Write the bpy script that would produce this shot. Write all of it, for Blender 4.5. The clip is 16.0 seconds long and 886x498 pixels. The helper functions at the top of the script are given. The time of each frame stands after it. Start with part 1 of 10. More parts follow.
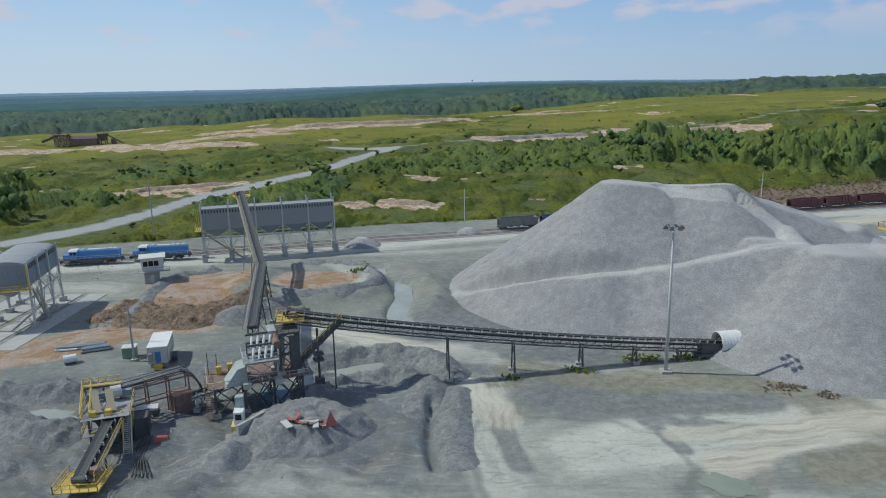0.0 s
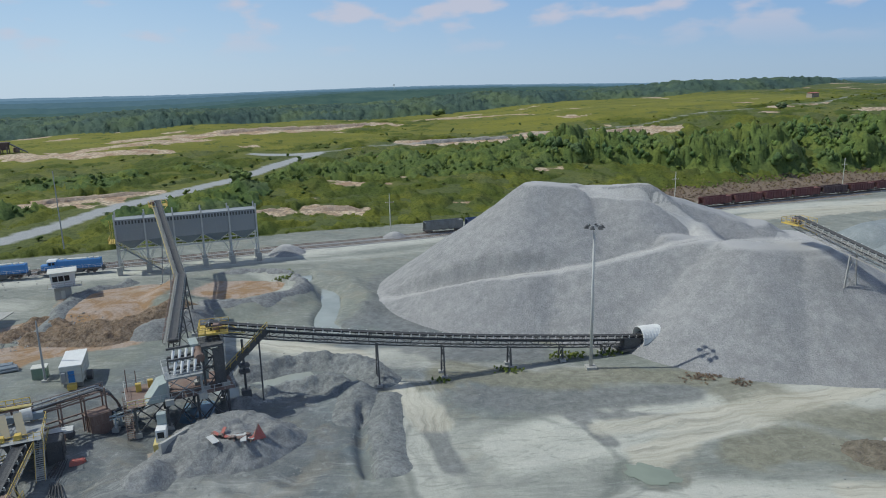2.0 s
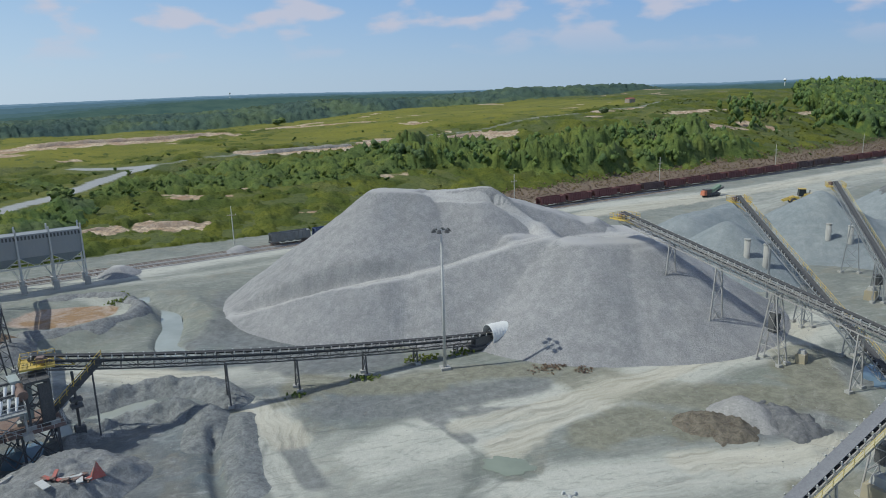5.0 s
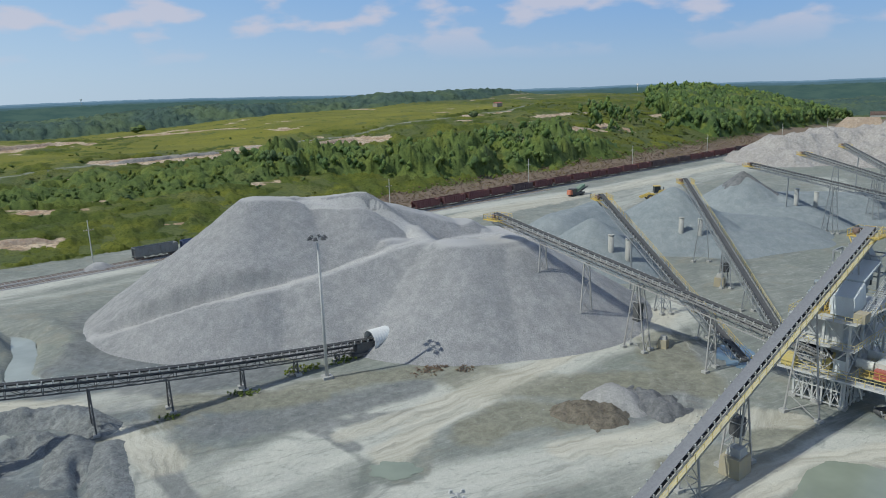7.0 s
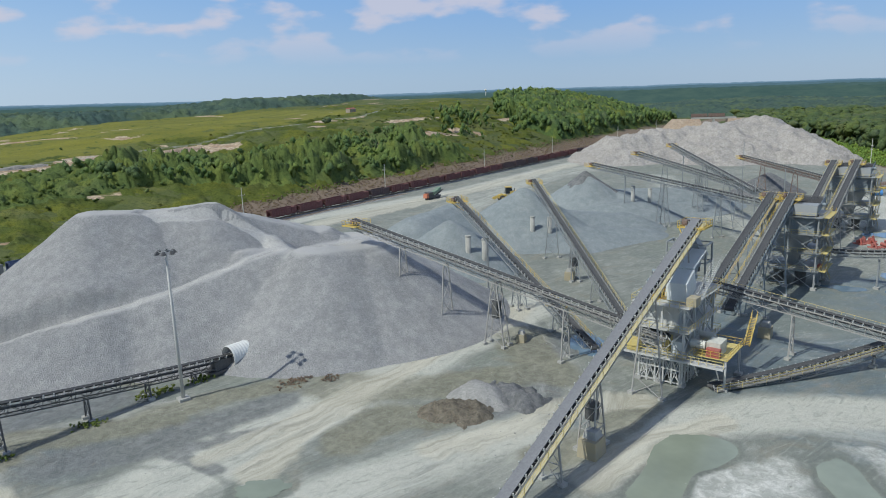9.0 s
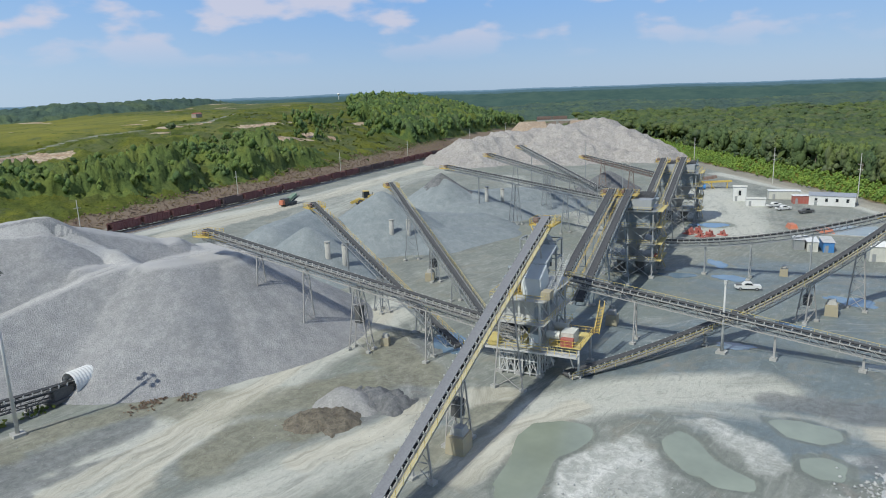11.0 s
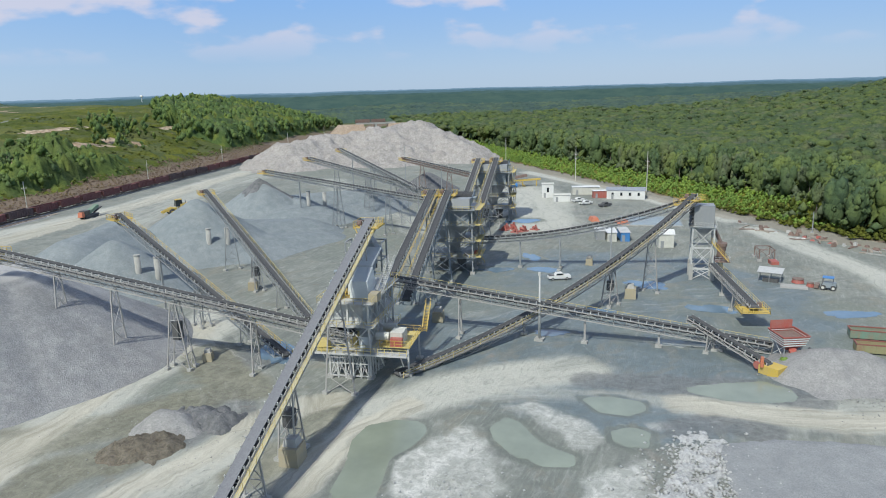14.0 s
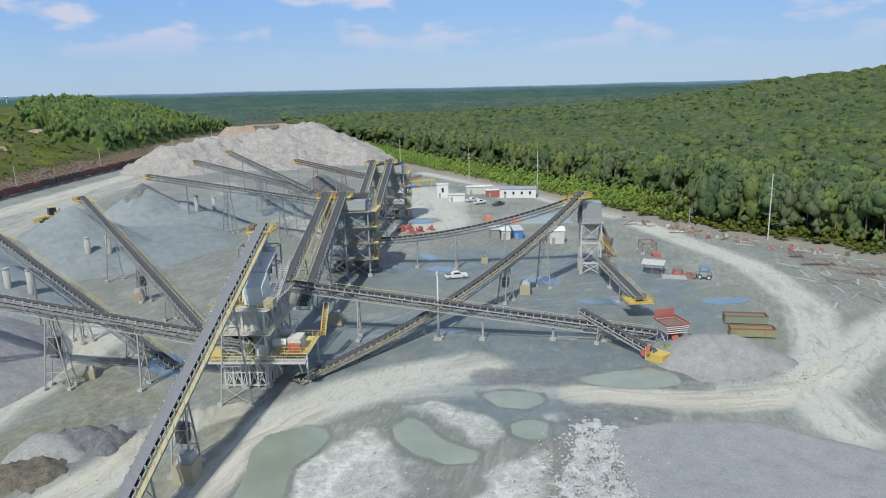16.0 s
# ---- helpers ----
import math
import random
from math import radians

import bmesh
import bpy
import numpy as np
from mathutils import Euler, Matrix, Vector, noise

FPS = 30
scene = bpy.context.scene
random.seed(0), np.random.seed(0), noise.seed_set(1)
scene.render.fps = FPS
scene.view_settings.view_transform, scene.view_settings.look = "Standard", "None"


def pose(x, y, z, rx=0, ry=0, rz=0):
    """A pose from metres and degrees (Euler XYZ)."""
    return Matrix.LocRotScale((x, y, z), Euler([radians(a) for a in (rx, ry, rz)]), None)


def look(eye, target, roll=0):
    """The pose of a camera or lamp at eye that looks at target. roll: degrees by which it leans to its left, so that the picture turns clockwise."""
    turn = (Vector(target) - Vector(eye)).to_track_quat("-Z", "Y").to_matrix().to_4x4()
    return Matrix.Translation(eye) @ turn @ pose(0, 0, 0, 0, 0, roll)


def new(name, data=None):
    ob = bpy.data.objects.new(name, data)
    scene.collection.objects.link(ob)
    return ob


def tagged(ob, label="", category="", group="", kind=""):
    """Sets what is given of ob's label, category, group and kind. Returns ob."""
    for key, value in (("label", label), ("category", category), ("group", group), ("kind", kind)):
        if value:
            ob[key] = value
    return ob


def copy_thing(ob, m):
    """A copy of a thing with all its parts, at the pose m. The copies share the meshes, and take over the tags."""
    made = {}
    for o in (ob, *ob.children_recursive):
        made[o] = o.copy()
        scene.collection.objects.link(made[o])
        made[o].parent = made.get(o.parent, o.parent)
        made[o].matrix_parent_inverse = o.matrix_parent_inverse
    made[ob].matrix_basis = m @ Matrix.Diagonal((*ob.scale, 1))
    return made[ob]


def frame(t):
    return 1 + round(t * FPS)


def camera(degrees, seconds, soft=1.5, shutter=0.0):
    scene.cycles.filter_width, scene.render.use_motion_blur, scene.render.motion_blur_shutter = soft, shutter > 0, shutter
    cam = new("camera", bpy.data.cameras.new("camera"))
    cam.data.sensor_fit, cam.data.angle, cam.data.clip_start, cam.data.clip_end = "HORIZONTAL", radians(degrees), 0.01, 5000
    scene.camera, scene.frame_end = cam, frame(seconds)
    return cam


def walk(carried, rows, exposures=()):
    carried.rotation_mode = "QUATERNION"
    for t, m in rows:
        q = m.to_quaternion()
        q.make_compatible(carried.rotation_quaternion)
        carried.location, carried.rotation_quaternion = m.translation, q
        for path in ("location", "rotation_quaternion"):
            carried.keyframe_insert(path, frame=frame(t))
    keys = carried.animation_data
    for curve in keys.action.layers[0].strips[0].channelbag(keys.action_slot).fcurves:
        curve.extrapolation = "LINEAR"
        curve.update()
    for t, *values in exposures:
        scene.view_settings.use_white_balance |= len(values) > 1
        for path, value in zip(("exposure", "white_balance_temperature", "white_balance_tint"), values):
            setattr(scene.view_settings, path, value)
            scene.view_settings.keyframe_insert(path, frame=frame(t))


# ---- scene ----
cam = camera(64.59, 16.0, soft=1.0)
EYE = Vector((0.0, 0.0, 50.0))
# seconds, heading (left of +y), pitch, roll: the drone hovers and turns
TURNS = [
    (0, 1.63, -13.43, -1.20),
    (0.5, -0.19, -13.36, -1.34),
    (1, -1.81, -13.31, -1.37),
    (1.5, -2.89, -13.27, -1.39),
    (2, -4.54, -13.22, -1.42),
    (2.5, -6.44, -13.18, -1.48),
    (3, -8.36, -13.14, -1.53),
    (3.5, -10.60, -13.09, -1.57),
    (6, -21.88, -12.89, -1.74),
    (6.5, -24.58, -12.87, -1.77),
    (7, -27.37, -12.87, -1.84),
    (7.5, -30.16, -12.84, -1.80),
    (8, -32.99, -12.83, -1.86),
    (8.5, -35.99, -12.82, -1.89),
    (9, -39.08, -12.82, -1.97),
    (9.5, -42.18, -12.83, -2.01),
    (12, -55.84, -12.95, -1.83),
    (12.5, -58.22, -12.98, -1.75),
    (13, -60.63, -13.03, -1.75),
    (13.5, -63.03, -13.07, -1.69),
    (14, -65.36, -13.10, -1.60),
    (14.5, -67.56, -13.14, -1.53),
    (15, -69.86, -13.16, -1.43),
    (15.5, -72.10, -13.21, -1.37),
    (16, -73.98, -13.22, -1.35),
]


def aim(yaw, pitch):
    a, b = radians(yaw), radians(pitch)
    return EYE + Vector((-math.sin(a) * math.cos(b), math.cos(a) * math.cos(b), math.sin(b)))


walk(cam, [(t, look(EYE, aim(yaw, pitch), roll)) for t, yaw, pitch, roll in TURNS],
     [(0.0, -0.2, 5990, 5.2), (4.0, -0.2, 6010, 5.4), (9.0, -0.1, 6060, 6), (12.0, 0.05, 6120, 7), (16.0, 0.1, 6120, 7)])

# ---- daylight ----
SUN_DIR = Vector((-0.66, 0.07, 0.75)).normalized()   # towards the sun
world = bpy.data.worlds.new("sky")
scene.world = world
world.use_nodes = True
wn, wl = world.node_tree.nodes, world.node_tree.links
wn.clear()
w_out = wn.new("ShaderNodeOutputWorld")
w_bg = wn.new("ShaderNodeBackground")
w_sky = wn.new("ShaderNodeTexSky")
w_sky.sky_type = "NISHITA"
w_sky.sun_disc = False
w_sky.sun_elevation = math.asin(SUN_DIR.z)
w_sky.sun_rotation = -math.atan2(SUN_DIR.x, SUN_DIR.y)
w_sky.air_density, w_sky.dust_density, w_sky.ozone_density = 1.0, 0.8, 2.5
w_sky.altitude = 100
w_co = wn.new("ShaderNodeTexCoord")
w_sep = wn.new("ShaderNodeSeparateXYZ")
wl.new(w_co.outputs["Generated"], w_sep.inputs[0])


def w_math(op, a, b=None):
    n = wn.new("ShaderNodeMath")
    n.operation = op
    for i, v in enumerate((a, b)):
        if v is None:
            continue
        if isinstance(v, (int, float)):
            n.inputs[i].default_value = v
        else:
            wl.new(v, n.inputs[i])
    return n.outputs[0]


def w_ramp(v, lo, hi, a=0.0, b=1.0, soft=False):
    n = wn.new("ShaderNodeMapRange")
    if soft:
        n.interpolation_type = "SMOOTHSTEP"
    n.inputs[1].default_value, n.inputs[2].default_value = lo, hi
    n.inputs[3].default_value, n.inputs[4].default_value = a, b
    wl.new(v, n.inputs[0])
    return n.outputs[0]


def w_mix(f, a, b):
    n = wn.new("ShaderNodeMix")
    n.data_type = "RGBA"
    for i, v in ((0, f), (6, a), (7, b)):
        if isinstance(v, tuple):
            n.inputs[i].default_value = (*v, 1)
        else:
            wl.new(v, n.inputs[i])
    return n.outputs[2]


# low heaps of cumulus: noise over the direction, flattened
w_map = wn.new("ShaderNodeMapping")
w_map.inputs["Scale"].default_value = (1.0, 1.0, 2.6)
w_map.inputs["Location"].default_value = (0.35, 0.1, 0.0)
wl.new(w_co.outputs["Generated"], w_map.inputs[0])
w_n1 = wn.new("ShaderNodeTexNoise")
w_n1.inputs["Scale"].default_value = 10.0
w_n1.inputs["Detail"].default_value = 8.0
w_n1.inputs["Roughness"].default_value = 0.45
wl.new(w_map.outputs[0], w_n1.inputs["Vector"])
w_high = w_ramp(w_sep.outputs[2], 0.035, 0.085)
w_mask = w_math("MULTIPLY", w_math("MULTIPLY", w_ramp(w_n1.outputs[0], 0.51, 0.64, soft=True), w_high), 0.72)
# summer haze: thick at the horizon, brighter on the sun's side
w_side = w_ramp(w_sep.outputs[0], 0.75, -0.35)
w_low = w_mix(w_side, (3.1, 4.3, 5.8), (5.7, 6.6, 7.5))
w_up = w_mix(w_side, (1.15, 2.75, 6.0), (3.9, 5.5, 7.6))
w_haze_c = w_mix(w_ramp(w_sep.outputs[2], 0.0, 0.14), w_low, w_up)
w_m1 = w_mix(w_ramp(w_sep.outputs[2], 0.05, 0.45, 0.85, 0.0, True), w_sky.outputs[0], w_haze_c)
w_m2 = w_mix(w_mask, w_m1, (6.0, 5.5, 6.0))
wl.new(w_m2, w_bg.inputs[0])
w_bg.inputs[1].default_value = 0.115
wl.new(w_bg.outputs[0], w_out.inputs[0])

sun_data = bpy.data.lights.new("sun", "SUN")
sun_data.energy, sun_data.angle, sun_data.color = 3.7, radians(0.55), (1.0, 0.94, 0.83)
sun = new("sun", sun_data)
sun.matrix_world = look(SUN_DIR * 400, (0, 0, 0))

# ---- materials ----
class Nodes:
    """A small wrapper round a material's node tree."""

    def __init__(self, name):
        self.m = bpy.data.materials.new(name)
        self.m.use_nodes = True
        self.n, self.l = self.m.node_tree.nodes, self.m.node_tree.links
        self.bsdf = self.n["Principled BSDF"]
        self.geo = self.n.new("ShaderNodeNewGeometry")
        self.pos = self.geo.outputs["Position"]

    def put(self, sock, v):
        if isinstance(v, (int, float)):
            sock.default_value = v
        elif isinstance(v, tuple):
            sock.default_value = (*v, 1.0)[:4] if len(v) == 3 and sock.type == "RGBA" else v
        else:
            self.l.new(v, sock)

    def noise(self, scale, detail=4.0, rough=0.55, vector=None, stretch=None, distort=0.0):
        n = self.n.new("ShaderNodeTexNoise")
        n.inputs["Scale"].default_value = scale
        n.inputs["Detail"].default_value = detail
        n.inputs["Roughness"].default_value = rough
        n.inputs["Distortion"].default_value = distort
        v = vector or self.pos
        if stretch:
            mp = self.n.new("ShaderNodeMapping")
            mp.inputs["Scale"].default_value = stretch[:3]
            if len(stretch) > 3:
                mp.inputs["Rotation"].default_value = (0, 0, radians(stretch[3]))
            self.l.new(v, mp.inputs[0])
            v = mp.outputs[0]
        self.l.new(v, n.inputs["Vector"])
        return n.outputs[0]

    def voronoi(self, scale, vector=None, out="Distance"):
        n = self.n.new("ShaderNodeTexVoronoi")
        n.inputs["Scale"].default_value = scale
        self.l.new(vector or self.pos, n.inputs["Vector"])
        return n.outputs[out]

    def ramp(self, v, lo, hi, a=0.0, b=1.0):
        n = self.n.new("ShaderNodeMapRange")
        n.inputs[1].default_value, n.inputs[2].default_value = lo, hi
        n.inputs[3].default_value, n.inputs[4].default_value = a, b
        self.l.new(v, n.inputs[0])
        return n.outputs[0]

    def math(self, op, a, b=0.0):
        n = self.n.new("ShaderNodeMath")
        n.operation = op
        self.put(n.inputs[0], a)
        self.put(n.inputs[1], b)
        return n.outputs[0]

    def mix(self, f, a, b, mode="MIX"):
        n = self.n.new("ShaderNodeMix")
        n.data_type = "RGBA"
        n.blend_type = mode
        self.put(n.inputs[0], f)
        self.put(n.inputs[6], a)
        self.put(n.inputs[7], b)
        return n.outputs[2]

    def attr(self, name):
        n = self.n.new("ShaderNodeAttribute")
        n.attribute_name = name
        s = self.n.new("ShaderNodeSeparateColor")
        self.l.new(n.outputs["Color"], s.inputs[0])
        return s.outputs[0], s.outputs[1], s.outputs[2]

    def bump(self, v, strength=0.4, dist=0.1):
        n = self.n.new("ShaderNodeBump")
        n.inputs["Strength"].default_value = strength
        n.inputs["Distance"].default_value = dist
        self.l.new(v, n.inputs["Height"])
        self.l.new(n.outputs[0], self.bsdf.inputs["Normal"])

    def rnd(self):
        return self.n.new("ShaderNodeObjectInfo").outputs["Random"]

    def done(self, color, rough=0.8, metal=0.0, spec=None):
        self.put(self.bsdf.inputs["Base Color"], color)
        self.put(self.bsdf.inputs["Roughness"], rough)
        self.put(self.bsdf.inputs["Metallic"], metal)
        if spec is not None:
            self.bsdf.inputs["Specular IOR Level"].default_value = spec
        return self.m


def painted(name, col, wear, wear_amount=0.4, rough=0.55, metal=0.0, scale=0.6):
    """Painted or galvanised steel under quarry dust, with streaks and patches of wear."""
    m = Nodes(name)
    big = m.ramp(m.noise(scale, 5), 0.42, 0.72)
    streak = m.ramp(m.noise(2.2, 4, stretch=(1, 1, 0.15)), 0.45, 0.75)
    f = m.math("MULTIPLY", m.math("MAXIMUM", big, streak), wear_amount)
    c = m.mix(f, col, wear)
    c = m.mix(m.ramp(m.noise(7.0, 3), 0.3, 0.8, 0.0, 0.25), c, (0.33, 0.34, 0.33))
    m.bump(m.noise(9.0, 3), 0.15, 0.02)
    return m.done(c, m.ramp(big, 0, 1, rough, min(1, rough + 0.25)), metal)


DUST = (0.36, 0.37, 0.36)
steel_grey = painted("galvanised_steel", (0.30, 0.32, 0.33), DUST, 0.6, 0.5, 0.25)
steel_light = painted("pale_grey_steel", (0.57, 0.575, 0.55), DUST, 0.5, 0.6, 0.1)
truss_dusty = painted("dusty_truss_steel", (0.40, 0.395, 0.375), (0.26, 0.235, 0.21), 0.55, 0.65, 0.05)
grating = painted("dusty_grating", (0.22, 0.215, 0.195), DUST, 0.35, 0.85)
steel_blue = painted("blue_grey_steel", (0.20, 0.25, 0.29), DUST, 0.5, 0.55, 0.1)
steel_dark = painted("dark_steel", (0.055, 0.058, 0.062), (0.16, 0.15, 0.14), 0.5, 0.6, 0.1)
steel_rust = painted("rusty_steel", (0.17, 0.10, 0.075), (0.30, 0.25, 0.21), 0.5, 0.8)
yellow = painted("yellow_paint", (0.62, 0.43, 0.05), (0.42, 0.36, 0.20), 0.45, 0.5)
dull_yellow = painted("faded_yellow_paint", (0.60, 0.48, 0.13), (0.50, 0.46, 0.34), 0.5, 0.65)
walk_tan = painted("dusty_walkway_grating", (0.50, 0.45, 0.27), DUST, 0.6, 0.8)
pale_sheet = painted("pale_sheet_steel", (0.62, 0.66, 0.66), (0.5, 0.5, 0.48), 0.3, 0.45, scale=0.3)
sage_sheet = painted("grey_green_sheet_steel", (0.36, 0.42, 0.40), (0.28, 0.29, 0.27), 0.4, 0.5)
red_paint = painted("red_paint", (0.40, 0.075, 0.05), (0.30, 0.22, 0.19), 0.5, 0.6)
orange_paint = painted("orange_paint", (0.55, 0.15, 0.06), (0.45, 0.30, 0.22), 0.3, 0.5)
green_paint = painted("green_paint", (0.13, 0.23, 0.155), (0.30, 0.30, 0.22), 0.5, 0.6)
maroon = painted("maroon_paint", (0.135, 0.028, 0.030), (0.20, 0.10, 0.085), 0.5, 0.65)
maroon_dark = painted("dark_maroon_paint", (0.07, 0.035, 0.04), (0.14, 0.09, 0.08), 0.5, 0.65)
blue_paint = painted("blue_paint", (0.03, 0.20, 0.52), (0.14, 0.29, 0.48), 0.3, 0.45)
car_blue = painted("wagon_blue_paint", (0.06, 0.10, 0.22), (0.20, 0.22, 0.28), 0.4, 0.6)
car_grey = painted("wagon_grey_paint", (0.20, 0.215, 0.22), (0.12, 0.11, 0.10), 0.5, 0.6)
white_paint = painted("white_paint", (0.74, 0.75, 0.73), (0.52, 0.51, 0.47), 0.35, 0.5, scale=0.4)
cream_paint = painted("cream_paint", (0.62, 0.62, 0.55), (0.42, 0.41, 0.36), 0.4, 0.6)
concrete = painted("concrete", (0.42, 0.42, 0.39), (0.27, 0.26, 0.24), 0.6, 0.9)
concrete_tan = painted("stained_concrete", (0.40, 0.34, 0.21), (0.31, 0.30, 0.25), 0.6, 0.9)
rubber = painted("rubber_belt", (0.030, 0.031, 0.034), (0.085, 0.086, 0.09), 0.6, 0.75)
belt_load = painted("belt_with_stone_dust", (0.16, 0.165, 0.18), (0.25, 0.255, 0.265), 0.6, 0.85, scale=3.0)
wood_grey = painted("weathered_wood", (0.30, 0.25, 0.20), (0.42, 0.38, 0.33), 0.6, 0.9)
asphalt_roof = painted("grey_roofing", (0.25, 0.28, 0.33), (0.40, 0.41, 0.43), 0.5, 0.7)
tyre_black = painted("tyre_rubber", (0.022, 0.022, 0.024), (0.12, 0.12, 0.12), 0.5, 0.85)


def glass_dark():
    m = Nodes("window_glass")
    return m.done((0.02, 0.025, 0.03), 0.06, 0.0)


window_glass = glass_dark()


def stone_heap(name, a, b, pale, grain=1.6, relief=0.5, worn=0.0, mottle=0.0):
    """Crushed stone: speckle of single stones, broad bands of finer and coarser fill."""
    m = Nodes(name)
    stone = m.voronoi(grain, out="Color")
    sep = m.n.new("ShaderNodeSeparateColor")
    m.l.new(stone, sep.inputs[0])
    broad = m.ramp(m.noise(0.055, 5, 0.6), 0.35, 0.68)
    runs = m.ramp(m.noise(0.7, 5, 0.6, stretch=(1, 1, 0.08)), 0.38, 0.66)
    c = m.mix(broad, a, b)
    c = m.mix(m.math("MULTIPLY", runs, 0.5), c, pale)
    c = m.mix(m.ramp(m.noise(0.28, 5, 0.6, stretch=(1, 1, 0.1)), 0.47, 0.66, 0.0, 0.35), c, tuple(v * 0.72 for v in a))
    c = m.mix(m.ramp(sep.outputs[0], 0.2, 1, 0.0, 0.36), c, (0.13, 0.13, 0.135))
    c = m.mix(m.ramp(sep.outputs[1], 0.5, 1, 0.0, 0.36), c, pale)
    c = m.mix(m.ramp(m.noise(0.35, 9, 0.65), 0.42, 0.68, 0.0, 0.35), c, tuple(v * 0.7 for v in a))
    if mottle:
        lumps = m.noise(1.1, 9, 0.75, distort=0.6)
        c = m.mix(m.ramp(lumps, 0.48, 0.62, 0.0, mottle), c, tuple(v * 0.45 for v in a))
        c = m.mix(m.ramp(lumps, 0.46, 0.36, 0.0, mottle * 0.6), c, pale)
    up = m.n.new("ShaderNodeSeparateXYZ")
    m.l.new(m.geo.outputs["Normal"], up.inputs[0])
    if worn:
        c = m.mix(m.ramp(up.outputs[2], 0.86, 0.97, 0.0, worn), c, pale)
    m.bump(m.math("ADD", m.voronoi(grain), m.noise(grain * 3, 3)), relief, 0.25)
    return m.done(c, 0.95, 0, 0.2)


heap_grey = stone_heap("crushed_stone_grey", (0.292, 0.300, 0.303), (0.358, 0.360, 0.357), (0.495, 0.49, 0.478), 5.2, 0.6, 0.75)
heap_fine = stone_heap("fine_stone", (0.215, 0.255, 0.266), (0.27, 0.306, 0.314), (0.35, 0.378, 0.378), 6.0, 0.2)
heap_dark = stone_heap("damp_fine_stone", (0.12, 0.125, 0.13), (0.19, 0.195, 0.20), (0.28, 0.285, 0.28), 3.0, 0.3, 0, 0.4)
heap_pale = stone_heap("pale_sand", (0.34, 0.32, 0.295), (0.44, 0.415, 0.385), (0.54, 0.515, 0.48), 1.5, 0.7, 0, 0.3)
heap_brown = stone_heap("brown_soil", (0.135, 0.115, 0.085), (0.19, 0.165, 0.125), (0.27, 0.245, 0.19), 5.0, 0.5, 0, 0.6)
heap_clay = stone_heap("orange_clay", (0.16, 0.115, 0.075), (0.285, 0.195, 0.12), (0.38, 0.31, 0.235), 3.0, 0.7, 0, 0.8)
heap_silt = stone_heap("churned_grey_silt", (0.18, 0.195, 0.196), (0.25, 0.268, 0.264), (0.35, 0.362, 0.348), 5.0, 0.4, 0, 0.55)
heap_gravel = stone_heap("loose_grey_gravel", (0.27, 0.27, 0.262), (0.33, 0.328, 0.316), (0.43, 0.425, 0.405), 5.0, 0.22)
heap_pad = stone_heap("rolled_grey_gravel", (0.265, 0.28, 0.282), (0.315, 0.328, 0.328), (0.40, 0.405, 0.395), 7.0, 0.05)
heap_bank = stone_heap("grey_bank_fill", (0.205, 0.215, 0.215), (0.275, 0.285, 0.28), (0.37, 0.378, 0.365), 5.0, 0.4, 0, 0.5)
rubble_white = stone_heap("white_rubble", (0.46, 0.47, 0.46), (0.55, 0.56, 0.54), (0.68, 0.68, 0.66), 3.0, 0.6)


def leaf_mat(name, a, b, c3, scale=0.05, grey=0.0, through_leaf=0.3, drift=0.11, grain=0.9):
    """Foliage: broad drifts, single trees that differ in hue, single leaves that differ in tone, painted gap shade."""
    m = Nodes(name)
    isl = m.geo.outputs["Random Per Island"]
    broad = m.ramp(m.noise(scale, 3), 0.35, 0.65)
    c = m.mix(broad, a, b)
    each = m.noise(drift, 2, 0.5, stretch=(1, 1, 0.25))
    other = m.noise(drift * 0.4, 3, 0.55, stretch=(1, 1, 0.25, 40))
    c = m.mix(m.ramp(each, 0.50, 0.62, 0.0, 0.8), c, tuple(v * w for v, w in zip(c3, (1.28, 1.2, 0.88))))
    c = m.mix(m.ramp(each, 0.45, 0.34, 0.0, 0.55), c, tuple(v * w for v, w in zip(a, (0.75, 0.8, 1.05))))
    if grey:
        c = m.mix(m.ramp(other, 0.55, 0.64, 0.0, grey), c, (0.20, 0.205, 0.15))
        c = m.mix(m.ramp(other, 0.40, 0.32, 0.0, grey * 0.6), c, (0.25, 0.20, 0.115))
    c = m.mix(m.ramp(isl, 0.0, 1.0, 0.0, 0.55), c, c3)
    # shade in the gaps between leaf clumps, and lit tips, mixed into the colour
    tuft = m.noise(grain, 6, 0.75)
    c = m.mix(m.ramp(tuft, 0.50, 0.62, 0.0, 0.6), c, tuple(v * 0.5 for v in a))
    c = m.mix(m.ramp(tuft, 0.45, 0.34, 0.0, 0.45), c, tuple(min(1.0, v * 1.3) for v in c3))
    m.bump(tuft, 0.5, 0.6 / grain)
    m.done(c, 0.8, 0, 0.15)
    # thin leaves let some light through
    thru = m.n.new("ShaderNodeBsdfTranslucent")
    m.l.new(c, thru.inputs[0])
    both = m.n.new("ShaderNodeMixShader")
    both.inputs[0].default_value = through_leaf
    m.l.new(m.bsdf.outputs[0], both.inputs[1])
    m.l.new(thru.outputs[0], both.inputs[2])
    m.l.new(both.outputs[0], m.n["Material Output"].inputs[0])
    return m.m


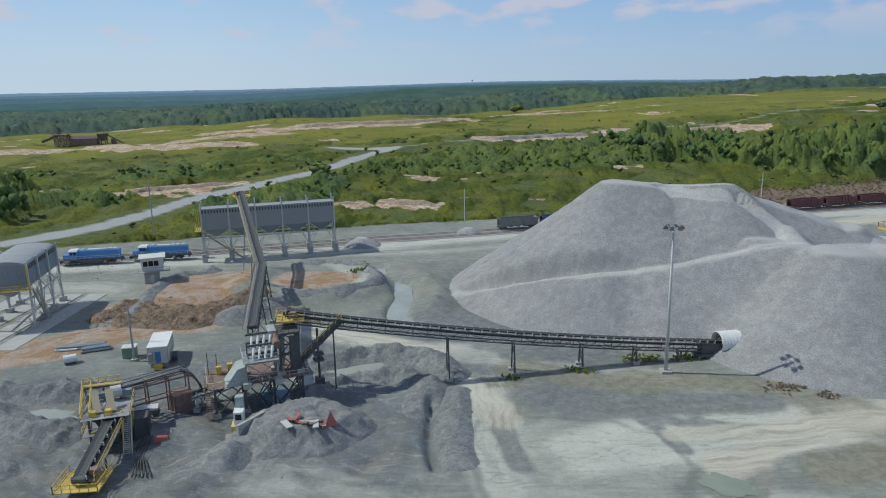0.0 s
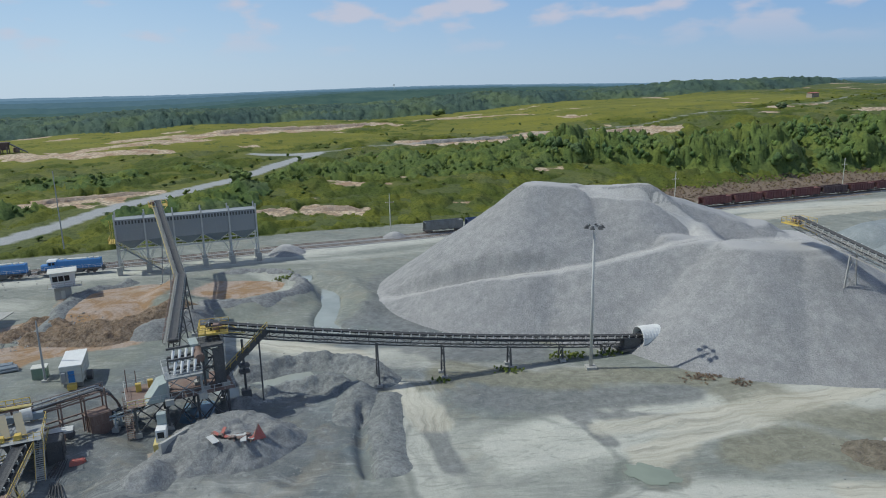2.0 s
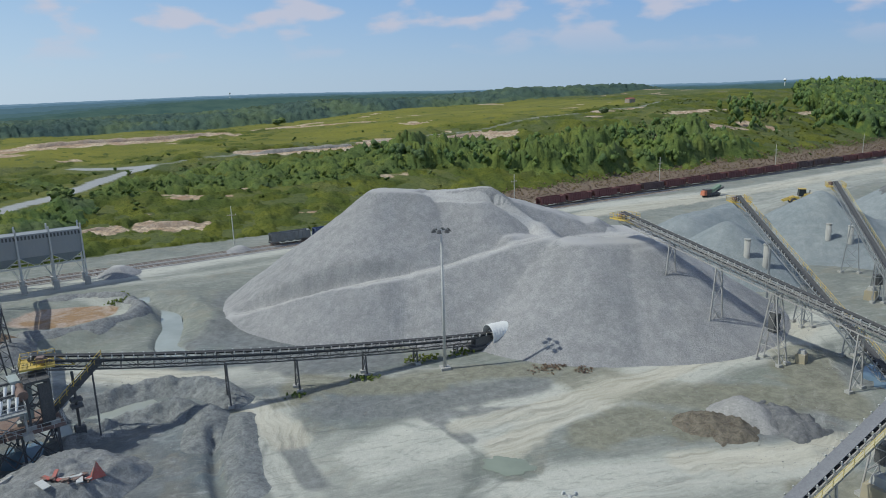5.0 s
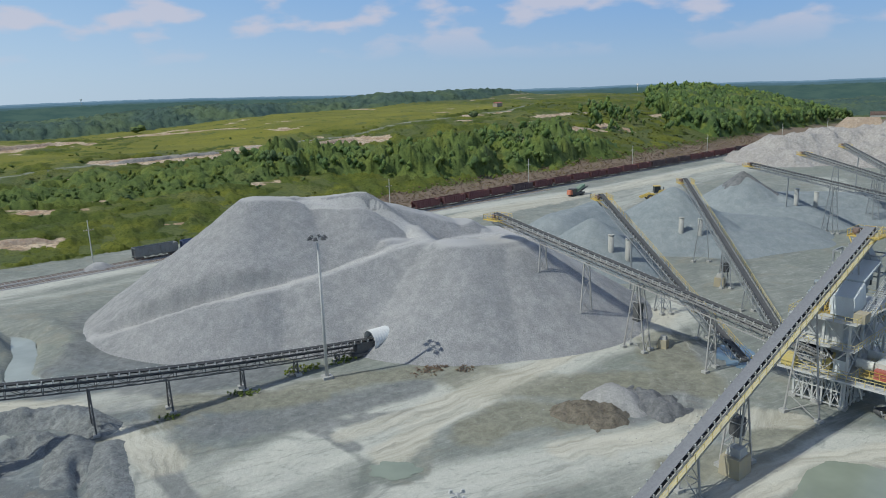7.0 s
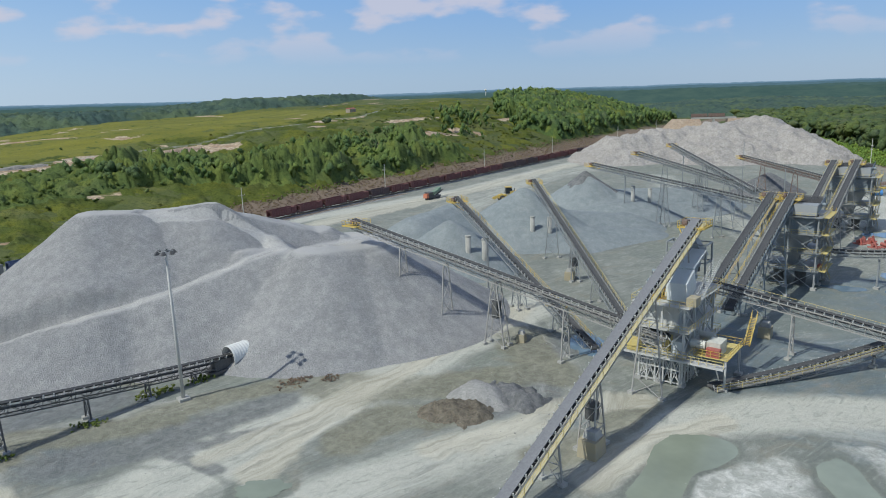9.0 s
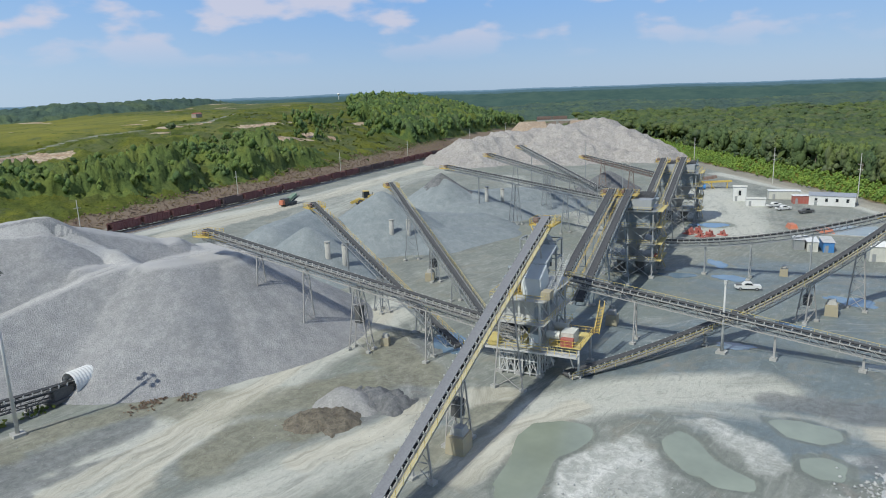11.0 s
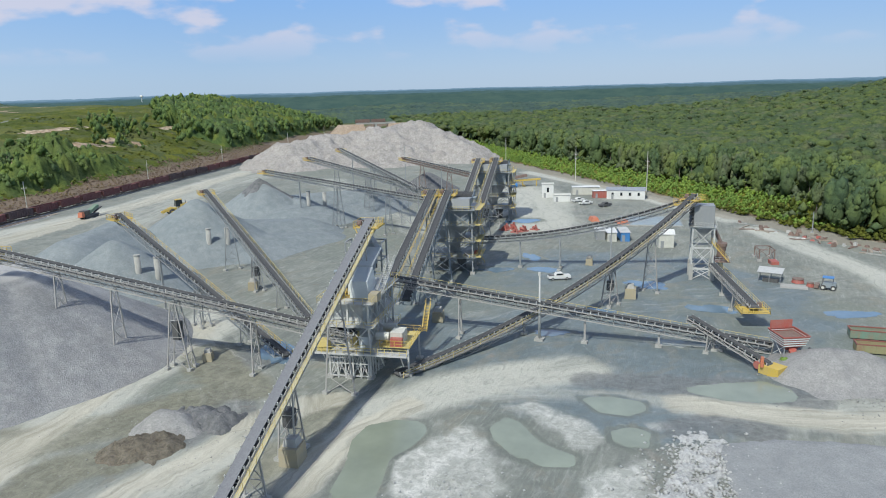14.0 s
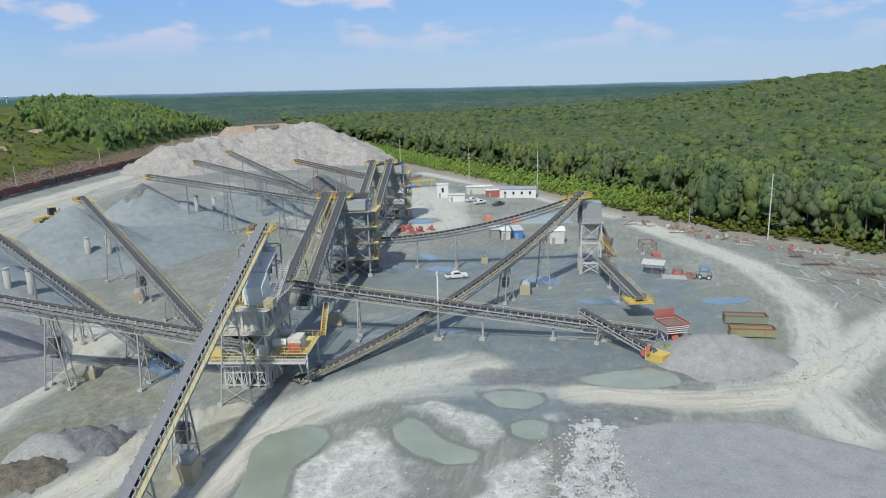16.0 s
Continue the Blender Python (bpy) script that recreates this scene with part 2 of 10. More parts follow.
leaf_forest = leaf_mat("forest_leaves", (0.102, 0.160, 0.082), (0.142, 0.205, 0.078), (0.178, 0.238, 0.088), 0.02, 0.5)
leaf_canopy = leaf_mat("canopy_leaves", (0.084, 0.132, 0.068), (0.116, 0.166, 0.063), (0.145, 0.194, 0.070), 0.012, 0.5)
# bluer than the near leaves: distance haze mixed into the leaf colour
leaf_far_hazed = leaf_mat("haze_blue_far_leaves", (0.062, 0.108, 0.090), (0.078, 0.124, 0.092), (0.096, 0.142, 0.094), 0.004, 0.0, 0.1, 0.02, 0.10)
leaf_shrub = leaf_mat("shrub_leaves", (0.062, 0.100, 0.022), (0.120, 0.138, 0.024), (0.145, 0.165, 0.032), 0.014, 0.3, 0.2, 0.06, 0.8)
leaf_bright = leaf_mat("young_bright_leaves", (0.19, 0.31, 0.07), (0.23, 0.36, 0.075), (0.28, 0.40, 0.095), 0.03)
leaf_dry = leaf_mat("dry_brush", (0.25, 0.175, 0.14), (0.33, 0.235, 0.185), (0.25, 0.215, 0.13), 0.05)
bark = painted("bark", (0.16, 0.12, 0.09), (0.28, 0.25, 0.21), 0.5, 0.9)


def murky(name, col, rough):
    m = Nodes(name)
    c = m.mix(m.ramp(m.noise(0.12, 4), 0.35, 0.7), col, tuple(v * 0.75 for v in col))
    m.bump(m.noise(2.5, 2), 0.02, 0.02)
    return m.done(c, rough, 0, 0.5)


water_green = murky("murky_green_water", (0.27, 0.305, 0.235), 0.18)
water_grey = murky("milky_grey_water", (0.36, 0.385, 0.34), 0.2)
# base colour carries the blue of the reflected sky
water_blue = murky("sky_tinted_water", (0.17, 0.25, 0.32), 0.1)

# ---- ground ----
def hashed(ix, iy, seed):
    h = (ix.astype(np.int64) * 374761393 + iy.astype(np.int64) * 668265263 + seed * 974711) & 0x7FFFFFFF
    h = ((h ^ (h >> 13)) * 1274126177) & 0x7FFFFFFF
    return ((h ^ (h >> 16)) & 0xFFFF) / 65535.0


def vnoise(x, y, seed=0):
    ix, iy = np.floor(x), np.floor(y)
    fx, fy = x - ix, y - iy
    fx, fy = fx * fx * (3 - 2 * fx), fy * fy * (3 - 2 * fy)
    a, b = hashed(ix, iy, seed), hashed(ix + 1, iy, seed)
    c, d = hashed(ix, iy + 1, seed), hashed(ix + 1, iy + 1, seed)
    return (a * (1 - fx) + b * fx) * (1 - fy) + (c * (1 - fx) + d * fx) * fy


def fbm(x, y, size, octaves=4, seed=0):
    """Noise from 0 to 1 with features of that size in metres."""
    out, amp, tot = 0.0, 1.0, 0.0
    for i in range(octaves):
        out = out + amp * vnoise(x / size * 2**i + 17.3 * i, y / size * 2**i - 9.1 * i, seed + i)
        tot, amp = tot + amp, amp * 0.5
    return out / tot


def smooth(v, lo, hi):
    t = np.clip((v - lo) / (hi - lo), 0, 1)
    return t * t * (3 - 2 * t)


def seg_dist(x, y, a, b):
    ax, ay, bx, by = a[0], a[1], b[0], b[1]
    dx, dy = bx - ax, by - ay
    t = np.clip(((x - ax) * dx + (y - ay) * dy) / (dx * dx + dy * dy + 1e-9), 0, 1)
    return np.hypot(x - ax - t * dx, y - ay - t * dy), t


def line_dist(x, y, pts):
    return np.minimum.reduce([seg_dist(x, y, a, b)[0] for a, b in zip(pts, pts[1:])])


RAIL_O = (11.0, 236.0)
RAIL_D = (0.9659, 0.2588)
FOREST_EDGE = [(620, 330), (500, 215), (436, 156), (364, 89), (285, 16), (243, -24), (226, -54), (205, -72), (150, -150), (60, -260), (-120, -330)]


def rail_uv(x, y):
    dx, dy = x - RAIL_O[0], y - RAIL_O[1]
    return dx * RAIL_D[0] + dy * RAIL_D[1], -dx * RAIL_D[1] + dy * RAIL_D[0]


def edge_side(x, y):
    """Distance beyond the forest's edge (positive inside the forest)."""
    d = line_dist(x, y, FOREST_EDGE)
    ins = np.zeros(np.shape(x), bool)
    pts = FOREST_EDGE + [(-120, -6000), (6000, -6000), (6000, 330 + 5380 * 0.55)]
    for (x0, y0), (x1, y1) in zip(pts, pts[1:] + pts[:1]):
        cross = ((y0 > y) != (y1 > y)) & (x < (x1 - x0) * (y - y0) / (y1 - y0 + 1e-12) + x0)
        ins ^= cross
    return np.where(ins, d, -d)


def ground_z(x, y):
    x, y = np.asarray(x, float), np.asarray(y, float)
    r = np.hypot(x, y)
    u, v = rail_uv(x, y)
    e = edge_side(x, y)
    # hillside beyond the railway
    top = 21 + 9 * smooth(u, 40, 330) + 8 * smooth(u, 330, 560) - 34 * smooth(u, 640, 860) - 7 * smooth(-u, 60, 260)
    rise = smooth(v, 8, 190 + 170 * (1 - smooth(u, 0, 420)))
    hill = top * (0.35 * smooth(v, 8, 95) + 0.65 * rise)
    hill = hill + (fbm(x, y, 90, 4, 3) - 0.5) * 9 * smooth(v, 25, 140)
    hill = hill * (1 - 0.85 * smooth(v, 520, 900))
    z = np.where(v > 0, hill, 0.0)
    # wooded rise beyond the forest's edge
    az = np.degrees(np.arctan2(x, y))
    wood = 43 * smooth(e, 60, 640) * smooth(az, 78, 112) + 6 * smooth(e, 30, 500)
    wood = wood + (fbm(x, y, 160, 3, 8) - 0.5) * 14 * smooth(e, 120, 400)
    z = z + np.where(e > 0, wood, 0.0)
    # rolling woods to the horizon
    far = smooth(r, 900, 1700)
    roll = 3 + 15 * smooth(r, 1500, 4700) + (fbm(x, y, 900, 3, 21) - 0.5) * 24
    roll = roll + 13 * np.exp(-(((az - 4) / 9.0) ** 2)) * smooth(r, 1800, 2600) - 6 * smooth(-az, 5, 22)
    z = z * (1 - far * 0.8) + far * roll - 30 * smooth(r, 1575, 1750)
    # yard: slight unevenness, mounds and hollows
    flat = smooth(r, 25, 45) * (1 - smooth(r, 360, 520)) * np.where(v < 0, 1, 0) * np.where(e < 0, 1, 0)
    z = z + flat * ((fbm(x, y, 14, 4, 5) - 0.5) * 0.35)
    rough = np.exp(-(((x + 42) / 50) ** 2 + ((y - 92) / 30) ** 2))
    z = z + rough * ((fbm(x, y, 6, 5, 6) - 0.5) * 2.4 + (fbm(x * 0.5 + y, y * 0.4, 2.4, 4, 19) - 0.5) * 1.2)
    churn = np.exp(-(((x - 40) / 26) ** 2 + ((y - 106) / 7) ** 2)) + np.exp(-(((x - 70) / 14) ** 2 + ((y - 72) / 14) ** 2))
    z = z + np.clip(churn, 0, 1) * (fbm(x, y * 1.4, 2.6, 4, 29) - 0.5) * 0.6
    ditch = np.exp(-(((x + 62) / 30) ** 2 + ((y - 104) / 12) ** 2))
    z = z + ditch * (fbm(x * 0.4, y, 4.5, 4, 24) - 0.5) * 3.2
    # clay terrace and settling pond ring
    d, _ = seg_dist(x, y, (-70, 168), (-62, 172))
    z = z + 1.3 * (1 - smooth(d + 4 * (fbm(x, y, 9, 3, 12) - 0.5), 8, 15))
    d, _ = seg_dist(x, y, (-40, 171), (-36, 172))
    z = z + 2.4 * (1 - smooth(d, 15, 21)) - 0.9 * (1 - smooth(d, 8, 13))
    # creek
    z = z - 1.6 * (1 - smooth(line_dist(x, y, CREEK) + 2.2 * (fbm(x, y, 4, 4, 14) - 0.5), 1.2, 3.6))
    z = z - 0.25 * (1 - smooth(line_dist(x, y, POND), 3.0, 5.5))
    z = z + 1.6 * np.exp(-((line_dist(x, y, [(-12, 182), (-6, 165), (-5, 152)]) / 3.0) ** 2)) * fbm(x, y, 4, 3, 16) * 1.5
    # gully beside the scrap bank
    z = z - 1.1 * (1 - smooth(line_dist(x, y, [(-5.5, 103), (-5.2, 95), (-4.2, 84)]) + 1.4 * (fbm(x, y, 3, 3, 2) - 0.5), 0.3, 1.5))
    for pts, _ in POOLS:
        q = poly_sd(x, y, pts)
        z = np.where(q < 2.5, z * smooth(q, 0.6, 2.5) - 0.14 * (1 - smooth(q, -1.2, 0.4)), z)
    for cx, cy, ra, rb, rot, _ in PUDDLES:
        c, s = math.cos(radians(rot)), math.sin(radians(rot))
        px, py = (x - cx) * c + (y - cy) * s, -(x - cx) * s + (y - cy) * c
        q = np.hypot(px / (ra + 1.2), py / (rb + 1.2))
        z = np.where(q < 1.35, z * smooth(q, 1.0, 1.35) - 0.12 * (1 - smooth(q, 0.55, 1.02)), z)
    return z


CREEK = [(-24, 190), (-23, 182), (-15.5, 170), (-14, 160), (-15, 148), (-11.5, 141)]
POND = [(-29, 111), (-20, 116.5), (-13, 118.8)]
# rounded pools: x, y, half length, half width, turn, kind
PUDDLES = [
    (32.8, 79.5, 3.4, 2.3, -30, 0), (121, 104, 6, 2.4, 60, 0), (175, 24.5, 6.0, 3.4, 75, 2),
    (181, 53, 3.0, 4.0, 10, 2), (177, 65, 2.4, 5.0, 20, 2), (150, 32, 2.5, 5.0, 15, 2), (133, 37, 1.8, 3.5, 20, 2),
    (194, 60, 5, 2.2, 40, 2), (160, 8, 3.0, 5.5, 0, 2), (104, 84, 6.5, 3.0, 40, 2), (247, 80, 4, 7, 30, 2),
]
PUDDLES += [(222, 167, 8, 4, 30, 2), (166, -20, 2.4, 6.0, 20, 2), (135.5, 12, 2.0, 4.5, 10, 1), (-65, 100, 2.0, 4.5, 75, 1)]
# pools with outlines of their own
POOLS = [
    ([(79, 52), (84, 52.2), (87.3, 49.5), (88.3, 44.2), (85.3, 42.3), (81, 42.5), (76.3, 43.8), (71, 42), (65, 40.5), (61, 43), (66, 47.5), (72, 49)], 0),
    ([(90.6, 35), (94.4, 33.6), (93.6, 30.6), (89.8, 27.2), (88, 24.6), (86.6, 20), (83.5, 19.8), (82, 23.8), (83, 28), (86, 32.5)], 0),
    ([(104.8, 24.7), (107.4, 20), (107, 14.3), (104, 13.4), (100.8, 16), (100.8, 20.6)], 0),
    ([(95.6, 17.8), (98.2, 14.8), (97, 11.6), (92.7, 11), (91, 13.7), (92.2, 16.8)], 0),
    ([(113.8, 10.4), (118, 5.8), (122.4, -2.8), (120.7, -7), (116.2, -8.7), (113.3, -3.6), (111.8, 3.6)], 0),
    ([(-33.5, 101.5), (-27.8, 103.5), (-29, 110.5), (-35, 110)], 2),
]
# crusts of pale silt with ragged borders
SILT = [
    [(77, 44.3), (83, 41), (88.8, 38.8), (90.2, 36.7), (85, 33), (81.2, 29), (78.8, 30), (76.3, 26), (71, 26), (64, 34), (69.8, 41)],
    [(97, 36.4), (100.3, 31.7), (98.5, 22), (92, 18), (89, 19), (90, 22.6), (94, 28)],
    [(99.5, 13.2), (101.8, 10), (99.5, 9), (97.4, 11.7)], [(79.6, 18), (88, 14), (89.4, 11), (84.5, 9.3), (77, 10), (66, 14), (72, 20)],
]
THIN_SILT = [
    [(0, 88), (2, 97), (11, 98), (22, 97), (28.5, 91.4), (30, 83.4), (27, 77), (18, 70), (4, 72)], [(-30, 88), (-14, 84), (-6, 78), (-12, 70), (-34, 76)],
    [(-112, 176), (-84, 172), (-84, 160), (-92, 164), (-106, 168)],
]


def poly_sd(x, y, pts):
    """Distance to a closed outline, negative inside."""
    d = line_dist(x, y, pts + pts[:1])
    ins = np.zeros(np.shape(x), bool)
    for (x0, y0), (x1, y1) in zip(pts, pts[1:] + pts[:1]):
        ins ^= ((y0 > y) != (y1 > y)) & (x < (x1 - x0) * (y - y0) / (y1 - y0 + 1e-12) + x0)
    return np.where(ins, -d, d)


# wheel tracks: line, half width, paleness
TRACKS = [
    ([(8, 84), (20.7, 89.5), (39, 92.5), (55, 96), (68, 97.8), (82.5, 102), (96, 103.4), (112, 108), (128, 116)], 8.5, 1.35),
    ([(2, 118), (3, 106), (3.6, 88), (6, 76), (14, 66)], 6.0, 0.75),
    ([(24, 68), (33.5, 72.8), (41, 71.7), (53.4, 70), (66.6, 68.2), (78, 68)], 7.0, 1.2),
    ([(50, 58), (72, 64), (90, 78), (104, 98), (118, 120)], 9.0, 0.4),
    ([(62, 54), (80, 54.5), (91, 51), (101.5, 45), (109, 37.5), (115, 29), (124, 22)], 8.0, 1.2),
    ([(95, 48), (101, 38), (105, 29), (108, 14), (108.5, 2)], 4.0, 0.55),
    ([(107, 14), (109.5, 4), (111, -8), (116, -22), (121, -29.5), (133, -36), (150, -47), (172, -62)], 7.0, 1.1),
    ([(262, 4), (236, -10), (219, -19.6), (200.7, -29.8), (166, -37), (137.4, -34), (118, -27.6), (105, -30), (97, -36)], 6.5, 1.1),
    ([(262, 4), (330, 60), (395, 130)], 6.5, 1.0),
]
TRACKS += [
    ([(-20, 124), (0, 123), (20, 116), (44, 112)], 4.0, 0.6), ([(-120, 172), (-96, 172), (-80, 168)], 7.0, 0.6),
    ([(-130, 190), (-60, 203), (0, 224), (60, 243), (130, 256), (230, 266), (345, 298), (420, 316)], 9.0, 1.0),
    ([(140, 190), (200, 230), (300, 270), (380, 280)], 16.0, 0.6), ([(210, 100), (240, 120), (260, 160), (300, 190), (340, 230)], 12.0, 0.7),
    ([(225, 66), (290, 88), (335, 112)], 20.0, 1.0), ([(-104, 108), (-88, 121), (-80, 132), (-70, 138), (-56, 141)], 6.0, 0.1), ([(-78, 160), (-72, 176), (-60, 184), (-52, 176)], 7.0, 0.1),
    ([(-40, 143), (-23, 133), (-10, 127), (2, 126), (14, 128)], 5.0, 0.8), ([(-50, 192), (-38, 188), (-28, 178), (-25, 166), (-28, 156)], 4.0, 0.6),
    ([(-90, 194), (-57, 206), (-33, 204), (-8, 206), (23, 214)], 5.0, 0.5), ([(-66, 141), (-60, 146), (-48, 152), (-36, 158)], 5.0, 0.25),
    ([(125, 60), (150, 40), (175, 0), (200, -25)], 10.0, 0.1), ([(-60, 70), (-30, 84), (-8, 80), (10, 70)], 8.0, 0.25),
]


def track_frame(x, y):
    """Nearest wheel track: distance across, distance along, how much of it shows, paleness."""
    best = np.full(np.shape(x), 1e9)
    second = best.copy()
    across, along, weight, pale = (np.zeros(np.shape(x)) for _ in range(4))
    for k, (pts, w, p) in enumerate(TRACKS):
        run = 31.0 * k
        mine = np.full(np.shape(x), 1e9)
        m_across, m_along, m_weight = (np.zeros(np.shape(x)) for _ in range(3))
        for a, b in zip(pts, pts[1:]):
            L = math.hypot(b[0] - a[0], b[1] - a[1])
            d, t = seg_dist(x, y, a, b)
            side = ((b[0] - a[0]) * (y - a[1]) - (b[1] - a[1]) * (x - a[0])) / L
            hit = d / w < mine
            mine = np.where(hit, d / w, mine)
            ends = (smooth(t * L, 0, 9) if a is pts[0] else 1) * (smooth((1 - t) * L, 0, 9) if b is pts[-1] else 1)
            m_across, m_along = np.where(hit, np.sign(side) * d + 11.0 * k, m_across), np.where(hit, run + t * L, m_along)
            m_weight = np.where(hit, (1 - smooth(d / w, 0.6, 1.25)) * ends, m_weight)
            pale = np.maximum(pale, p * (1 - smooth(d / w, 0.25, 1.2)) * ends)
            run += L
        hit = mine < best
        second = np.where(hit, best, np.minimum(second, mine))
        best = np.where(hit, mine, best)
        across, along, weight = np.where(hit, m_across, across), np.where(hit, m_along, along), np.where(hit, m_weight, weight)
    return across, along, weight * smooth(second - best, 0.0, 0.35), pale


def puddle_reach(x, y):
    best = np.full(np.shape(x), 9.0)
    for cx, cy, ra, rb, rot, _ in PUDDLES:
        c, s = math.cos(radians(rot)), math.sin(radians(rot))
        px, py = (x - cx) * c + (y - cy) * s, -(x - cx) * s + (y - cy) * c
        best = np.minimum(best, np.hypot(px / (ra + 1), py / (rb + 1)))
    return best


def ground_masks(x, y, z):
    """Where which soil lies: green, meadow, bare earth / clay, pale track, damp / khaki, hillside road, dry brush."""
    u, v = rail_uv(x, y)
    e = edge_side(x, y)
    n1, n2 = fbm(x, y, 40, 4, 41), fbm(x, y, 12, 4, 42)
    n3 = fbm(x, y, 130, 4, 43)
    r = np.hypot(x, y)
    green = np.maximum(smooth(v + 6 * (n2 - 0.5) + 10 * (1 - smooth(u, -40, 90)) * -1, 7, 12), smooth(e + 10 * (n2 - 0.5), 2, 12))
    green = np.maximum(green, smooth(r, 700, 900))
    meadow = smooth(v + 60 * (n1 - 0.5), 170, 225) * smooth(n3, 0.2, 0.4) * (1 - smooth(v, 480, 640)) * (1 - 0.8 * smooth(u, 380, 500))
    meadow = np.maximum(meadow, 0.45 * smooth(n3, 0.45, 0.6) * smooth(v, 40, 90) * (1 - smooth(v, 260, 330)))
    meadow = np.maximum(meadow, 0.9 * smooth(e, 3, 9) * (1 - smooth(e, 44, 52)) * smooth(x, 255, 280))
    # scars of bare earth on the hillside
    bare = np.zeros(np.shape(x))
    for pts, w in BARE:
        d = line_dist(x, y, pts)
        bare = np.maximum(bare, 1 - smooth(d + w * 1.6 * (n2 - 0.5) + w * (fbm(x, y, 5, 3, 44) - 0.5), w * 0.45, w))
    bare = np.maximum(bare, smooth(fbm(x, y, 26, 4, 45), 0.70, 0.76) * smooth(v, 40, 90) * (1 - smooth(v, 420, 600)) * 0.8)
    road = 1 - smooth(line_dist(x, y, HILL_ROAD) + 1.2 * (n2 - 0.5), 2.4, 5.6)
    road = np.maximum(road, (1 - smooth(line_dist(x, y, HILL_ROAD_2) + 1.2 * (n2 - 0.5), 2.0, 3.4)) * 0.45)
    brush = smooth(v + 6 * (n2 - 0.5), 6, 9) * (1 - smooth(v + 16 * (n2 - 0.5), 26, 42)) * smooth(u, 60, 130)
    brush = np.maximum(brush, 0.9 * smooth(e + 5 * (n2 - 0.5), -7, -2) * (1 - smooth(e, 6, 12)) * (x < 520))
    clay = np.zeros(np.shape(x))
    for cx, cy, ra, rb, rot in CLAY:
        c, s = math.cos(radians(rot)), math.sin(radians(rot))
        px, py = (x - cx) * c + (y - cy) * s, -(x - cx) * s + (y - cy) * c
        clay = np.maximum(clay, 1 - smooth(np.hypot(px / ra, py / rb) + 0.55 * (n2 - 0.5), 0.75, 1.1))
    across, along, weight, pale = track_frame(x, y)
    rag = 4.5 * (n2 - 0.5) + 3.0 * (fbm(x, y, 3, 3, 46) - 0.5)
    crust = 1 - smooth(np.minimum.reduce([poly_sd(x, y, q) for q in SILT]) + rag, -3.5, 2.0)
    crust = np.maximum(crust, 0.5 * (1 - smooth(np.minimum.reduce([poly_sd(x, y, q) for q in THIN_SILT]) + rag, -5, 3)))
    pale, weight = np.maximum(pale, crust * (x <= 50)), weight * (1 - 0.75 * crust * (x > 50))
    tide = np.exp(-(((poly_sd(x, y, THIN_SILT[0]) + 0.35 * rag) / 0.9) ** 2))
    pool = np.minimum.reduce([poly_sd(x, y, q) for q, _ in POOLS])
    pq = np.minimum(puddle_reach(x, y), 1 + np.maximum(pool, -3) / 3.0)
    pale = pale * smooth(pq, 1.02, 1.2) * (1 - 0.4 * np.exp(-(((x - 60) / 14) ** 2 + ((y - 82) / 14) ** 2)))
    damp = np.clip(0.8 * (1 - smooth(pq + 0.7 * (n2 - 0.5), 1.0, 1.3)) + smooth(n1, 0.5, 0.66) * 0.6, 0, 1) * (1 - pale * 0.8)
    wet_yard = np.maximum.reduce([np.exp(-(((x - 152) / 58) ** 2 + ((y - 30) / 52) ** 2) ** 2), np.exp(-(((x - 105) / 14) ** 2 + ((y - 13) / 15) ** 2)),
                                  0.5 * np.exp(-(((x - 74) / 18) ** 2 + ((y - 68) / 12) ** 2)), 1.3 * np.exp(-(((x + 11.5) / 8) ** 2 + ((y - 96) / 12) ** 2))])
    left = np.maximum.reduce([np.exp(-(((x + 40) / 40) ** 2 + ((y - 92) / 34) ** 2) ** 2), np.exp(-(((x + 82) / 30) ** 2 + ((y - 98) / 26) ** 2)), 0.7 * np.exp(-(((x + 30) / 24) ** 2 + ((y - 128) / 16) ** 2)),
                              0.62 * np.exp(-(((x - 2) / 36) ** 2 + ((y - 124) / 30) ** 2) ** 2)])
    dark = np.clip(np.maximum(smooth(wet_yard + 0.35 * (n2 - 0.5), 0.2, 0.7), left) * (1 - 0.75 * pale), 0, 1)
    return (np.stack([green, meadow, bare], -1), np.stack([clay, pale, damp], -1), np.stack([road, brush, dark], -1),
            np.stack([across, along, weight], -1), np.stack([left, np.maximum(np.exp(-((np.minimum(pool, 9) - 0.25) / 0.7) ** 2), 0.95 * tide), crust * (x > 50) * smooth(pq, 1.02, 1.2)], -1))


BARE = [
    ([(-163, 490), (-118, 500), (-87, 508), (-32, 527), (-7, 544)], 22.0), ([(18, 424), (50, 430), (82, 428)], 13.0), ([(94, 448), (133, 438), (178, 448)], 14.0),
    ([(-17, 387), (8, 391)], 5.0), ([(-190, 272), (-172, 281)], 8.0), ([(-140, 280), (-122, 287), (-96, 296)], 7.0), ([(-48, 271), (-40, 272)], 5.0),
    ([(-29, 274), (-10, 272)], 5.5), ([(28, 284), (35, 284)], 2.5), ([(24, 561), (77, 558), (114, 545)], 4.0), ([(-222, 431), (-170, 412), (-131, 423)], 13.0),
    ([(-171, 440), (-120, 470)], 12.0), ([(324, 460), (380, 466)], 6.0), ([(322, 408), (344, 409)], 4.0), ([(372, 410), (376, 412)], 4.5), ([(291, 490), (330, 494)], 3.0),
    ([(-340, 400), (-245, 424)], 9.0),
]
HILL_ROAD = [(-150, 222), (-138, 232), (-129, 240), (-115, 258), (-107, 271), (-87, 291), (-67, 320), (-60, 344), (-51, 381), (-38, 407), (-74, 409)]
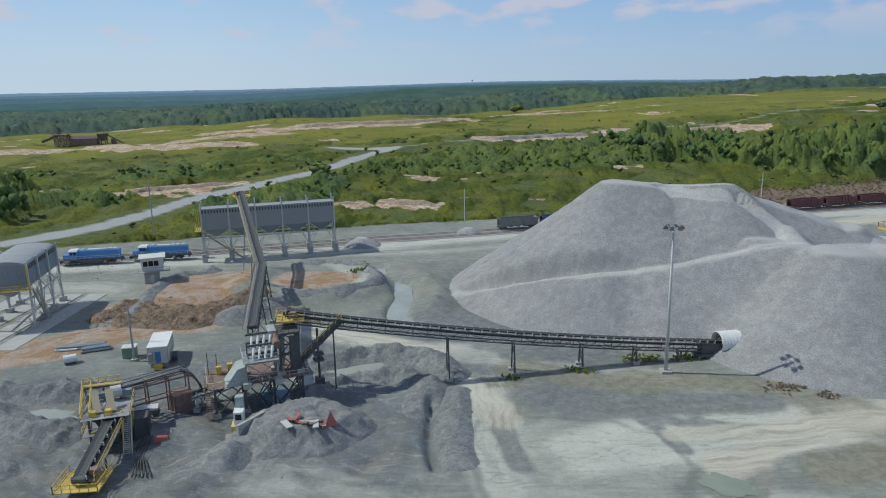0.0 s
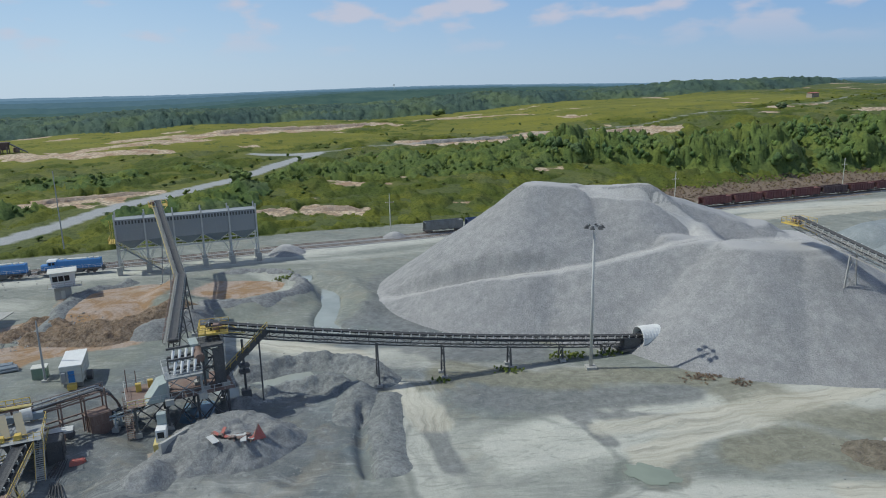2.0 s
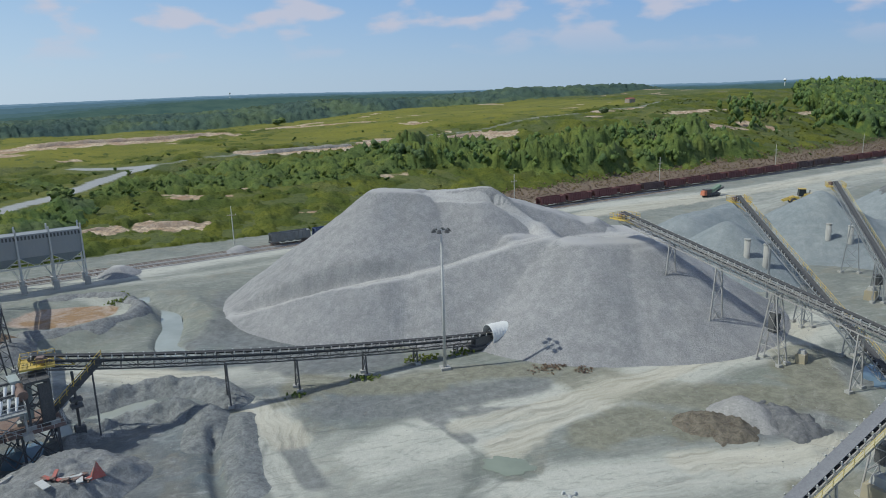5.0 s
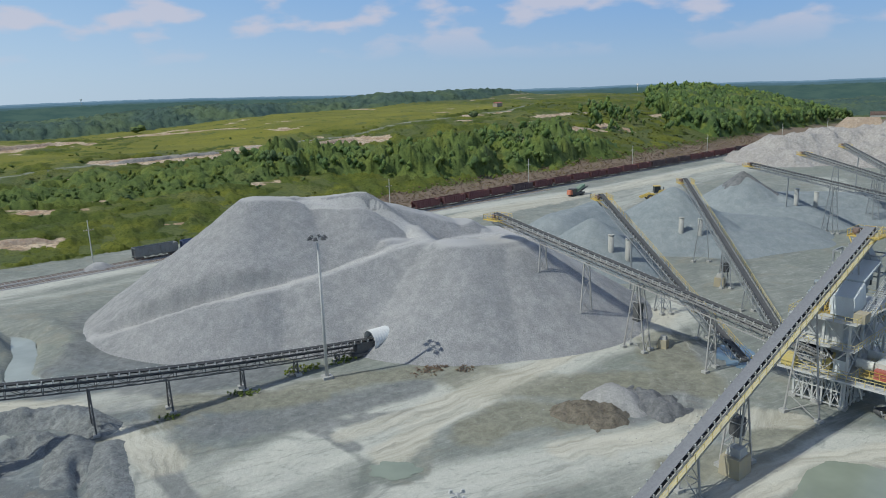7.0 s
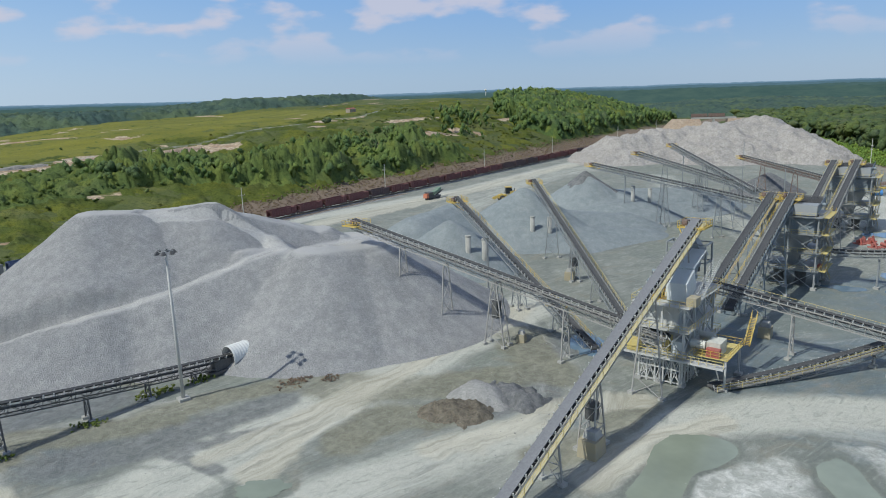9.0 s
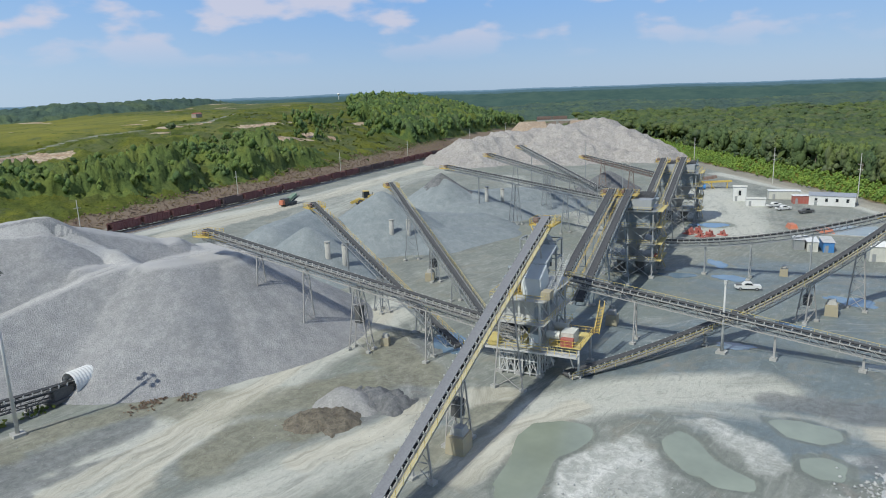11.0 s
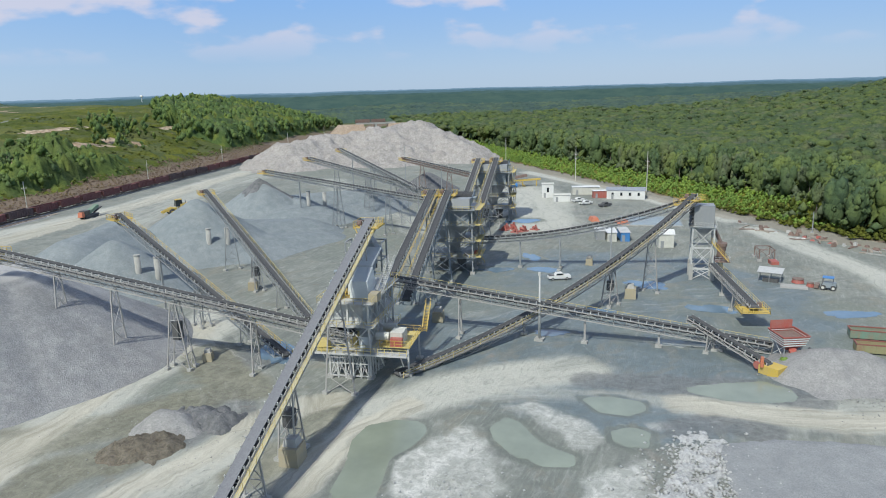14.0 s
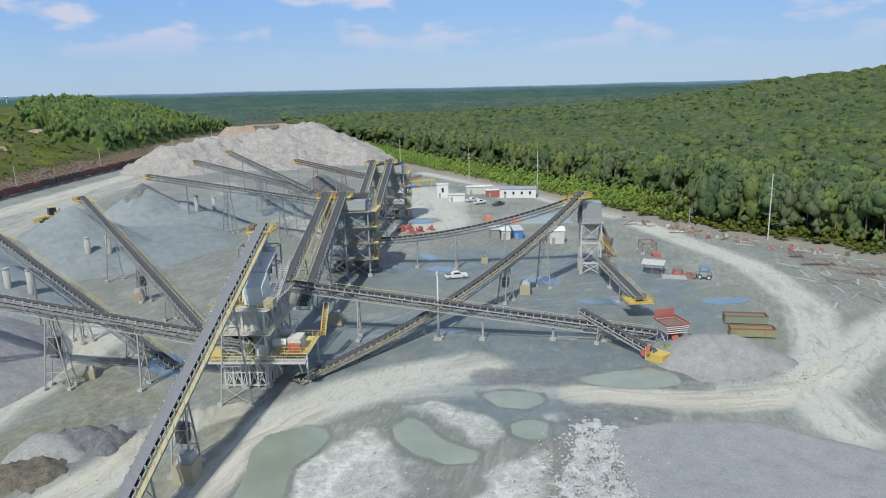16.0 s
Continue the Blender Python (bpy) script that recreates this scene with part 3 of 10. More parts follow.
HILL_ROAD_2 = [(-38, 408), (18, 425), (55, 446), (175, 466), (250, 490), (285, 500), (322, 496), (350, 520), (400, 560)]
CLAY = [(-66, 170, 15, 16, 15), (-56, 148, 12, 10, 30), (-70, 139, 24, 6, 25), (-90, 125, 22, 7, 25), (-38, 172, 13, 9, 0), (-78, 152, 8, 7, 0)]


# khaki mud, warm cream haul ways and dark damp strips: line, half width
KHAKI = [([(8.9, 147.3), (17.6, 141.5), (25, 136), (33, 128)], 4.5), ([(10, 117), (24.5, 110.5), (40, 111), (50, 108)], 5.0), ([(-2, 109), (8, 112)], 3.0),
         ([(56, 100), (66, 92), (74, 86), (84, 82)], 7.0), ([(48, 84), (58, 84), (62, 80)], 6.0), ([(98, 98), (92, 88), (88, 76)], 6.0), ([(66, 60), (76, 58), (88, 60)], 5.0)]
CREAM = [([(34, 84), (44, 90), (56, 96), (68, 98), (82, 102), (98, 104), (112, 109)], 4.0), ([(30, 92), (44, 94), (60, 98)], 3.0), ([(-29, 136), (-8, 127), (1, 110), (5.5, 97)], 3.4),
         ([(56, 72), (68, 69), (80, 69), (90, 62)], 4.5), ([(130, 240), (230, 262), (345, 296)], 9.0),
         ([(108.5, 9), (109.3, 0), (109.5, -7), (111, -15), (116, -24), (128, -33)], 4.0), ([(66, 52), (80, 53), (92, 49)], 4.0)]
SOAKED = [([(14, 106), (26, 102), (36, 103), (47, 102)], 5.0), ([(-4, 150), (2, 150), (4, 136), (12, 126), (24, 124)], 7.0), ([(0, 180), (4, 166), (-2, 152)], 8.0), ([(44, 94), (27, 97), (30, 88)], 2.0),
          ([(4.9, 98), (7.5, 84)], 2.2), ([(96, 88), (104, 82), (112, 74)], 6.0), ([(70, 76), (80, 74), (84, 80)], 5.0), ([(112, 25), (115, 12), (118, 1), (117, -9)], 5.0), ([(100, 8), (104, 4), (103, -3)], 4.0)]


def yard_zones(x, y):
    rag = 1 + 0.9 * (fbm(x, y, 9, 4, 91) - 0.5) + 0.5 * (fbm(x, y, 2.5, 3, 92) - 0.5)
    return np.stack([np.maximum.reduce([1 - smooth(line_dist(x, y, pts) * rag / w, 0.45, 1.15) for pts, w in zone]) for zone in (KHAKI, CREAM, SOAKED)], -1)


def ground_material():
    m = Nodes("quarry_ground")
    green, meadow, bare = m.attr("soil_a")
    clay, pale, damp = m.attr("soil_b")
    road, brush, dark = m.attr("soil_c")
    across, along, weight = m.attr("wheel_tracks")
    mud, rim, crust = m.attr("mud")
    khaki, cream, soaked = m.attr("zones")
    fine = m.noise(1.6, 8, 0.7)
    grit = m.noise(6.0, 4, 0.7)
    mid = m.noise(0.14, 9, 0.62, distort=0.4)
    broad = m.noise(0.032, 11, 0.62, distort=0.9)
    silt = m.noise(0.09, 12, 0.62, distort=0.8)
    wet = m.noise(0.06, 12, 0.58, distort=1.1)
    lane = m.n.new("ShaderNodeCombineXYZ")
    m.l.new(m.math("ADD", across, m.math("MULTIPLY", m.noise(0.12, 3), 5.0)), lane.inputs[0])
    m.l.new(m.math("MULTIPLY", along, 0.055), lane.inputs[1])
    ruts = m.noise(0.75, 7, 0.68, vector=lane.outputs[0])
    ruts2 = m.noise(0.22, 7, 0.6, vector=lane.outputs[0])
    weight = m.math("MULTIPLY", weight, m.ramp(m.noise(0.07, 4, 0.6), 0.40, 0.58, 0.15, 1.0))
    wander = m.noise(0.5, 7, 0.62, stretch=(0.16, 1.1, 1, -38), distort=2.4)

    def edge(v, noisy, amount, lo, hi):
        """A soil's reach, broken up by noise so that its border is ragged."""
        return m.ramp(m.math("ADD", v, m.math("MULTIPLY", m.math("SUBTRACT", noisy, 0.5), amount)), lo, hi)

    # packed fines: broad soft drifts, faint wandering marks, streaks where wheels have run
    lane_far = m.noise(0.30, 6, 0.6, vector=lane.outputs[0])
    c = m.mix(m.ramp(broad, 0.36, 0.64), (0.215, 0.234, 0.206), (0.305, 0.318, 0.276))
    c = m.mix(m.ramp(mid, 0.44, 0.62, 0, 0.55), c, (0.185, 0.20, 0.182))
    c = m.mix(m.ramp(wander, 0.53, 0.64, 0, 0.34), c, (0.43, 0.445, 0.40))
    c = m.mix(m.ramp(wander, 0.46, 0.35, 0, 0.42), c, (0.16, 0.175, 0.158))
    dark_c = m.mix(m.ramp(mid, 0.36, 0.64), (0.125, 0.168, 0.186), (0.20, 0.25, 0.268))
    dark_c = m.mix(m.ramp(fine, 0.45, 0.75, 0, 0.35), dark_c, (0.10, 0.126, 0.136))
    c = m.mix(m.math("MULTIPLY", edge(dark, mid, 0.9, 0.22, 0.68), 0.88), c, dark_c)
    c = m.mix(m.math("MULTIPLY", edge(damp, wet, 1.1, 0.38, 0.60), 0.6), c, m.mix(m.ramp(fine, 0.35, 0.65), (0.185, 0.208, 0.172), (0.255, 0.276, 0.23)))
    c = m.mix(m.math("MULTIPLY", edge(mud, mid, 1.3, 0.30, 0.80), 0.75), c, m.mix(m.ramp(m.noise(0.11, 8, 0.65, distort=1.5), 0.50, 0.60, 0, 0.6), m.mix(m.ramp(silt, 0.38, 0.62), (0.095, 0.103, 0.106), (0.215, 0.217, 0.212)), (0.20, 0.175, 0.125)))
    clods = m.noise(0.55, 11, 0.78, distort=0.5)
    rough = m.math("ADD", m.math("MULTIPLY", mud, 0.6), 0.4)
    c = m.mix(m.math("MULTIPLY", m.ramp(clods, 0.48, 0.60, 0, 0.6), rough), c, (0.60, 0.60, 0.61), "MULTIPLY")
    c = m.mix(m.math("MULTIPLY", m.ramp(clods, 0.44, 0.36, 0, 0.45), rough), c, (0.48, 0.49, 0.46))
    stain = m.noise(0.075, 10, 0.68, distort=1.8)
    c = m.mix(m.ramp(stain, 0.53, 0.62, 0, 0.38), c, (0.27, 0.245, 0.185))
    c = m.mix(m.ramp(stain, 0.46, 0.38, 0, 0.35), c, (0.15, 0.165, 0.155))
    c = m.mix(m.ramp(m.noise(2.2, 8, 0.8), 0.50, 0.66, 0, 0.4), c, (0.60, 0.60, 0.60), "MULTIPLY")
    silt_c = m.mix(m.ramp(fine, 0.3, 0.7), (0.49, 0.495, 0.43), (0.61, 0.605, 0.53))
    # wheels drag the pale silt out into long soft streaks
    drawn = m.math("ADD", m.math("MULTIPLY", m.math("MULTIPLY", m.math("SUBTRACT", lane_far, 0.5), 1.3), weight), m.math("MULTIPLY", m.math("SUBTRACT", silt, 0.5), 0.7))
    reach = m.ramp(m.math("ADD", pale, drawn), 0.22, 0.95)
    c = m.mix(m.math("MULTIPLY", reach, 0.85), c, silt_c)
    scuff = m.noise(0.28, 8, 0.66, stretch=(0.45, 1.3, 1, 30), distort=2.6)
    c = m.mix(m.ramp(scuff, 0.53, 0.64, 0, 0.42), c, (0.19, 0.205, 0.185))
    c = m.mix(m.ramp(scuff, 0.45, 0.33, 0, 0.25), c, (0.50, 0.51, 0.465))
    c = m.mix(m.math("MULTIPLY", m.ramp(crust, 0.3, 0.7), m.ramp(silt, 0.36, 0.60, 1.0, 0.55)), c, m.mix(m.ramp(clods, 0.40, 0.56), (0.70, 0.70, 0.65), (0.42, 0.43, 0.39)))
    c = m.mix(m.math("MULTIPLY", edge(rim, silt, 1.3, 0.5, 1.0), 0.55), c, (0.14, 0.158, 0.142))
    c = m.mix(m.math("MULTIPLY", edge(soaked, silt, 1.2, 0.3, 0.9), 0.8), c, m.mix(m.ramp(clods, 0.4, 0.6), (0.225, 0.235, 0.232), (0.125, 0.135, 0.134)))
    c = m.mix(m.math("MULTIPLY", edge(khaki, stain, 1.2, 0.3, 0.9), 0.75), c, m.mix(m.ramp(clods, 0.4, 0.6), (0.275, 0.27, 0.195), (0.165, 0.158, 0.112)))
    c = m.mix(m.math("MULTIPLY", edge(cream, lane_far, 1.6, 0.35, 1.0), 0.8), c, m.mix(m.ramp(ruts, 0.4, 0.6), (0.42, 0.395, 0.315), (0.60, 0.575, 0.47)))
    c = m.mix(m.math("MULTIPLY", weight, m.ramp(ruts, 0.52, 0.64, 0, 0.32)), c, (0.58, 0.585, 0.535))
    c = m.mix(m.math("MULTIPLY", weight, m.ramp(ruts, 0.47, 0.36, 0, 0.42)), c, (0.17, 0.182, 0.166))
    c = m.mix(m.math("MULTIPLY", weight, m.ramp(ruts2, 0.47, 0.36, 0, 0.45)), c, (0.215, 0.23, 0.205))
    c = m.mix(m.ramp(grit, 0.35, 0.75, 0, 0.2), c, (0.15, 0.155, 0.15))
    clay_c = m.mix(m.ramp(m.noise(0.16, 9, 0.65, distort=0.8), 0.43, 0.56), (0.33, 0.20, 0.095), (0.44, 0.35, 0.285))
    clay_c = m.mix(m.ramp(fine, 0.4, 0.7, 0, 0.7), clay_c, (0.20, 0.14, 0.095))
    clay_c = m.mix(m.math("MULTIPLY", weight, m.ramp(ruts, 0.5, 0.6, 0, 0.7)), clay_c, (0.44, 0.38, 0.31))
    clay_c = m.mix(m.math("MULTIPLY", weight, m.ramp(ruts, 0.47, 0.38, 0, 0.7)), clay_c, (0.16, 0.12, 0.085))
    c = m.mix(m.math("MULTIPLY", edge(clay, mid, 1.2, 0.2, 0.5), 0.88), c, clay_c)
    soft = lambda v, lo=0.25, hi=0.75: edge(v, mid, 0.9, lo, hi)
    gr = m.mix(m.ramp(m.noise(0.05, 6), 0.35, 0.68), (0.085, 0.108, 0.035), (0.132, 0.145, 0.044))
    gr = m.mix(m.ramp(m.noise(0.5, 7, 0.7), 0.45, 0.65, 0, 0.7), gr, (0.036, 0.056, 0.016))
    md = m.mix(m.ramp(m.noise(0.02, 6, stretch=(1, 2.5, 1)), 0.35, 0.65), (0.205, 0.198, 0.026), (0.138, 0.146, 0.024))
    md = m.mix(m.ramp(m.noise(0.4, 6, 0.7), 0.45, 0.7, 0, 0.6), md, (0.09, 0.115, 0.03))
    gr = m.mix(soft(meadow), gr, md)
    gr = m.mix(m.math("MULTIPLY", soft(brush), 0.85), gr, m.mix(m.ramp(fine, 0.3, 0.7), (0.16, 0.12, 0.095), (0.27, 0.20, 0.155)))
    earth = m.mix(m.ramp(m.noise(0.12, 6), 0.36, 0.58), (0.38, 0.245, 0.15), (0.58, 0.475, 0.34))
    earth = m.mix(m.ramp(m.noise(0.6, 6, stretch=(1, 1, 0.2)), 0.42, 0.62, 0, 0.85), earth, (0.20, 0.16, 0.12))
    gr = m.mix(edge(bare, mid, 1.4, 0.35, 0.55), gr, earth)
    c = m.mix(m.math("MULTIPLY", soft(brush), 0.6), c, (0.30, 0.265, 0.20))
    c = m.mix(edge(green, mid, 0.9, 0.4, 0.6), c, gr)
    c = m.mix(soft(road, 0.2, 0.75), c, m.mix(m.ramp(fine, 0.3, 0.7), (0.29, 0.30, 0.30), (0.39, 0.40, 0.395)))
    relief = m.math("ADD", m.noise(0.9, 10, 0.75), m.math("MULTIPLY", m.math("MULTIPLY", ruts, weight), 0.7))
    m.bump(m.math("ADD", relief, m.math("MULTIPLY", wander, 0.4)), 0.55, 0.4)
    return m.done(c, m.ramp(edge(dark, mid, 1.1, 0.28, 0.62), 0, 1, 0.95, 0.6), 0, 0.25)


ground_mat = ground_material()


def mesh_object(name, verts, faces, mat, smooth_shade=False):
    me = bpy.data.meshes.new(name)
    if isinstance(verts, np.ndarray):
        me.vertices.add(len(verts))
        me.vertices.foreach_set("co", verts.astype(np.float32).ravel())
        k = faces.shape[1]
        me.loops.add(faces.size)
        me.loops.foreach_set("vertex_index", faces.astype(np.int32).ravel())
        me.polygons.add(len(faces))
        me.polygons.foreach_set("loop_start", np.arange(0, faces.size, k, dtype=np.int32))
        me.update(calc_edges=True)
    else:
        me.from_pydata(verts, [], faces)
    if smooth_shade:
        me.polygons.foreach_set("use_smooth", [True] * len(me.polygons))
    me.materials.append(mat)
    me.validate()
    return new(name, me)


def soil_layer(me, name, values):
    at = me.color_attributes.new(name, "FLOAT_COLOR", "POINT")
    at.data.foreach_set("color", np.concatenate([values, np.ones((len(values), 1))], 1).astype(np.float32).ravel())


def build_ground():
    """One sheet: fine over the works and the hillside, coarser outwards, out to the horizon."""
    az = np.concatenate([np.arange(-36, 110, 0.3), np.arange(110, 324, 4.0)])
    radii = [0.3]
    while radii[-1] < 4950:
        radii.append(radii[-1] * 1.0085 + (0.25 if 62 < radii[-1] < 150 else 0.6))
    radii = np.array(radii)
    a, r = np.meshgrid(np.radians(az), radii)
    x, y = (r * np.sin(a)).ravel(), (r * np.cos(a)).ravel()
    z = ground_z(x, y)
    na, nr = len(az), len(radii)
    i, j = np.meshgrid(np.arange(nr - 1), np.arange(na), indexing="ij")
    j2 = (j + 1) % na
    quads = np.stack([i * na + j, (i + 1) * na + j, (i + 1) * na + j2, i * na + j2], -1).reshape(-1, 4)[:, ::-1]
    verts = np.stack([x, y, z], -1)
    ob = mesh_object("ground", verts, quads, ground_mat, True)
    a_, b_, c_, d_, e_ = ground_masks(x, y, z)
    soil_layer(ob.data, "soil_a", a_)
    soil_layer(ob.data, "soil_b", b_)
    soil_layer(ob.data, "soil_c", c_)
    soil_layer(ob.data, "wheel_tracks", d_)
    soil_layer(ob.data, "mud", e_)
    soil_layer(ob.data, "zones", yard_zones(x, y))
    tagged(ob, "grey quarry yard with wheel ruts, green hillside and woods", "ground", kind="structure")


build_ground()


def puddle(cx, cy, ra, rb, rot, kind, k):
    n = 90
    th = np.linspace(0, math.tau, n, endpoint=False)
    wob = 1 + 1.0 * (fbm(3 * np.cos(th) + k * 7, 3 * np.sin(th), 1.3, 5, 70 + k) - 0.5) + 0.12 * np.sin(3 * th + k)
    c, s = math.cos(radians(rot)), math.sin(radians(rot))
    px, py = ra * wob * np.cos(th), rb * wob * np.sin(th)
    verts = [(float(a * c - b * s), float(a * s + b * c), 0.0) for a, b in zip(px, py)] + [(0, 0, 0)]
    ob = mesh_object("puddle", verts, [(i, (i + 1) % n, n) for i in range(n)], (water_green, water_grey, water_blue)[kind])
    ob.location = (cx, cy, -0.035)
    word = ("murky green rain puddle on grey quarry ground", "milky grey shallow puddle on quarry ground", "shallow puddle with the sky's blue put into its colour")[kind]
    return tagged(ob, word, "puddle", "puddles in the yard", "structure")


for k, row in enumerate(PUDDLES):
    puddle(*row, k)


def pool(pts, kind):
    q = [Vector(p) for p in pts]
    for _ in range(3):
        q = [a.lerp(b, f) for a, b in zip(q, q[1:] + q[:1]) for f in (0.25, 0.75)]
    c = sum(q, Vector((0, 0))) / len(q)
    q = [p + (p - c).normalized() * 2.6 * (float(fbm(np.array(p.x), np.array(p.y), 2.6, 4, 88)) - 0.5) for p in q]
    bm = bmesh.new()
    bm.faces.new([bm.verts.new((p.x - c.x, p.y - c.y, 0)) for p in q])
    bmesh.ops.triangulate(bm, faces=bm.faces[:])
    me = bpy.data.meshes.new("puddle")
    bm.to_mesh(me)
    bm.free()
    me.materials.append((water_green, water_grey, water_blue)[kind])
    ob = new("puddle", me)
    ob.location = (c.x, c.y, -0.05)
    if me.polygons[0].normal.z < 0:
        me.flip_normals()
    tagged(ob, ("murky green rain puddle with ragged edges", "milky grey shallow puddle on quarry ground", "dark blue pool under the washing tower")[kind], "puddle", "puddles in the yard", "structure")


for pts, kind in POOLS:
    pool(pts, kind)


def ribbon(name, pts, width, z, mat, label, category, wobble=0.3):
    """A strip of water or road along a line of points."""
    fine = []
    for a, b in zip(pts, pts[1:]):
        for t in np.linspace(0, 1, 8, endpoint=False):
            fine.append((a[0] + (b[0] - a[0]) * t, a[1] + (b[1] - a[1]) * t))
    fine.append(pts[-1])
    fine = np.array(fine)
    for _ in range(4):
        fine[1:-1] = (fine[:-2] + 2 * fine[1:-1] + fine[2:]) / 4
    d = np.gradient(fine, axis=0)
    d /= np.linalg.norm(d, axis=1, keepdims=True)
    nrm = np.stack([-d[:, 1], d[:, 0]], -1)
    w = width * (1 + wobble * (fbm(fine[:, 0], fine[:, 1], 6, 2, 77) - 0.5) * 2)[:, None] / 2
    l, r = fine + nrm * w, fine - nrm * w
    verts = [(*p, z) for p in l.tolist()] + [(*p, z) for p in r.tolist()]
    n = len(fine)
    ob = mesh_object(name, verts, [(i, n + i, n + i + 1, i + 1) for i in range(n - 1)], mat)
    return tagged(ob, label, category, kind="structure")


ribbon("water", CREEK + [(-9.5, 135), (-9, 132)], 5.0, -0.75, water_grey, "milky creek winding between grey banks", "creek")
ribbon("water", POND, 6.0, -0.12, water_grey, "milky settling pond beside the washing plant", "pond")

# ---- heaps of stone and soil ----
def heap(name, label, box, step, height, mat, group="stockpiles", relief=0.25, seed=1, category="stockpile"):
    """A heap from a height function over a box in plan; what lies under the ground is left out."""
    x0, y0, x1, y1 = box
    xs, ys = np.arange(x0, x1 + step, step), np.arange(y0, y1 + step, step)
    gx, gy = np.meshgrid(xs, ys)
    jx = gx + (hashed(np.round(gx / step), np.round(gy / step), 5) - 0.5) * step * 0.5
    jy = gy + (hashed(np.round(gx / step), np.round(gy / step), 6) - 0.5) * step * 0.5
    h = height(jx, jy)
    h = h + relief * (fbm(jx, jy, 6, 4, seed) - 0.5) * 2 * smooth(h, 0.2, 2.5)
    g = ground_z(jx, jy)
    z = np.where(h > 0.0, g + h - 0.25, g - 0.6)
    nx, ny = len(xs), len(ys)
    i, j = np.meshgrid(np.arange(ny - 1), np.arange(nx - 1), indexing="ij")
    q = np.stack([i * nx + j, i * nx + j + 1, (i + 1) * nx + j + 1, (i + 1) * nx + j], -1).reshape(-1, 4)
    q = q[(h.ravel()[q] > 0).any(1)]
    used = np.unique(q)
    remap = np.zeros(nx * ny, int)
    remap[used] = np.arange(len(used))
    cx, cy = (x0 + x1) / 2, (y0 + y1) / 2
    v = np.stack([jx.ravel() - cx, jy.ravel() - cy, z.ravel()], -1)[used]
    ob = mesh_object(name, v, remap[q], mat, True)
    ob.location = (cx, cy, 0)
    return tagged(ob, label, category, group)


def ridge(x, y, a, b, slope=0.70, flat=1.5):
    """Height of a tipped ridge from a to b (each x, y, z), with stone lying at its angle of rest."""
    d, t = seg_dist(x, y, a, b)
    wig = 1.0 * (fbm(x, y, 11, 3, 55) - 0.5)
    over = np.maximum(d + wig - flat, 0)
    soft = np.sqrt(over * over + 0.4) - 0.6
    return a[2] + (b[2] - a[2]) * t - slope * np.maximum(soft, 0)


def main_heap(x, y):
    h = ridge(x, y, (37, 168, 26.3), (45, 166, 25.6), 0.70, 2.5)
    h = np.maximum(h, ridge(x, y, (50, 166, 25.2), (60, 162, 26.0), 0.70, 2.5))
    h = np.maximum(h, ridge(x, y, (60, 164, 25.2), (86, 158, 16.8), 0.68, 3.5))
    h = np.maximum(h, ridge(x, y, (63, 143, 17.2), (67, 140, 17.0), 0.68, 2.5))
    h = np.maximum(h, ridge(x, y, (72, 133, 17.2), (84, 132, 16.6), 0.66, 4.0))
    h = np.maximum(h, ridge(x, y, (84, 134, 15.8), (92, 152, 13.6), 0.6, 8.0))
    # haul road cut across the face, and over the top to the crest
    for pts in HAUL:
        for a, b in zip(pts, pts[1:]):
            d, t = seg_dist(x, y, a, b)
            road = a[2] + (b[2] - a[2]) * t
            near = 1 - smooth(d, 1.1, 3.0)
            h = np.where(h > road - 4, h + (np.minimum(h, road) - h) * near, h)
            h = np.maximum(h, road - 0.7 * np.maximum(d - 1.2, 0) - 0.2)
    gull = fbm(x * 0.9 + 0.25 * y, y * 0.25, 5.5, 4, 61) - 0.5
    return h + 1.1 * gull * smooth(h, 0.5, 4) * (1 - smooth(h, 20, 26))


HAUL = [[(-1, 160, 1.0), (12, 152, 5.2), (26, 146, 8.6), (44, 141, 12.5), (60, 140, 16.2), (69, 142, 17.0)],
        [(69, 142, 17.0), (70, 150, 18.5), (62, 157, 21.5), (52, 161, 23.8), (47, 165, 24.6)]]
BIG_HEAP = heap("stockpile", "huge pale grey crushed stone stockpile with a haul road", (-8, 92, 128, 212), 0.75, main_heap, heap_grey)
haul_fines = stone_heap("packed_pale_fines", (0.40, 0.40, 0.385), (0.47, 0.465, 0.45), (0.56, 0.555, 0.535), 7.0, 0.1)


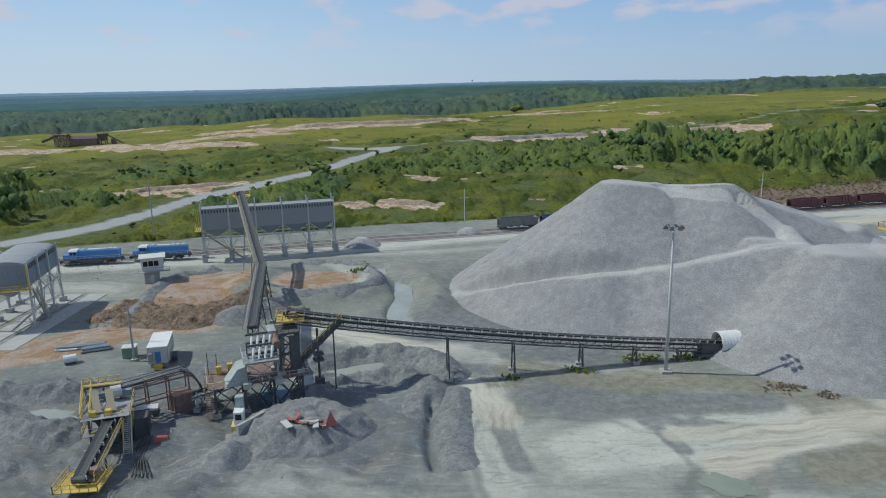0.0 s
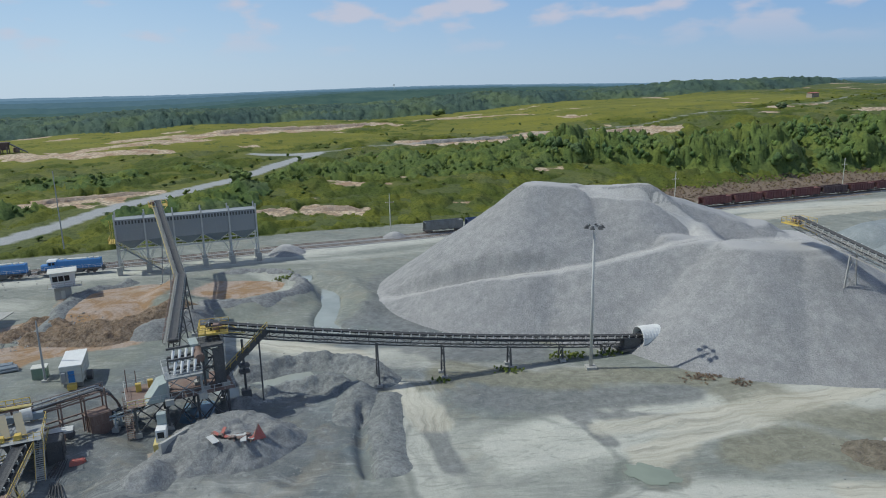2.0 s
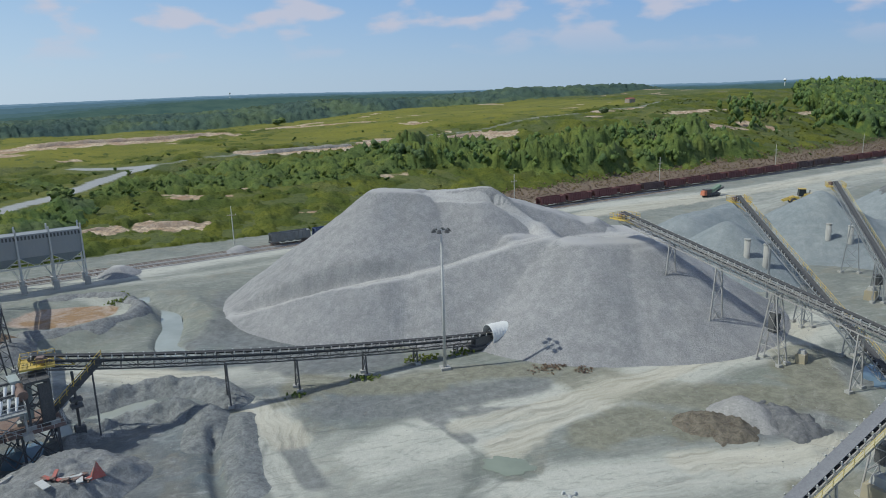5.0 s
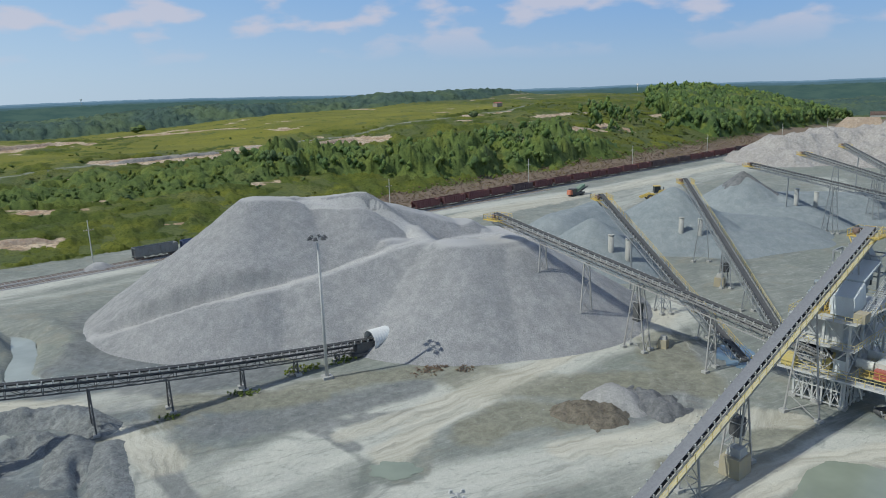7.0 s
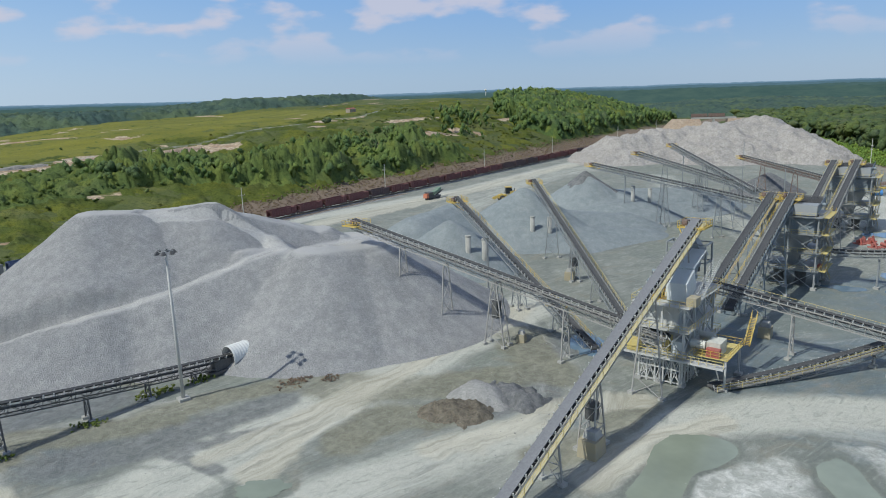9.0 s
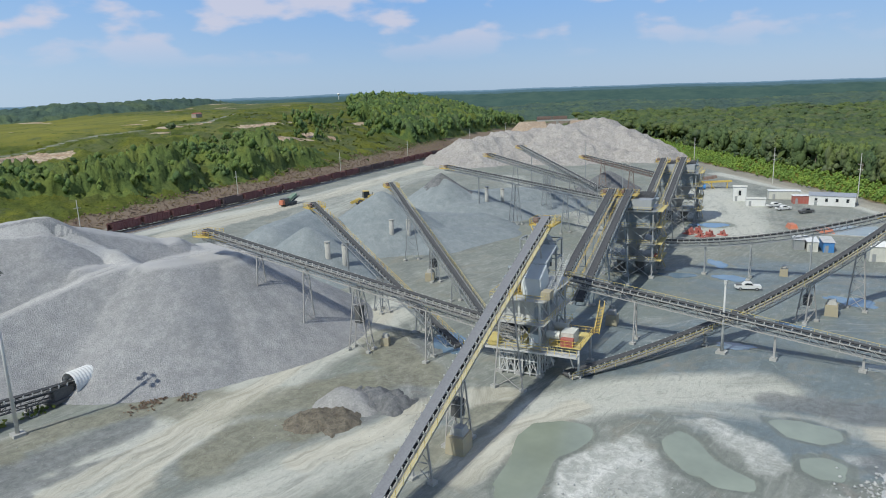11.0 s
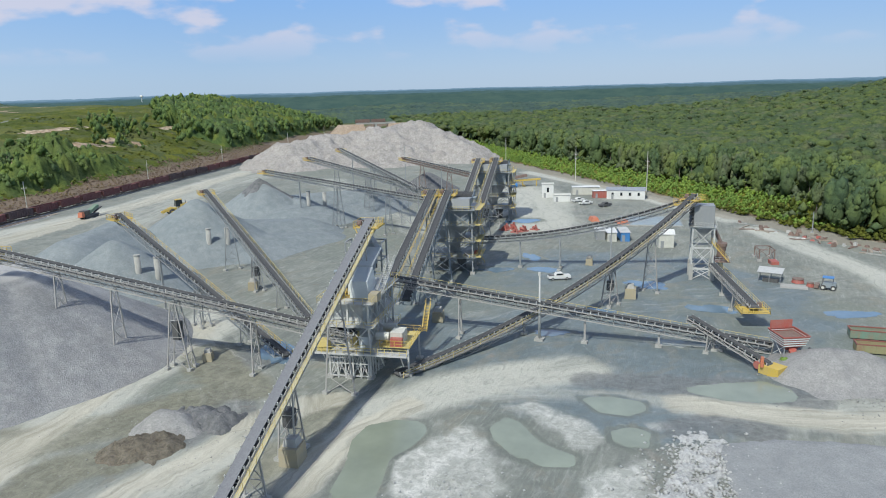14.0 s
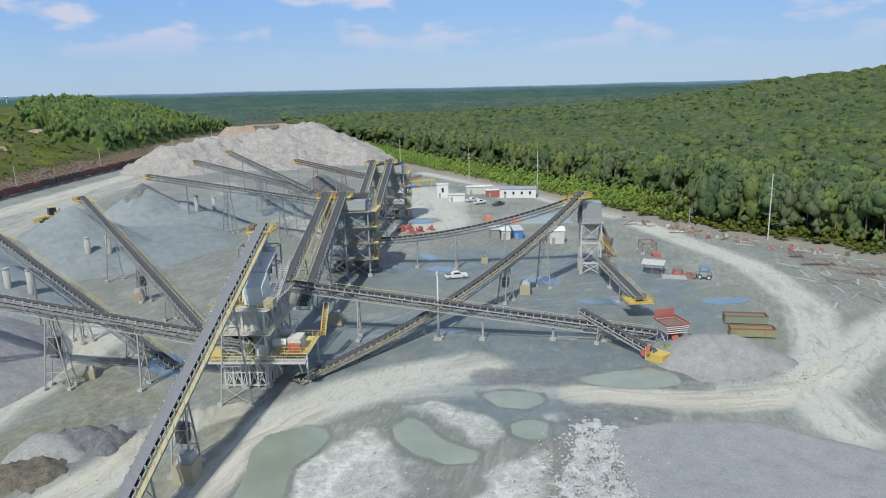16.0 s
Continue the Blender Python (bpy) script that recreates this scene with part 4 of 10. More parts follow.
def haul_road(pts, half, taper):
    """A strip of packed pale fines lying on the heap along a line."""
    line = []
    for a, b in zip(pts, pts[1:]):
        n = int(math.hypot(b[0] - a[0], b[1] - a[1]) / 0.6)
        line += [(a[0] + (b[0] - a[0]) * k / n, a[1] + (b[1] - a[1]) * k / n) for k in range(n)]
    q = np.array(line + [pts[-1][:2]])
    for _ in range(30):
        q[1:-1] = (q[:-2] + 2 * q[1:-1] + q[2:]) / 4
    d = np.gradient(q, axis=0)
    nrm = np.stack([-d[:, 1], d[:, 0]], -1) / np.linalg.norm(d, axis=1, keepdims=True)
    s = np.arange(len(q)) * 0.6
    w = half * (0.75 + 0.5 * fbm(s, s * 0, 4, 3, 96)) * smooth(s, -2, taper) * smooth(s[-1] - s, -1, 3)
    cols = 7
    p = np.stack([q + nrm * (w * (2 * c / (cols - 1) - 1))[:, None] for c in range(cols)])
    x, y = p[..., 0], p[..., 1]
    h = main_heap(x, y)
    z = ground_z(x, y) + h + 0.5 * (fbm(x, y, 6, 4, 1) - 0.5) * smooth(h, 0.2, 2.5) - 0.25
    edge_in = np.array([0, 1, 1, 1, 1, 1, 0])[:, None]
    z = z + 0.16 * edge_in - 0.12 * (1 - edge_in)
    n = len(q)
    i, j = np.meshgrid(np.arange(cols - 1), np.arange(n - 1), indexing="ij")
    f = np.stack([i * n + j, i * n + j + 1, (i + 1) * n + j + 1, (i + 1) * n + j], -1).reshape(-1, 4)[:, ::-1]
    ob = mesh_object("haul_road", np.stack([x - BIG_HEAP.location.x, y - BIG_HEAP.location.y, z], -1).reshape(-1, 3), f, haul_fines, True)
    ob.parent = BIG_HEAP
    ob["label"] = "narrow packed pale haul road"


haul_road(HAUL[0], 1.15, 8)
haul_road(HAUL[1], 3.2, 2)
haul_road([(66, 142), (76, 137.5), (85, 138), (91, 147), (94, 154)], 3.8, 4)


def cone(cx, cy, top, slope=0.68, flat=0.6):
    return lambda x, y: ridge(x, y, (cx, cy, top), (cx + 0.5, cy, top), slope, flat)


def round_heap(label, cx, cy, top, mat, slope=0.66, step=1.0, extra=None, **kw):
    r = top / slope * 1.25 + 5
    return heap("stockpile", label, (cx - r, cy - r, cx + r, cy + r), step, extra or cone(cx, cy, top, slope), mat, **kw)


round_heap("grey fine stone cone under a stacker's head", 126, 152, 13.5, heap_fine)
heap("stockpile", "long low ridge of grey fine stone", (95, 140, 195, 232), 1.0,
     lambda x, y: np.maximum(ridge(x, y, (128, 172, 11.5), (150, 178, 12.5), 0.6, 2), ridge(x, y, (150, 178, 12.5), (170, 192, 4), 0.55, 2)), heap_fine)
heap("stockpile", "large grey fine stone cone under a stacker", (125, 115, 225, 215), 1.0,
     lambda x, y: np.maximum(ridge(x, y, (171, 166, 17.0), (174, 168, 16.0), 0.62, 0.5), np.maximum(ridge(x, y, (183, 160, 8.0), (204, 150, 5.0), 0.4, 3), ridge(x, y, (176, 150, 5.0), (196, 140, 2.5), 0.3, 4))), heap_fine)
heap("stockpile", "grey stone cone with a dark damp tip", (180, 135, 290, 240), 1.0,
     lambda x, y: np.maximum(ridge(x, y, (226, 184, 15.2), (226.5, 184, 15.2), 0.66, 0.3), np.maximum(ridge(x, y, (236, 172, 8.0), (262, 158, 7.0), 0.4, 4), ridge(x, y, (222, 166, 6.0), (250, 150, 3.5), 0.3, 4))), heap_fine)
heap("stockpile", "dark damp stone tipped on the cone's flank", (214, 168, 240, 192), 0.6,
     lambda x, y: np.maximum(ridge(x, y, (226, 184, 16.0), (231, 174, 8.7), 0.8, 0.5), ridge(x, y, (231, 174, 8.7), (236, 167, 5.0), 0.8, 0.2)) + 0.6 * (fbm(x, y, 2.5, 3, 9) - 0.5), heap_dark)
heap("stockpile", "very large pale sand heap with eroded flanks", (330, 140, 540, 350), 1.1,
     lambda x, y: np.maximum(np.maximum(ridge(x, y, (436, 248, 22), (462, 232, 25), 0.5, 6), ridge(x, y, (385, 288, 15), (440, 262, 19), 0.62, 8)),
                             ridge(x, y, (462, 222, 22), (446, 192, 12), 0.5, 4)) + 6.0 * (fbm(x * 1.2 + 0.3 * y, y * 0.45, 12, 5, 63) - 0.5)
     - 5.0 * np.abs(2 * fbm(x * 1.1 + 0.5 * y, y * 0.5 - 0.3 * x, 9, 4, 67) - 1) + 1.2, heap_pale, relief=2.4)
heap("stockpile", "small heap of dark stone by a far conveyor", (292, 130, 330, 172), 1.0, cone(311, 150, 9.0, 0.6), heap_dark)
heap("soil_heap", "low heap of pale grey fines in the yard", (56, 66, 90, 92), 0.5,
     lambda x, y: ridge(x, y, (71.5, 81.0, 3.2), (72.5, 78.6, 2.8), 0.72, 0.2) + 1.0 * (fbm(x, y, 1.8, 4, 73) - 0.5), heap_gravel, "soil heaps", 0.4, 3, "soil heap")
heap("soil_heap", "low heap of brown soil beside grey fines", (52, 66, 78, 90), 0.5,
     lambda x, y: ridge(x, y, (64.5, 80.5, 1.7), (66.5, 77.8, 1.9), 0.6, 1.2) + 1.6 * (fbm(x, y, 1.9, 5, 72) - 0.55) + 0.9 * (fbm(x, y, 0.9, 2, 76) - 0.5), heap_brown, "soil heaps", 0.5, 4, "soil heap")
heap("soil_heap", "churned dark grey fines behind the pale heap", (62, 64, 92, 90), 0.5,
     lambda x, y: ridge(x, y, (75, 79.0, 2.2), (76, 74.5, 1.9), 0.6, 1.0) + 2.4 * (fbm(x, y, 2.0, 4, 71) - 0.55) + 1.0 * (fbm(x, y, 0.9, 2, 74) - 0.5), heap_dark, "soil heaps", 0.6, 5, "soil heap")
heap("soil_heap", "heap of pale gravel beside the red feed hopper", (112, -40, 162, 8), 0.7,
     lambda x, y: np.maximum(np.maximum(ridge(x, y, (129.5, -13, 5.2), (131, -18, 4.0), 0.5, 0.5), ridge(x, y, (131, -18, 4.0), (130, -24, 1.8), 0.45, 1)), ridge(x, y, (121, -12, 0.8), (126, -20, 0.8), 0.3, 2)) - 0.6 * fbm(x, y, 4, 3, 66), heap_gravel, "soil heaps", 0.3, 6, "soil heap")
heap("soil_heap", "broken brown clay slope below the terrace", (-86, 128, -40, 174), 0.4,
     lambda x, y: (lambda base: base + (2.4 * (fbm(x * 0.6 + y * 0.5, y * 0.9 - x * 0.3, 3.0, 5, 81) - 0.5) + 1.4 * (fbm(x, y, 1.1, 3, 82) - 0.5)) * smooth(base, 0.1, 1.4))(
         np.maximum(ridge(x, y, (-73, 146, 1.6), (-60, 146, 2.6), 0.45, 1.5), ridge(x, y, (-60, 146, 2.6), (-51, 153, 3.4), 0.5, 1.5))), heap_clay, "soil heaps", 0.5, 7, "soil heap")
heap("soil_heap", "grey boulders and clay rubble in low ridges", (-90, 134, -60, 166), 0.4,
     lambda x, y: np.maximum(ridge(x, y, (-81, 146, 1.2), (-79, 156, 1.4), 0.6, 0.8), ridge(x, y, (-74, 153, 1.6), (-69, 148, 1.5), 0.6, 0.8))
     + 1.6 * (fbm(x, y, 2.6, 5, 83) - 0.55) + 0.9 * (fbm(x, y, 0.9, 2, 84) - 0.5), heap_clay, "soil heaps", 0.7, 8, "soil heap")
heap("soil_heap", "grey fines bank between pond and tower", (-58, 136, -38, 160), 0.4,
     lambda x, y: ridge(x, y, (-50, 146, 2.8), (-45, 151, 2.8), 0.6, 1.0) + 1.4 * (fbm(x, y, 3, 5, 85) - 0.5), heap_bank, "soil heaps", 0.5, 9, "soil heap")
heap("soil_heap", "ring bank of grey and brown soil round the pond", (-62, 150, -18, 196), 0.5,
     lambda x, y: 1.2 - 0.4 * np.abs(np.hypot((x + 38) / 1.15, y - 172) - 14.5) + 1.8 * (fbm(x, y, 4, 5, 86) - 0.6) - 2.2 * smooth(-x, 40, 52), heap_bank, "soil heaps", 0.5, 14, "soil heap")


def bank(x, y):
    """Tipped bank with a flat top that carries the scrap."""
    d, _ = seg_dist(x, y, (-27.0, 94.6), (-22.0, 95.0))
    top = 3.5 - 0.75 * np.maximum(d + 2.6 * (fbm(x, y, 5, 4, 31) - 0.5) + 0.9 * (fbm(x, y, 1.5, 3, 34) - 0.5) - 4.0, 0)
    spur, _ = seg_dist(x, y, (-30.5, 92), (-33, 86))
    base = np.maximum(np.minimum(top, 3.0 + 0.3 * fbm(x, y, 2, 3, 32)), 1.9 - 0.5 * spur)
    return base + (0.9 * (fbm(x, y, 1.6, 4, 33) - 0.5) + 0.5 * (fbm(x, y, 0.8, 2, 35) - 0.5)) * smooth(base, 0.1, 1.2)


SCRAP_BANK = heap("soil_heap", "flat-topped grey bank of tipped fill with scrap on it", (-44, 78, -8, 106), 0.4, bank, heap_bank, "soil heaps", 0.3, 15, "soil heap")


def berm(label, pts, top, box, mat, seed, rough=1.2, slope=0.55):
    def height(x, y):
        base = top - slope * np.maximum(line_dist(x, y, pts) + 1.2 * (fbm(x, y, 5, 3, seed) - 0.5) - 0.5, 0)
        lumps = rough * (1.3 * fbm(x, y, 1.8, 4, seed + 1) - 0.65) + 0.4 * (fbm(x, y, 0.8, 2, seed + 2) - 0.5)
        return base + 0.12 + lumps * smooth(base, 0.15, 1.3)

    heap("soil_heap", label, box, 0.4, height, mat, "soil heaps", 0.2, seed, "soil heap")


berm("grey silt bank above the settling pond", [(-27, 119), (-21, 122.5), (-14.7, 124.5), (-6, 122.0), (-2.5, 115)], 1.9, (-36, 108, 6, 132), heap_silt, 101)
berm("grey silt bank below the settling pond", [(-26, 107), (-18.6, 112.5), (-11.7, 114.0), (-6, 109), (-7, 101)], 1.6, (-34, 94, 2, 122), heap_silt, 103)
berm("ridge of grey fines beside the gully", [(-1.2, 107), (-1.6, 96), (-0.8, 85)], 0.75, (-9, 76, 6, 114), heap_silt, 113, 0.7, 0.32)
berm("dark churned spoil beside the sand plant", [(-74, 100), (-68, 95.5), (-60, 93.5)], 2.0, (-86, 84, -52, 108), heap_silt, 107, 1.8)
berm("dark grey bank along the clay terrace", [(-74.8, 151.2), (-76.8, 164.6), (-76.7, 174.7), (-73.2, 181.3), (-69.5, 186.8)], 1.2, (-85, 143, -62, 195), heap_silt, 115, 1.3)
berm("dark churned spoil along the ditch", [(-80, 108), (-70, 107), (-62, 108)], 1.6, (-90, 98, -54, 116), heap_silt, 109, 1.8)
berm("low spoil ridge in front of the sand plant", [(-80, 92), (-70, 86), (-62, 84)], 0.8, (-90, 76, -54, 100), heap_silt, 111, 1.4)
heap("soil_heap", "low gravel cone beside the railway", (-42, 205, -22, 226), 0.6, cone(-32, 216, 3.0, 0.6), heap_grey, "soil heaps", 0.3, 10, "soil heap")
heap("soil_heap", "small gravel cone beside the railway", (-6, 224, 12, 240), 0.6, cone(2, 232, 2.2, 0.6), heap_grey, "soil heaps", 0.3, 11, "soil heap")
heap("rubble", "arc of broken white stone round the gravel pad", (66, -22, 104, 18), 0.35,
     lambda x, y: 0.35 - 0.2 * np.maximum(line_dist(x, y, [(97, 5), (91, 4.5), (86, 5), (80, 4), (72, 2)]) - 2.0 - 3.0 * smooth(-x, -90, -72), 0) + 1.1 * (fbm(x, y, 1.0, 3, 91) - 0.5), rubble_white, "soil heaps", 0.25, 12, "rubble")
heap("rubble", "flat raised pad of smooth grey gravel", (62, -50, 112, 12), 0.6,
     lambda x, y: 0.55 - 0.25 * np.maximum(poly_sd(x, y, [(96, 2), (100, -4.5), (103, -18), (98, -34), (70, -30), (76, -4), (88, 0)]) + 2 * (fbm(x, y, 3, 3, 92) - 0.5), 0), heap_pad, "soil heaps", 0.08, 13, "rubble")


def loose_stones(label, spots, seed, mat):
    """Single stones strewn on the ground round the given places (x, y, spread, count, size)."""
    rg = np.random.default_rng(seed)
    octa = np.array([(1, 0, 0), (-1, 0, 0), (0, 1, 0), (0, -1, 0), (0, 0, 1), (0, 0, -0.6)], float)
    tri = np.array([(0, 2, 4), (2, 1, 4), (1, 3, 4), (3, 0, 4), (2, 0, 5), (1, 2, 5), (3, 1, 5), (0, 3, 5)])
    xs = np.concatenate([x + rg.normal(0, s, n) for x, y, s, n, _ in spots])
    ys = np.concatenate([y + rg.normal(0, s, n) for x, y, s, n, _ in spots])
    rs = np.concatenate([np.full(n, q) for *_, n, q in spots]) * rg.uniform(0.4, 1.3, len(xs)) ** 1.5
    v = octa[None] * rs[:, None, None] * rg.uniform(0.6, 1.3, (len(xs), 6, 3)) * (1, 1, 0.75)
    v = v + np.stack([xs, ys, ground_z(xs, ys) + 0.25 * rs], -1)[:, None]
    f = tri[None] + (np.arange(len(xs)) * 6)[:, None, None]
    tagged(mesh_object("loose_stones", v.reshape(-1, 3), f.reshape(-1, 3), mat), label, "stones", "", "stuff")


loose_stones("grey stones strewn over the yard", [(-60, 92, 14, 500, 0.12), (-30, 86, 10, 200, 0.10), (45, 107, 12, 300, 0.09), (70, 76, 9, 400, 0.11), (110, 100, 14, 200, 0.11),
                                                 (-78, 148, 4, 600, 0.2), (-72, 152, 3, 400, 0.2), (-20, 118, 7, 300, 0.15), (125, -18, 6, 700, 0.15), (-110, 200, 10, 300, 0.2)], 31, heap_gravel)
loose_stones("white broken stones round the gravel pad", [(92, 4, 3, 500, 0.28), (84, 4, 3.5, 700, 0.28), (76, 3, 4, 600, 0.28), (72, 34, 4, 160, 0.2)], 32, rubble_white)


earth_cliff = stone_heap("cut_earth", (0.36, 0.25, 0.17), (0.46, 0.37, 0.27), (0.56, 0.48, 0.38), 1.2, 0.8)
grey_cliff = stone_heap("cut_grey_earth", (0.28, 0.265, 0.24), (0.36, 0.34, 0.30), (0.46, 0.43, 0.38), 1.2, 0.8)


def cut_bank(pts, high, mat, seed):
    """Eroded face of bare earth cut into the hillside along a line, with gullies down it."""
    q, rows = [], 6
    for a, b in zip(pts, pts[1:]):
        n = max(3, int(math.hypot(b[0] - a[0], b[1] - a[1]) / 0.8))
        q += [(a[0] + (b[0] - a[0]) * k / n, a[1] + (b[1] - a[1]) * k / n) for k in range(n)]
    q = np.array(q + [pts[-1]])
    d = np.gradient(q, axis=0)
    nrm = np.stack([-d[:, 1], d[:, 0]], -1) / np.linalg.norm(d, axis=1, keepdims=True)
    s = np.arange(len(q)) * 0.8
    ends = smooth(s, 0, 8) * smooth(s[-1] - s, 0, 8)
    gully = fbm(s, s * 0, 2.6, 3, seed)
    h = 0.42 * high * (0.35 + 1.0 * fbm(s, s * 0 + 7, 9, 3, seed + 1)) * ends
    vs = []
    for r in range(rows):
        f = r / (rows - 1)
        off = (f - 0.4) * 0.75 * high - 1.8 * (gully - 0.5) * math.sin(math.pi * f) + 0.7 * (fbm(s * 1.4, s * 0 + 3 * r, 1.5, 2, seed + r) - 0.5)
        p = q + nrm * off[:, None]
        z = ground_z(p[:, 0], p[:, 1])
        vs.append(np.stack([p[:, 0], p[:, 1], z - 0.5 + (h + 0.5) * math.sin(math.pi * min(1.0, f * 1.15) * 0.5) * (1.0 if f < 0.99 else 0.0)], -1))
    n = len(q)
    i, j = np.meshgrid(np.arange(rows - 1), np.arange(n - 1), indexing="ij")
    f = np.stack([i * n + j, i * n + j + 1, (i + 1) * n + j + 1, (i + 1) * n + j], -1).reshape(-1, 4)
    ob = mesh_object("cut_bank", np.concatenate(vs), f, mat)
    tagged(ob, "eroded bare earth bank cut into the green hillside", "earth bank", "cut banks on the hillside", "structure")


for k, (pts, high, mat) in enumerate((
        ([(-140, 280), (-122, 287), (-96, 296)], 3.5, earth_cliff), ([(-190, 272), (-172, 281)], 3.0, earth_cliff), ([(-52, 271), (-38, 272)], 3.0, earth_cliff),
        ([(-31, 274), (-8, 272)], 4.0, earth_cliff), ([(-17, 387), (8, 391)], 3.5, earth_cliff), ([(-118, 502), (-87, 510), (-32, 529), (-7, 545)], 6.0, earth_cliff),
        ([(18, 424), (81, 440)], 4.5, grey_cliff), ([(98, 446), (133, 442), (171, 444)], 4.0, earth_cliff), ([(322, 410), (344, 411)], 3.0, earth_cliff))):
    cut_bank(pts, high, mat, 140 + 10 * k)

# ---- building kit ----


class MB:
    """Collects boxes, bars, tubes and sheets into one mesh."""

    def __init__(self):
        self.v, self.f = [], []

    def add(self, verts, faces):
        k = len(self.v)
        self.v += [tuple(p) for p in verts]
        self.f += [tuple(i + k for i in q) for q in faces]
        return self

    def box(self, x0, y0, z0, x1, y1, z1):
        v = [(x, y, z) for z in (z0, z1) for x, y in ((x0, y0), (x1, y0), (x1, y1), (x0, y1))]
        return self.add(v, [(3, 2, 1, 0), (4, 5, 6, 7), (0, 1, 5, 4), (1, 2, 6, 5), (2, 3, 7, 6), (3, 0, 4, 7)])

    def bar(self, a, b, w, h=None, up=(0, 0, 1)):
        a, b, h = Vector(a), Vector(b), h or w
        d = (b - a).normalized()
        s = d.cross(Vector(up))
        if s.length < 1e-3:
            s = d.cross(Vector((1, 0, 0)))
        s.normalize()
        n = s.cross(d)
        s, n = s * w / 2, n * h / 2
        v = [p + q for p in (a, b) for q in (-s - n, s - n, s + n, -s + n)]
        return self.add(v, [(0, 1, 2, 3), (7, 6, 5, 4), (0, 4, 5, 1), (1, 5, 6, 2), (2, 6, 7, 3), (3, 7, 4, 0)])

    def tube(self, a, b, r, r2=None, n=8, caps=True):
        a, b, r2 = Vector(a), Vector(b), r if r2 is None else r2
        d = (b - a).normalized()
        s = d.cross(Vector((0, 0, 1)))
        if s.length < 1e-3:
            s = Vector((1, 0, 0))
        s.normalize()
        t = d.cross(s)
        ring = [s * math.cos(k * math.tau / n) + t * math.sin(k * math.tau / n) for k in range(n)]
        v = [a + q * r for q in ring] + [b + q * r2 for q in ring]
        f = [(k, (k + 1) % n, n + (k + 1) % n, n + k) for k in range(n)]
        if caps:
            f += [tuple(range(n))[::-1], tuple(range(n, 2 * n))]
        return self.add(v, f)

    def prism(self, profile, a, b, up=(0, 0, 1), caps=True):
        """A profile (side, up) drawn from a to b."""
        a, b = Vector(a), Vector(b)
        d = (b - a).normalized()
        s = d.cross(Vector(up)).normalized()
        n = s.cross(d)
        k = len(profile)
        v = [p + s * x + n * y for p in (a, b) for x, y in profile]
        f = [(i, (i + 1) % k, k + (i + 1) % k, k + i) for i in range(k)]
        if caps:
            f += [tuple(range(k))[::-1], tuple(range(k, 2 * k))]
        return self.add(v, f)

    def sheet(self, *pts):
        return self.add(pts, [tuple(range(len(pts)))])

    def frustum(self, c0, s0, c1, s1):
        """A box that narrows from the rectangle s0 round c0 to s1 round c1."""
        v = []
        for c, s in ((c0, s0), (c1, s1)):
            v += [(c[0] + i * s[0] / 2, c[1] + j * s[1] / 2, c[2]) for i, j in ((-1, -1), (1, -1), (1, 1), (-1, 1))]
        return self.add(v, [(3, 2, 1, 0), (4, 5, 6, 7), (0, 1, 5, 4), (1, 2, 6, 5), (2, 3, 7, 6), (3, 0, 4, 7)])


def thing(name, label, category, at=(0, 0, 0), group="", turn=0.0):
    """An Empty at a thing's base. Its parts are given in the thing's own metres."""
    ob = new(name)
    ob.empty_display_size = 0.5
    ob.matrix_basis = pose(*at, 0, 0, turn)
    return tagged(ob, label, category, group)


def part(name, mb, mat, parent, label="", shade=False):
    me = bpy.data.meshes.new(name)
    me.from_pydata(mb.v, [], mb.f)
    me.materials.append(mat)
    if shade:
        me.polygons.foreach_set("use_smooth", [True] * len(me.polygons))
    ob = new(name, me)
    ob.parent = parent
    if label:
        ob["label"] = label
    return ob


def gz(x, y):
    return float(ground_z(np.array([x]), np.array([y]))[0])


def rail_line(mb, a, b, height=1.1, step=1.8, w=0.05):
    """Handrail from a to b: posts, a middle rail and a top rail."""
    a, b = Vector(a), Vector(b)
    n = max(1, round((b - a).length / step))
    up = Vector((0, 0, height))
    for k in range(n + 1):
        p = a.lerp(b, k / n)
        mb.bar(p, p + up, w)
    mb.bar(a + up, b + up, w)
    mb.bar(a + up * 0.5, b + up * 0.5, w * 0.8)
    return mb


def stair(parent, a, b, width=0.9, mat=None, rail_mat=None):
    """A flight from a (low) to b (high) with stringers, treads and handrails."""
    a, b = Vector(a), Vector(b)
    d = b - a
    s = Vector((-d.y, d.x, 0)).normalized() * width / 2
    m = MB()
    m.bar(a - s, b - s, 0.08, 0.25)
    m.bar(a + s, b + s, 0.08, 0.25)
    n = max(3, round(abs(d.z) / 0.22))
    run = Vector((d.x, d.y, 0)).normalized() * 0.13
    for k in range(1, n):
        p = a.lerp(b, k / n)
        m.add([p - s - run, p + s - run, p + s + run, p - s + run, p - s - run - Vector((0, 0, 0.04)), p + s - run - Vector((0, 0, 0.04)),
               p + s + run - Vector((0, 0, 0.04)), p - s + run - Vector((0, 0, 0.04))],
              [(0, 1, 2, 3), (7, 6, 5, 4), (0, 4, 5, 1), (1, 5, 6, 2), (2, 6, 7, 3), (3, 7, 4, 0)])
    st = part("stair", m, mat or steel_grey, parent)
    r = MB()
    rail_line(r, a - s, b - s)
    rail_line(r, a + s, b + s)
    part("handrail", r, rail_mat or yellow, st)
    return st


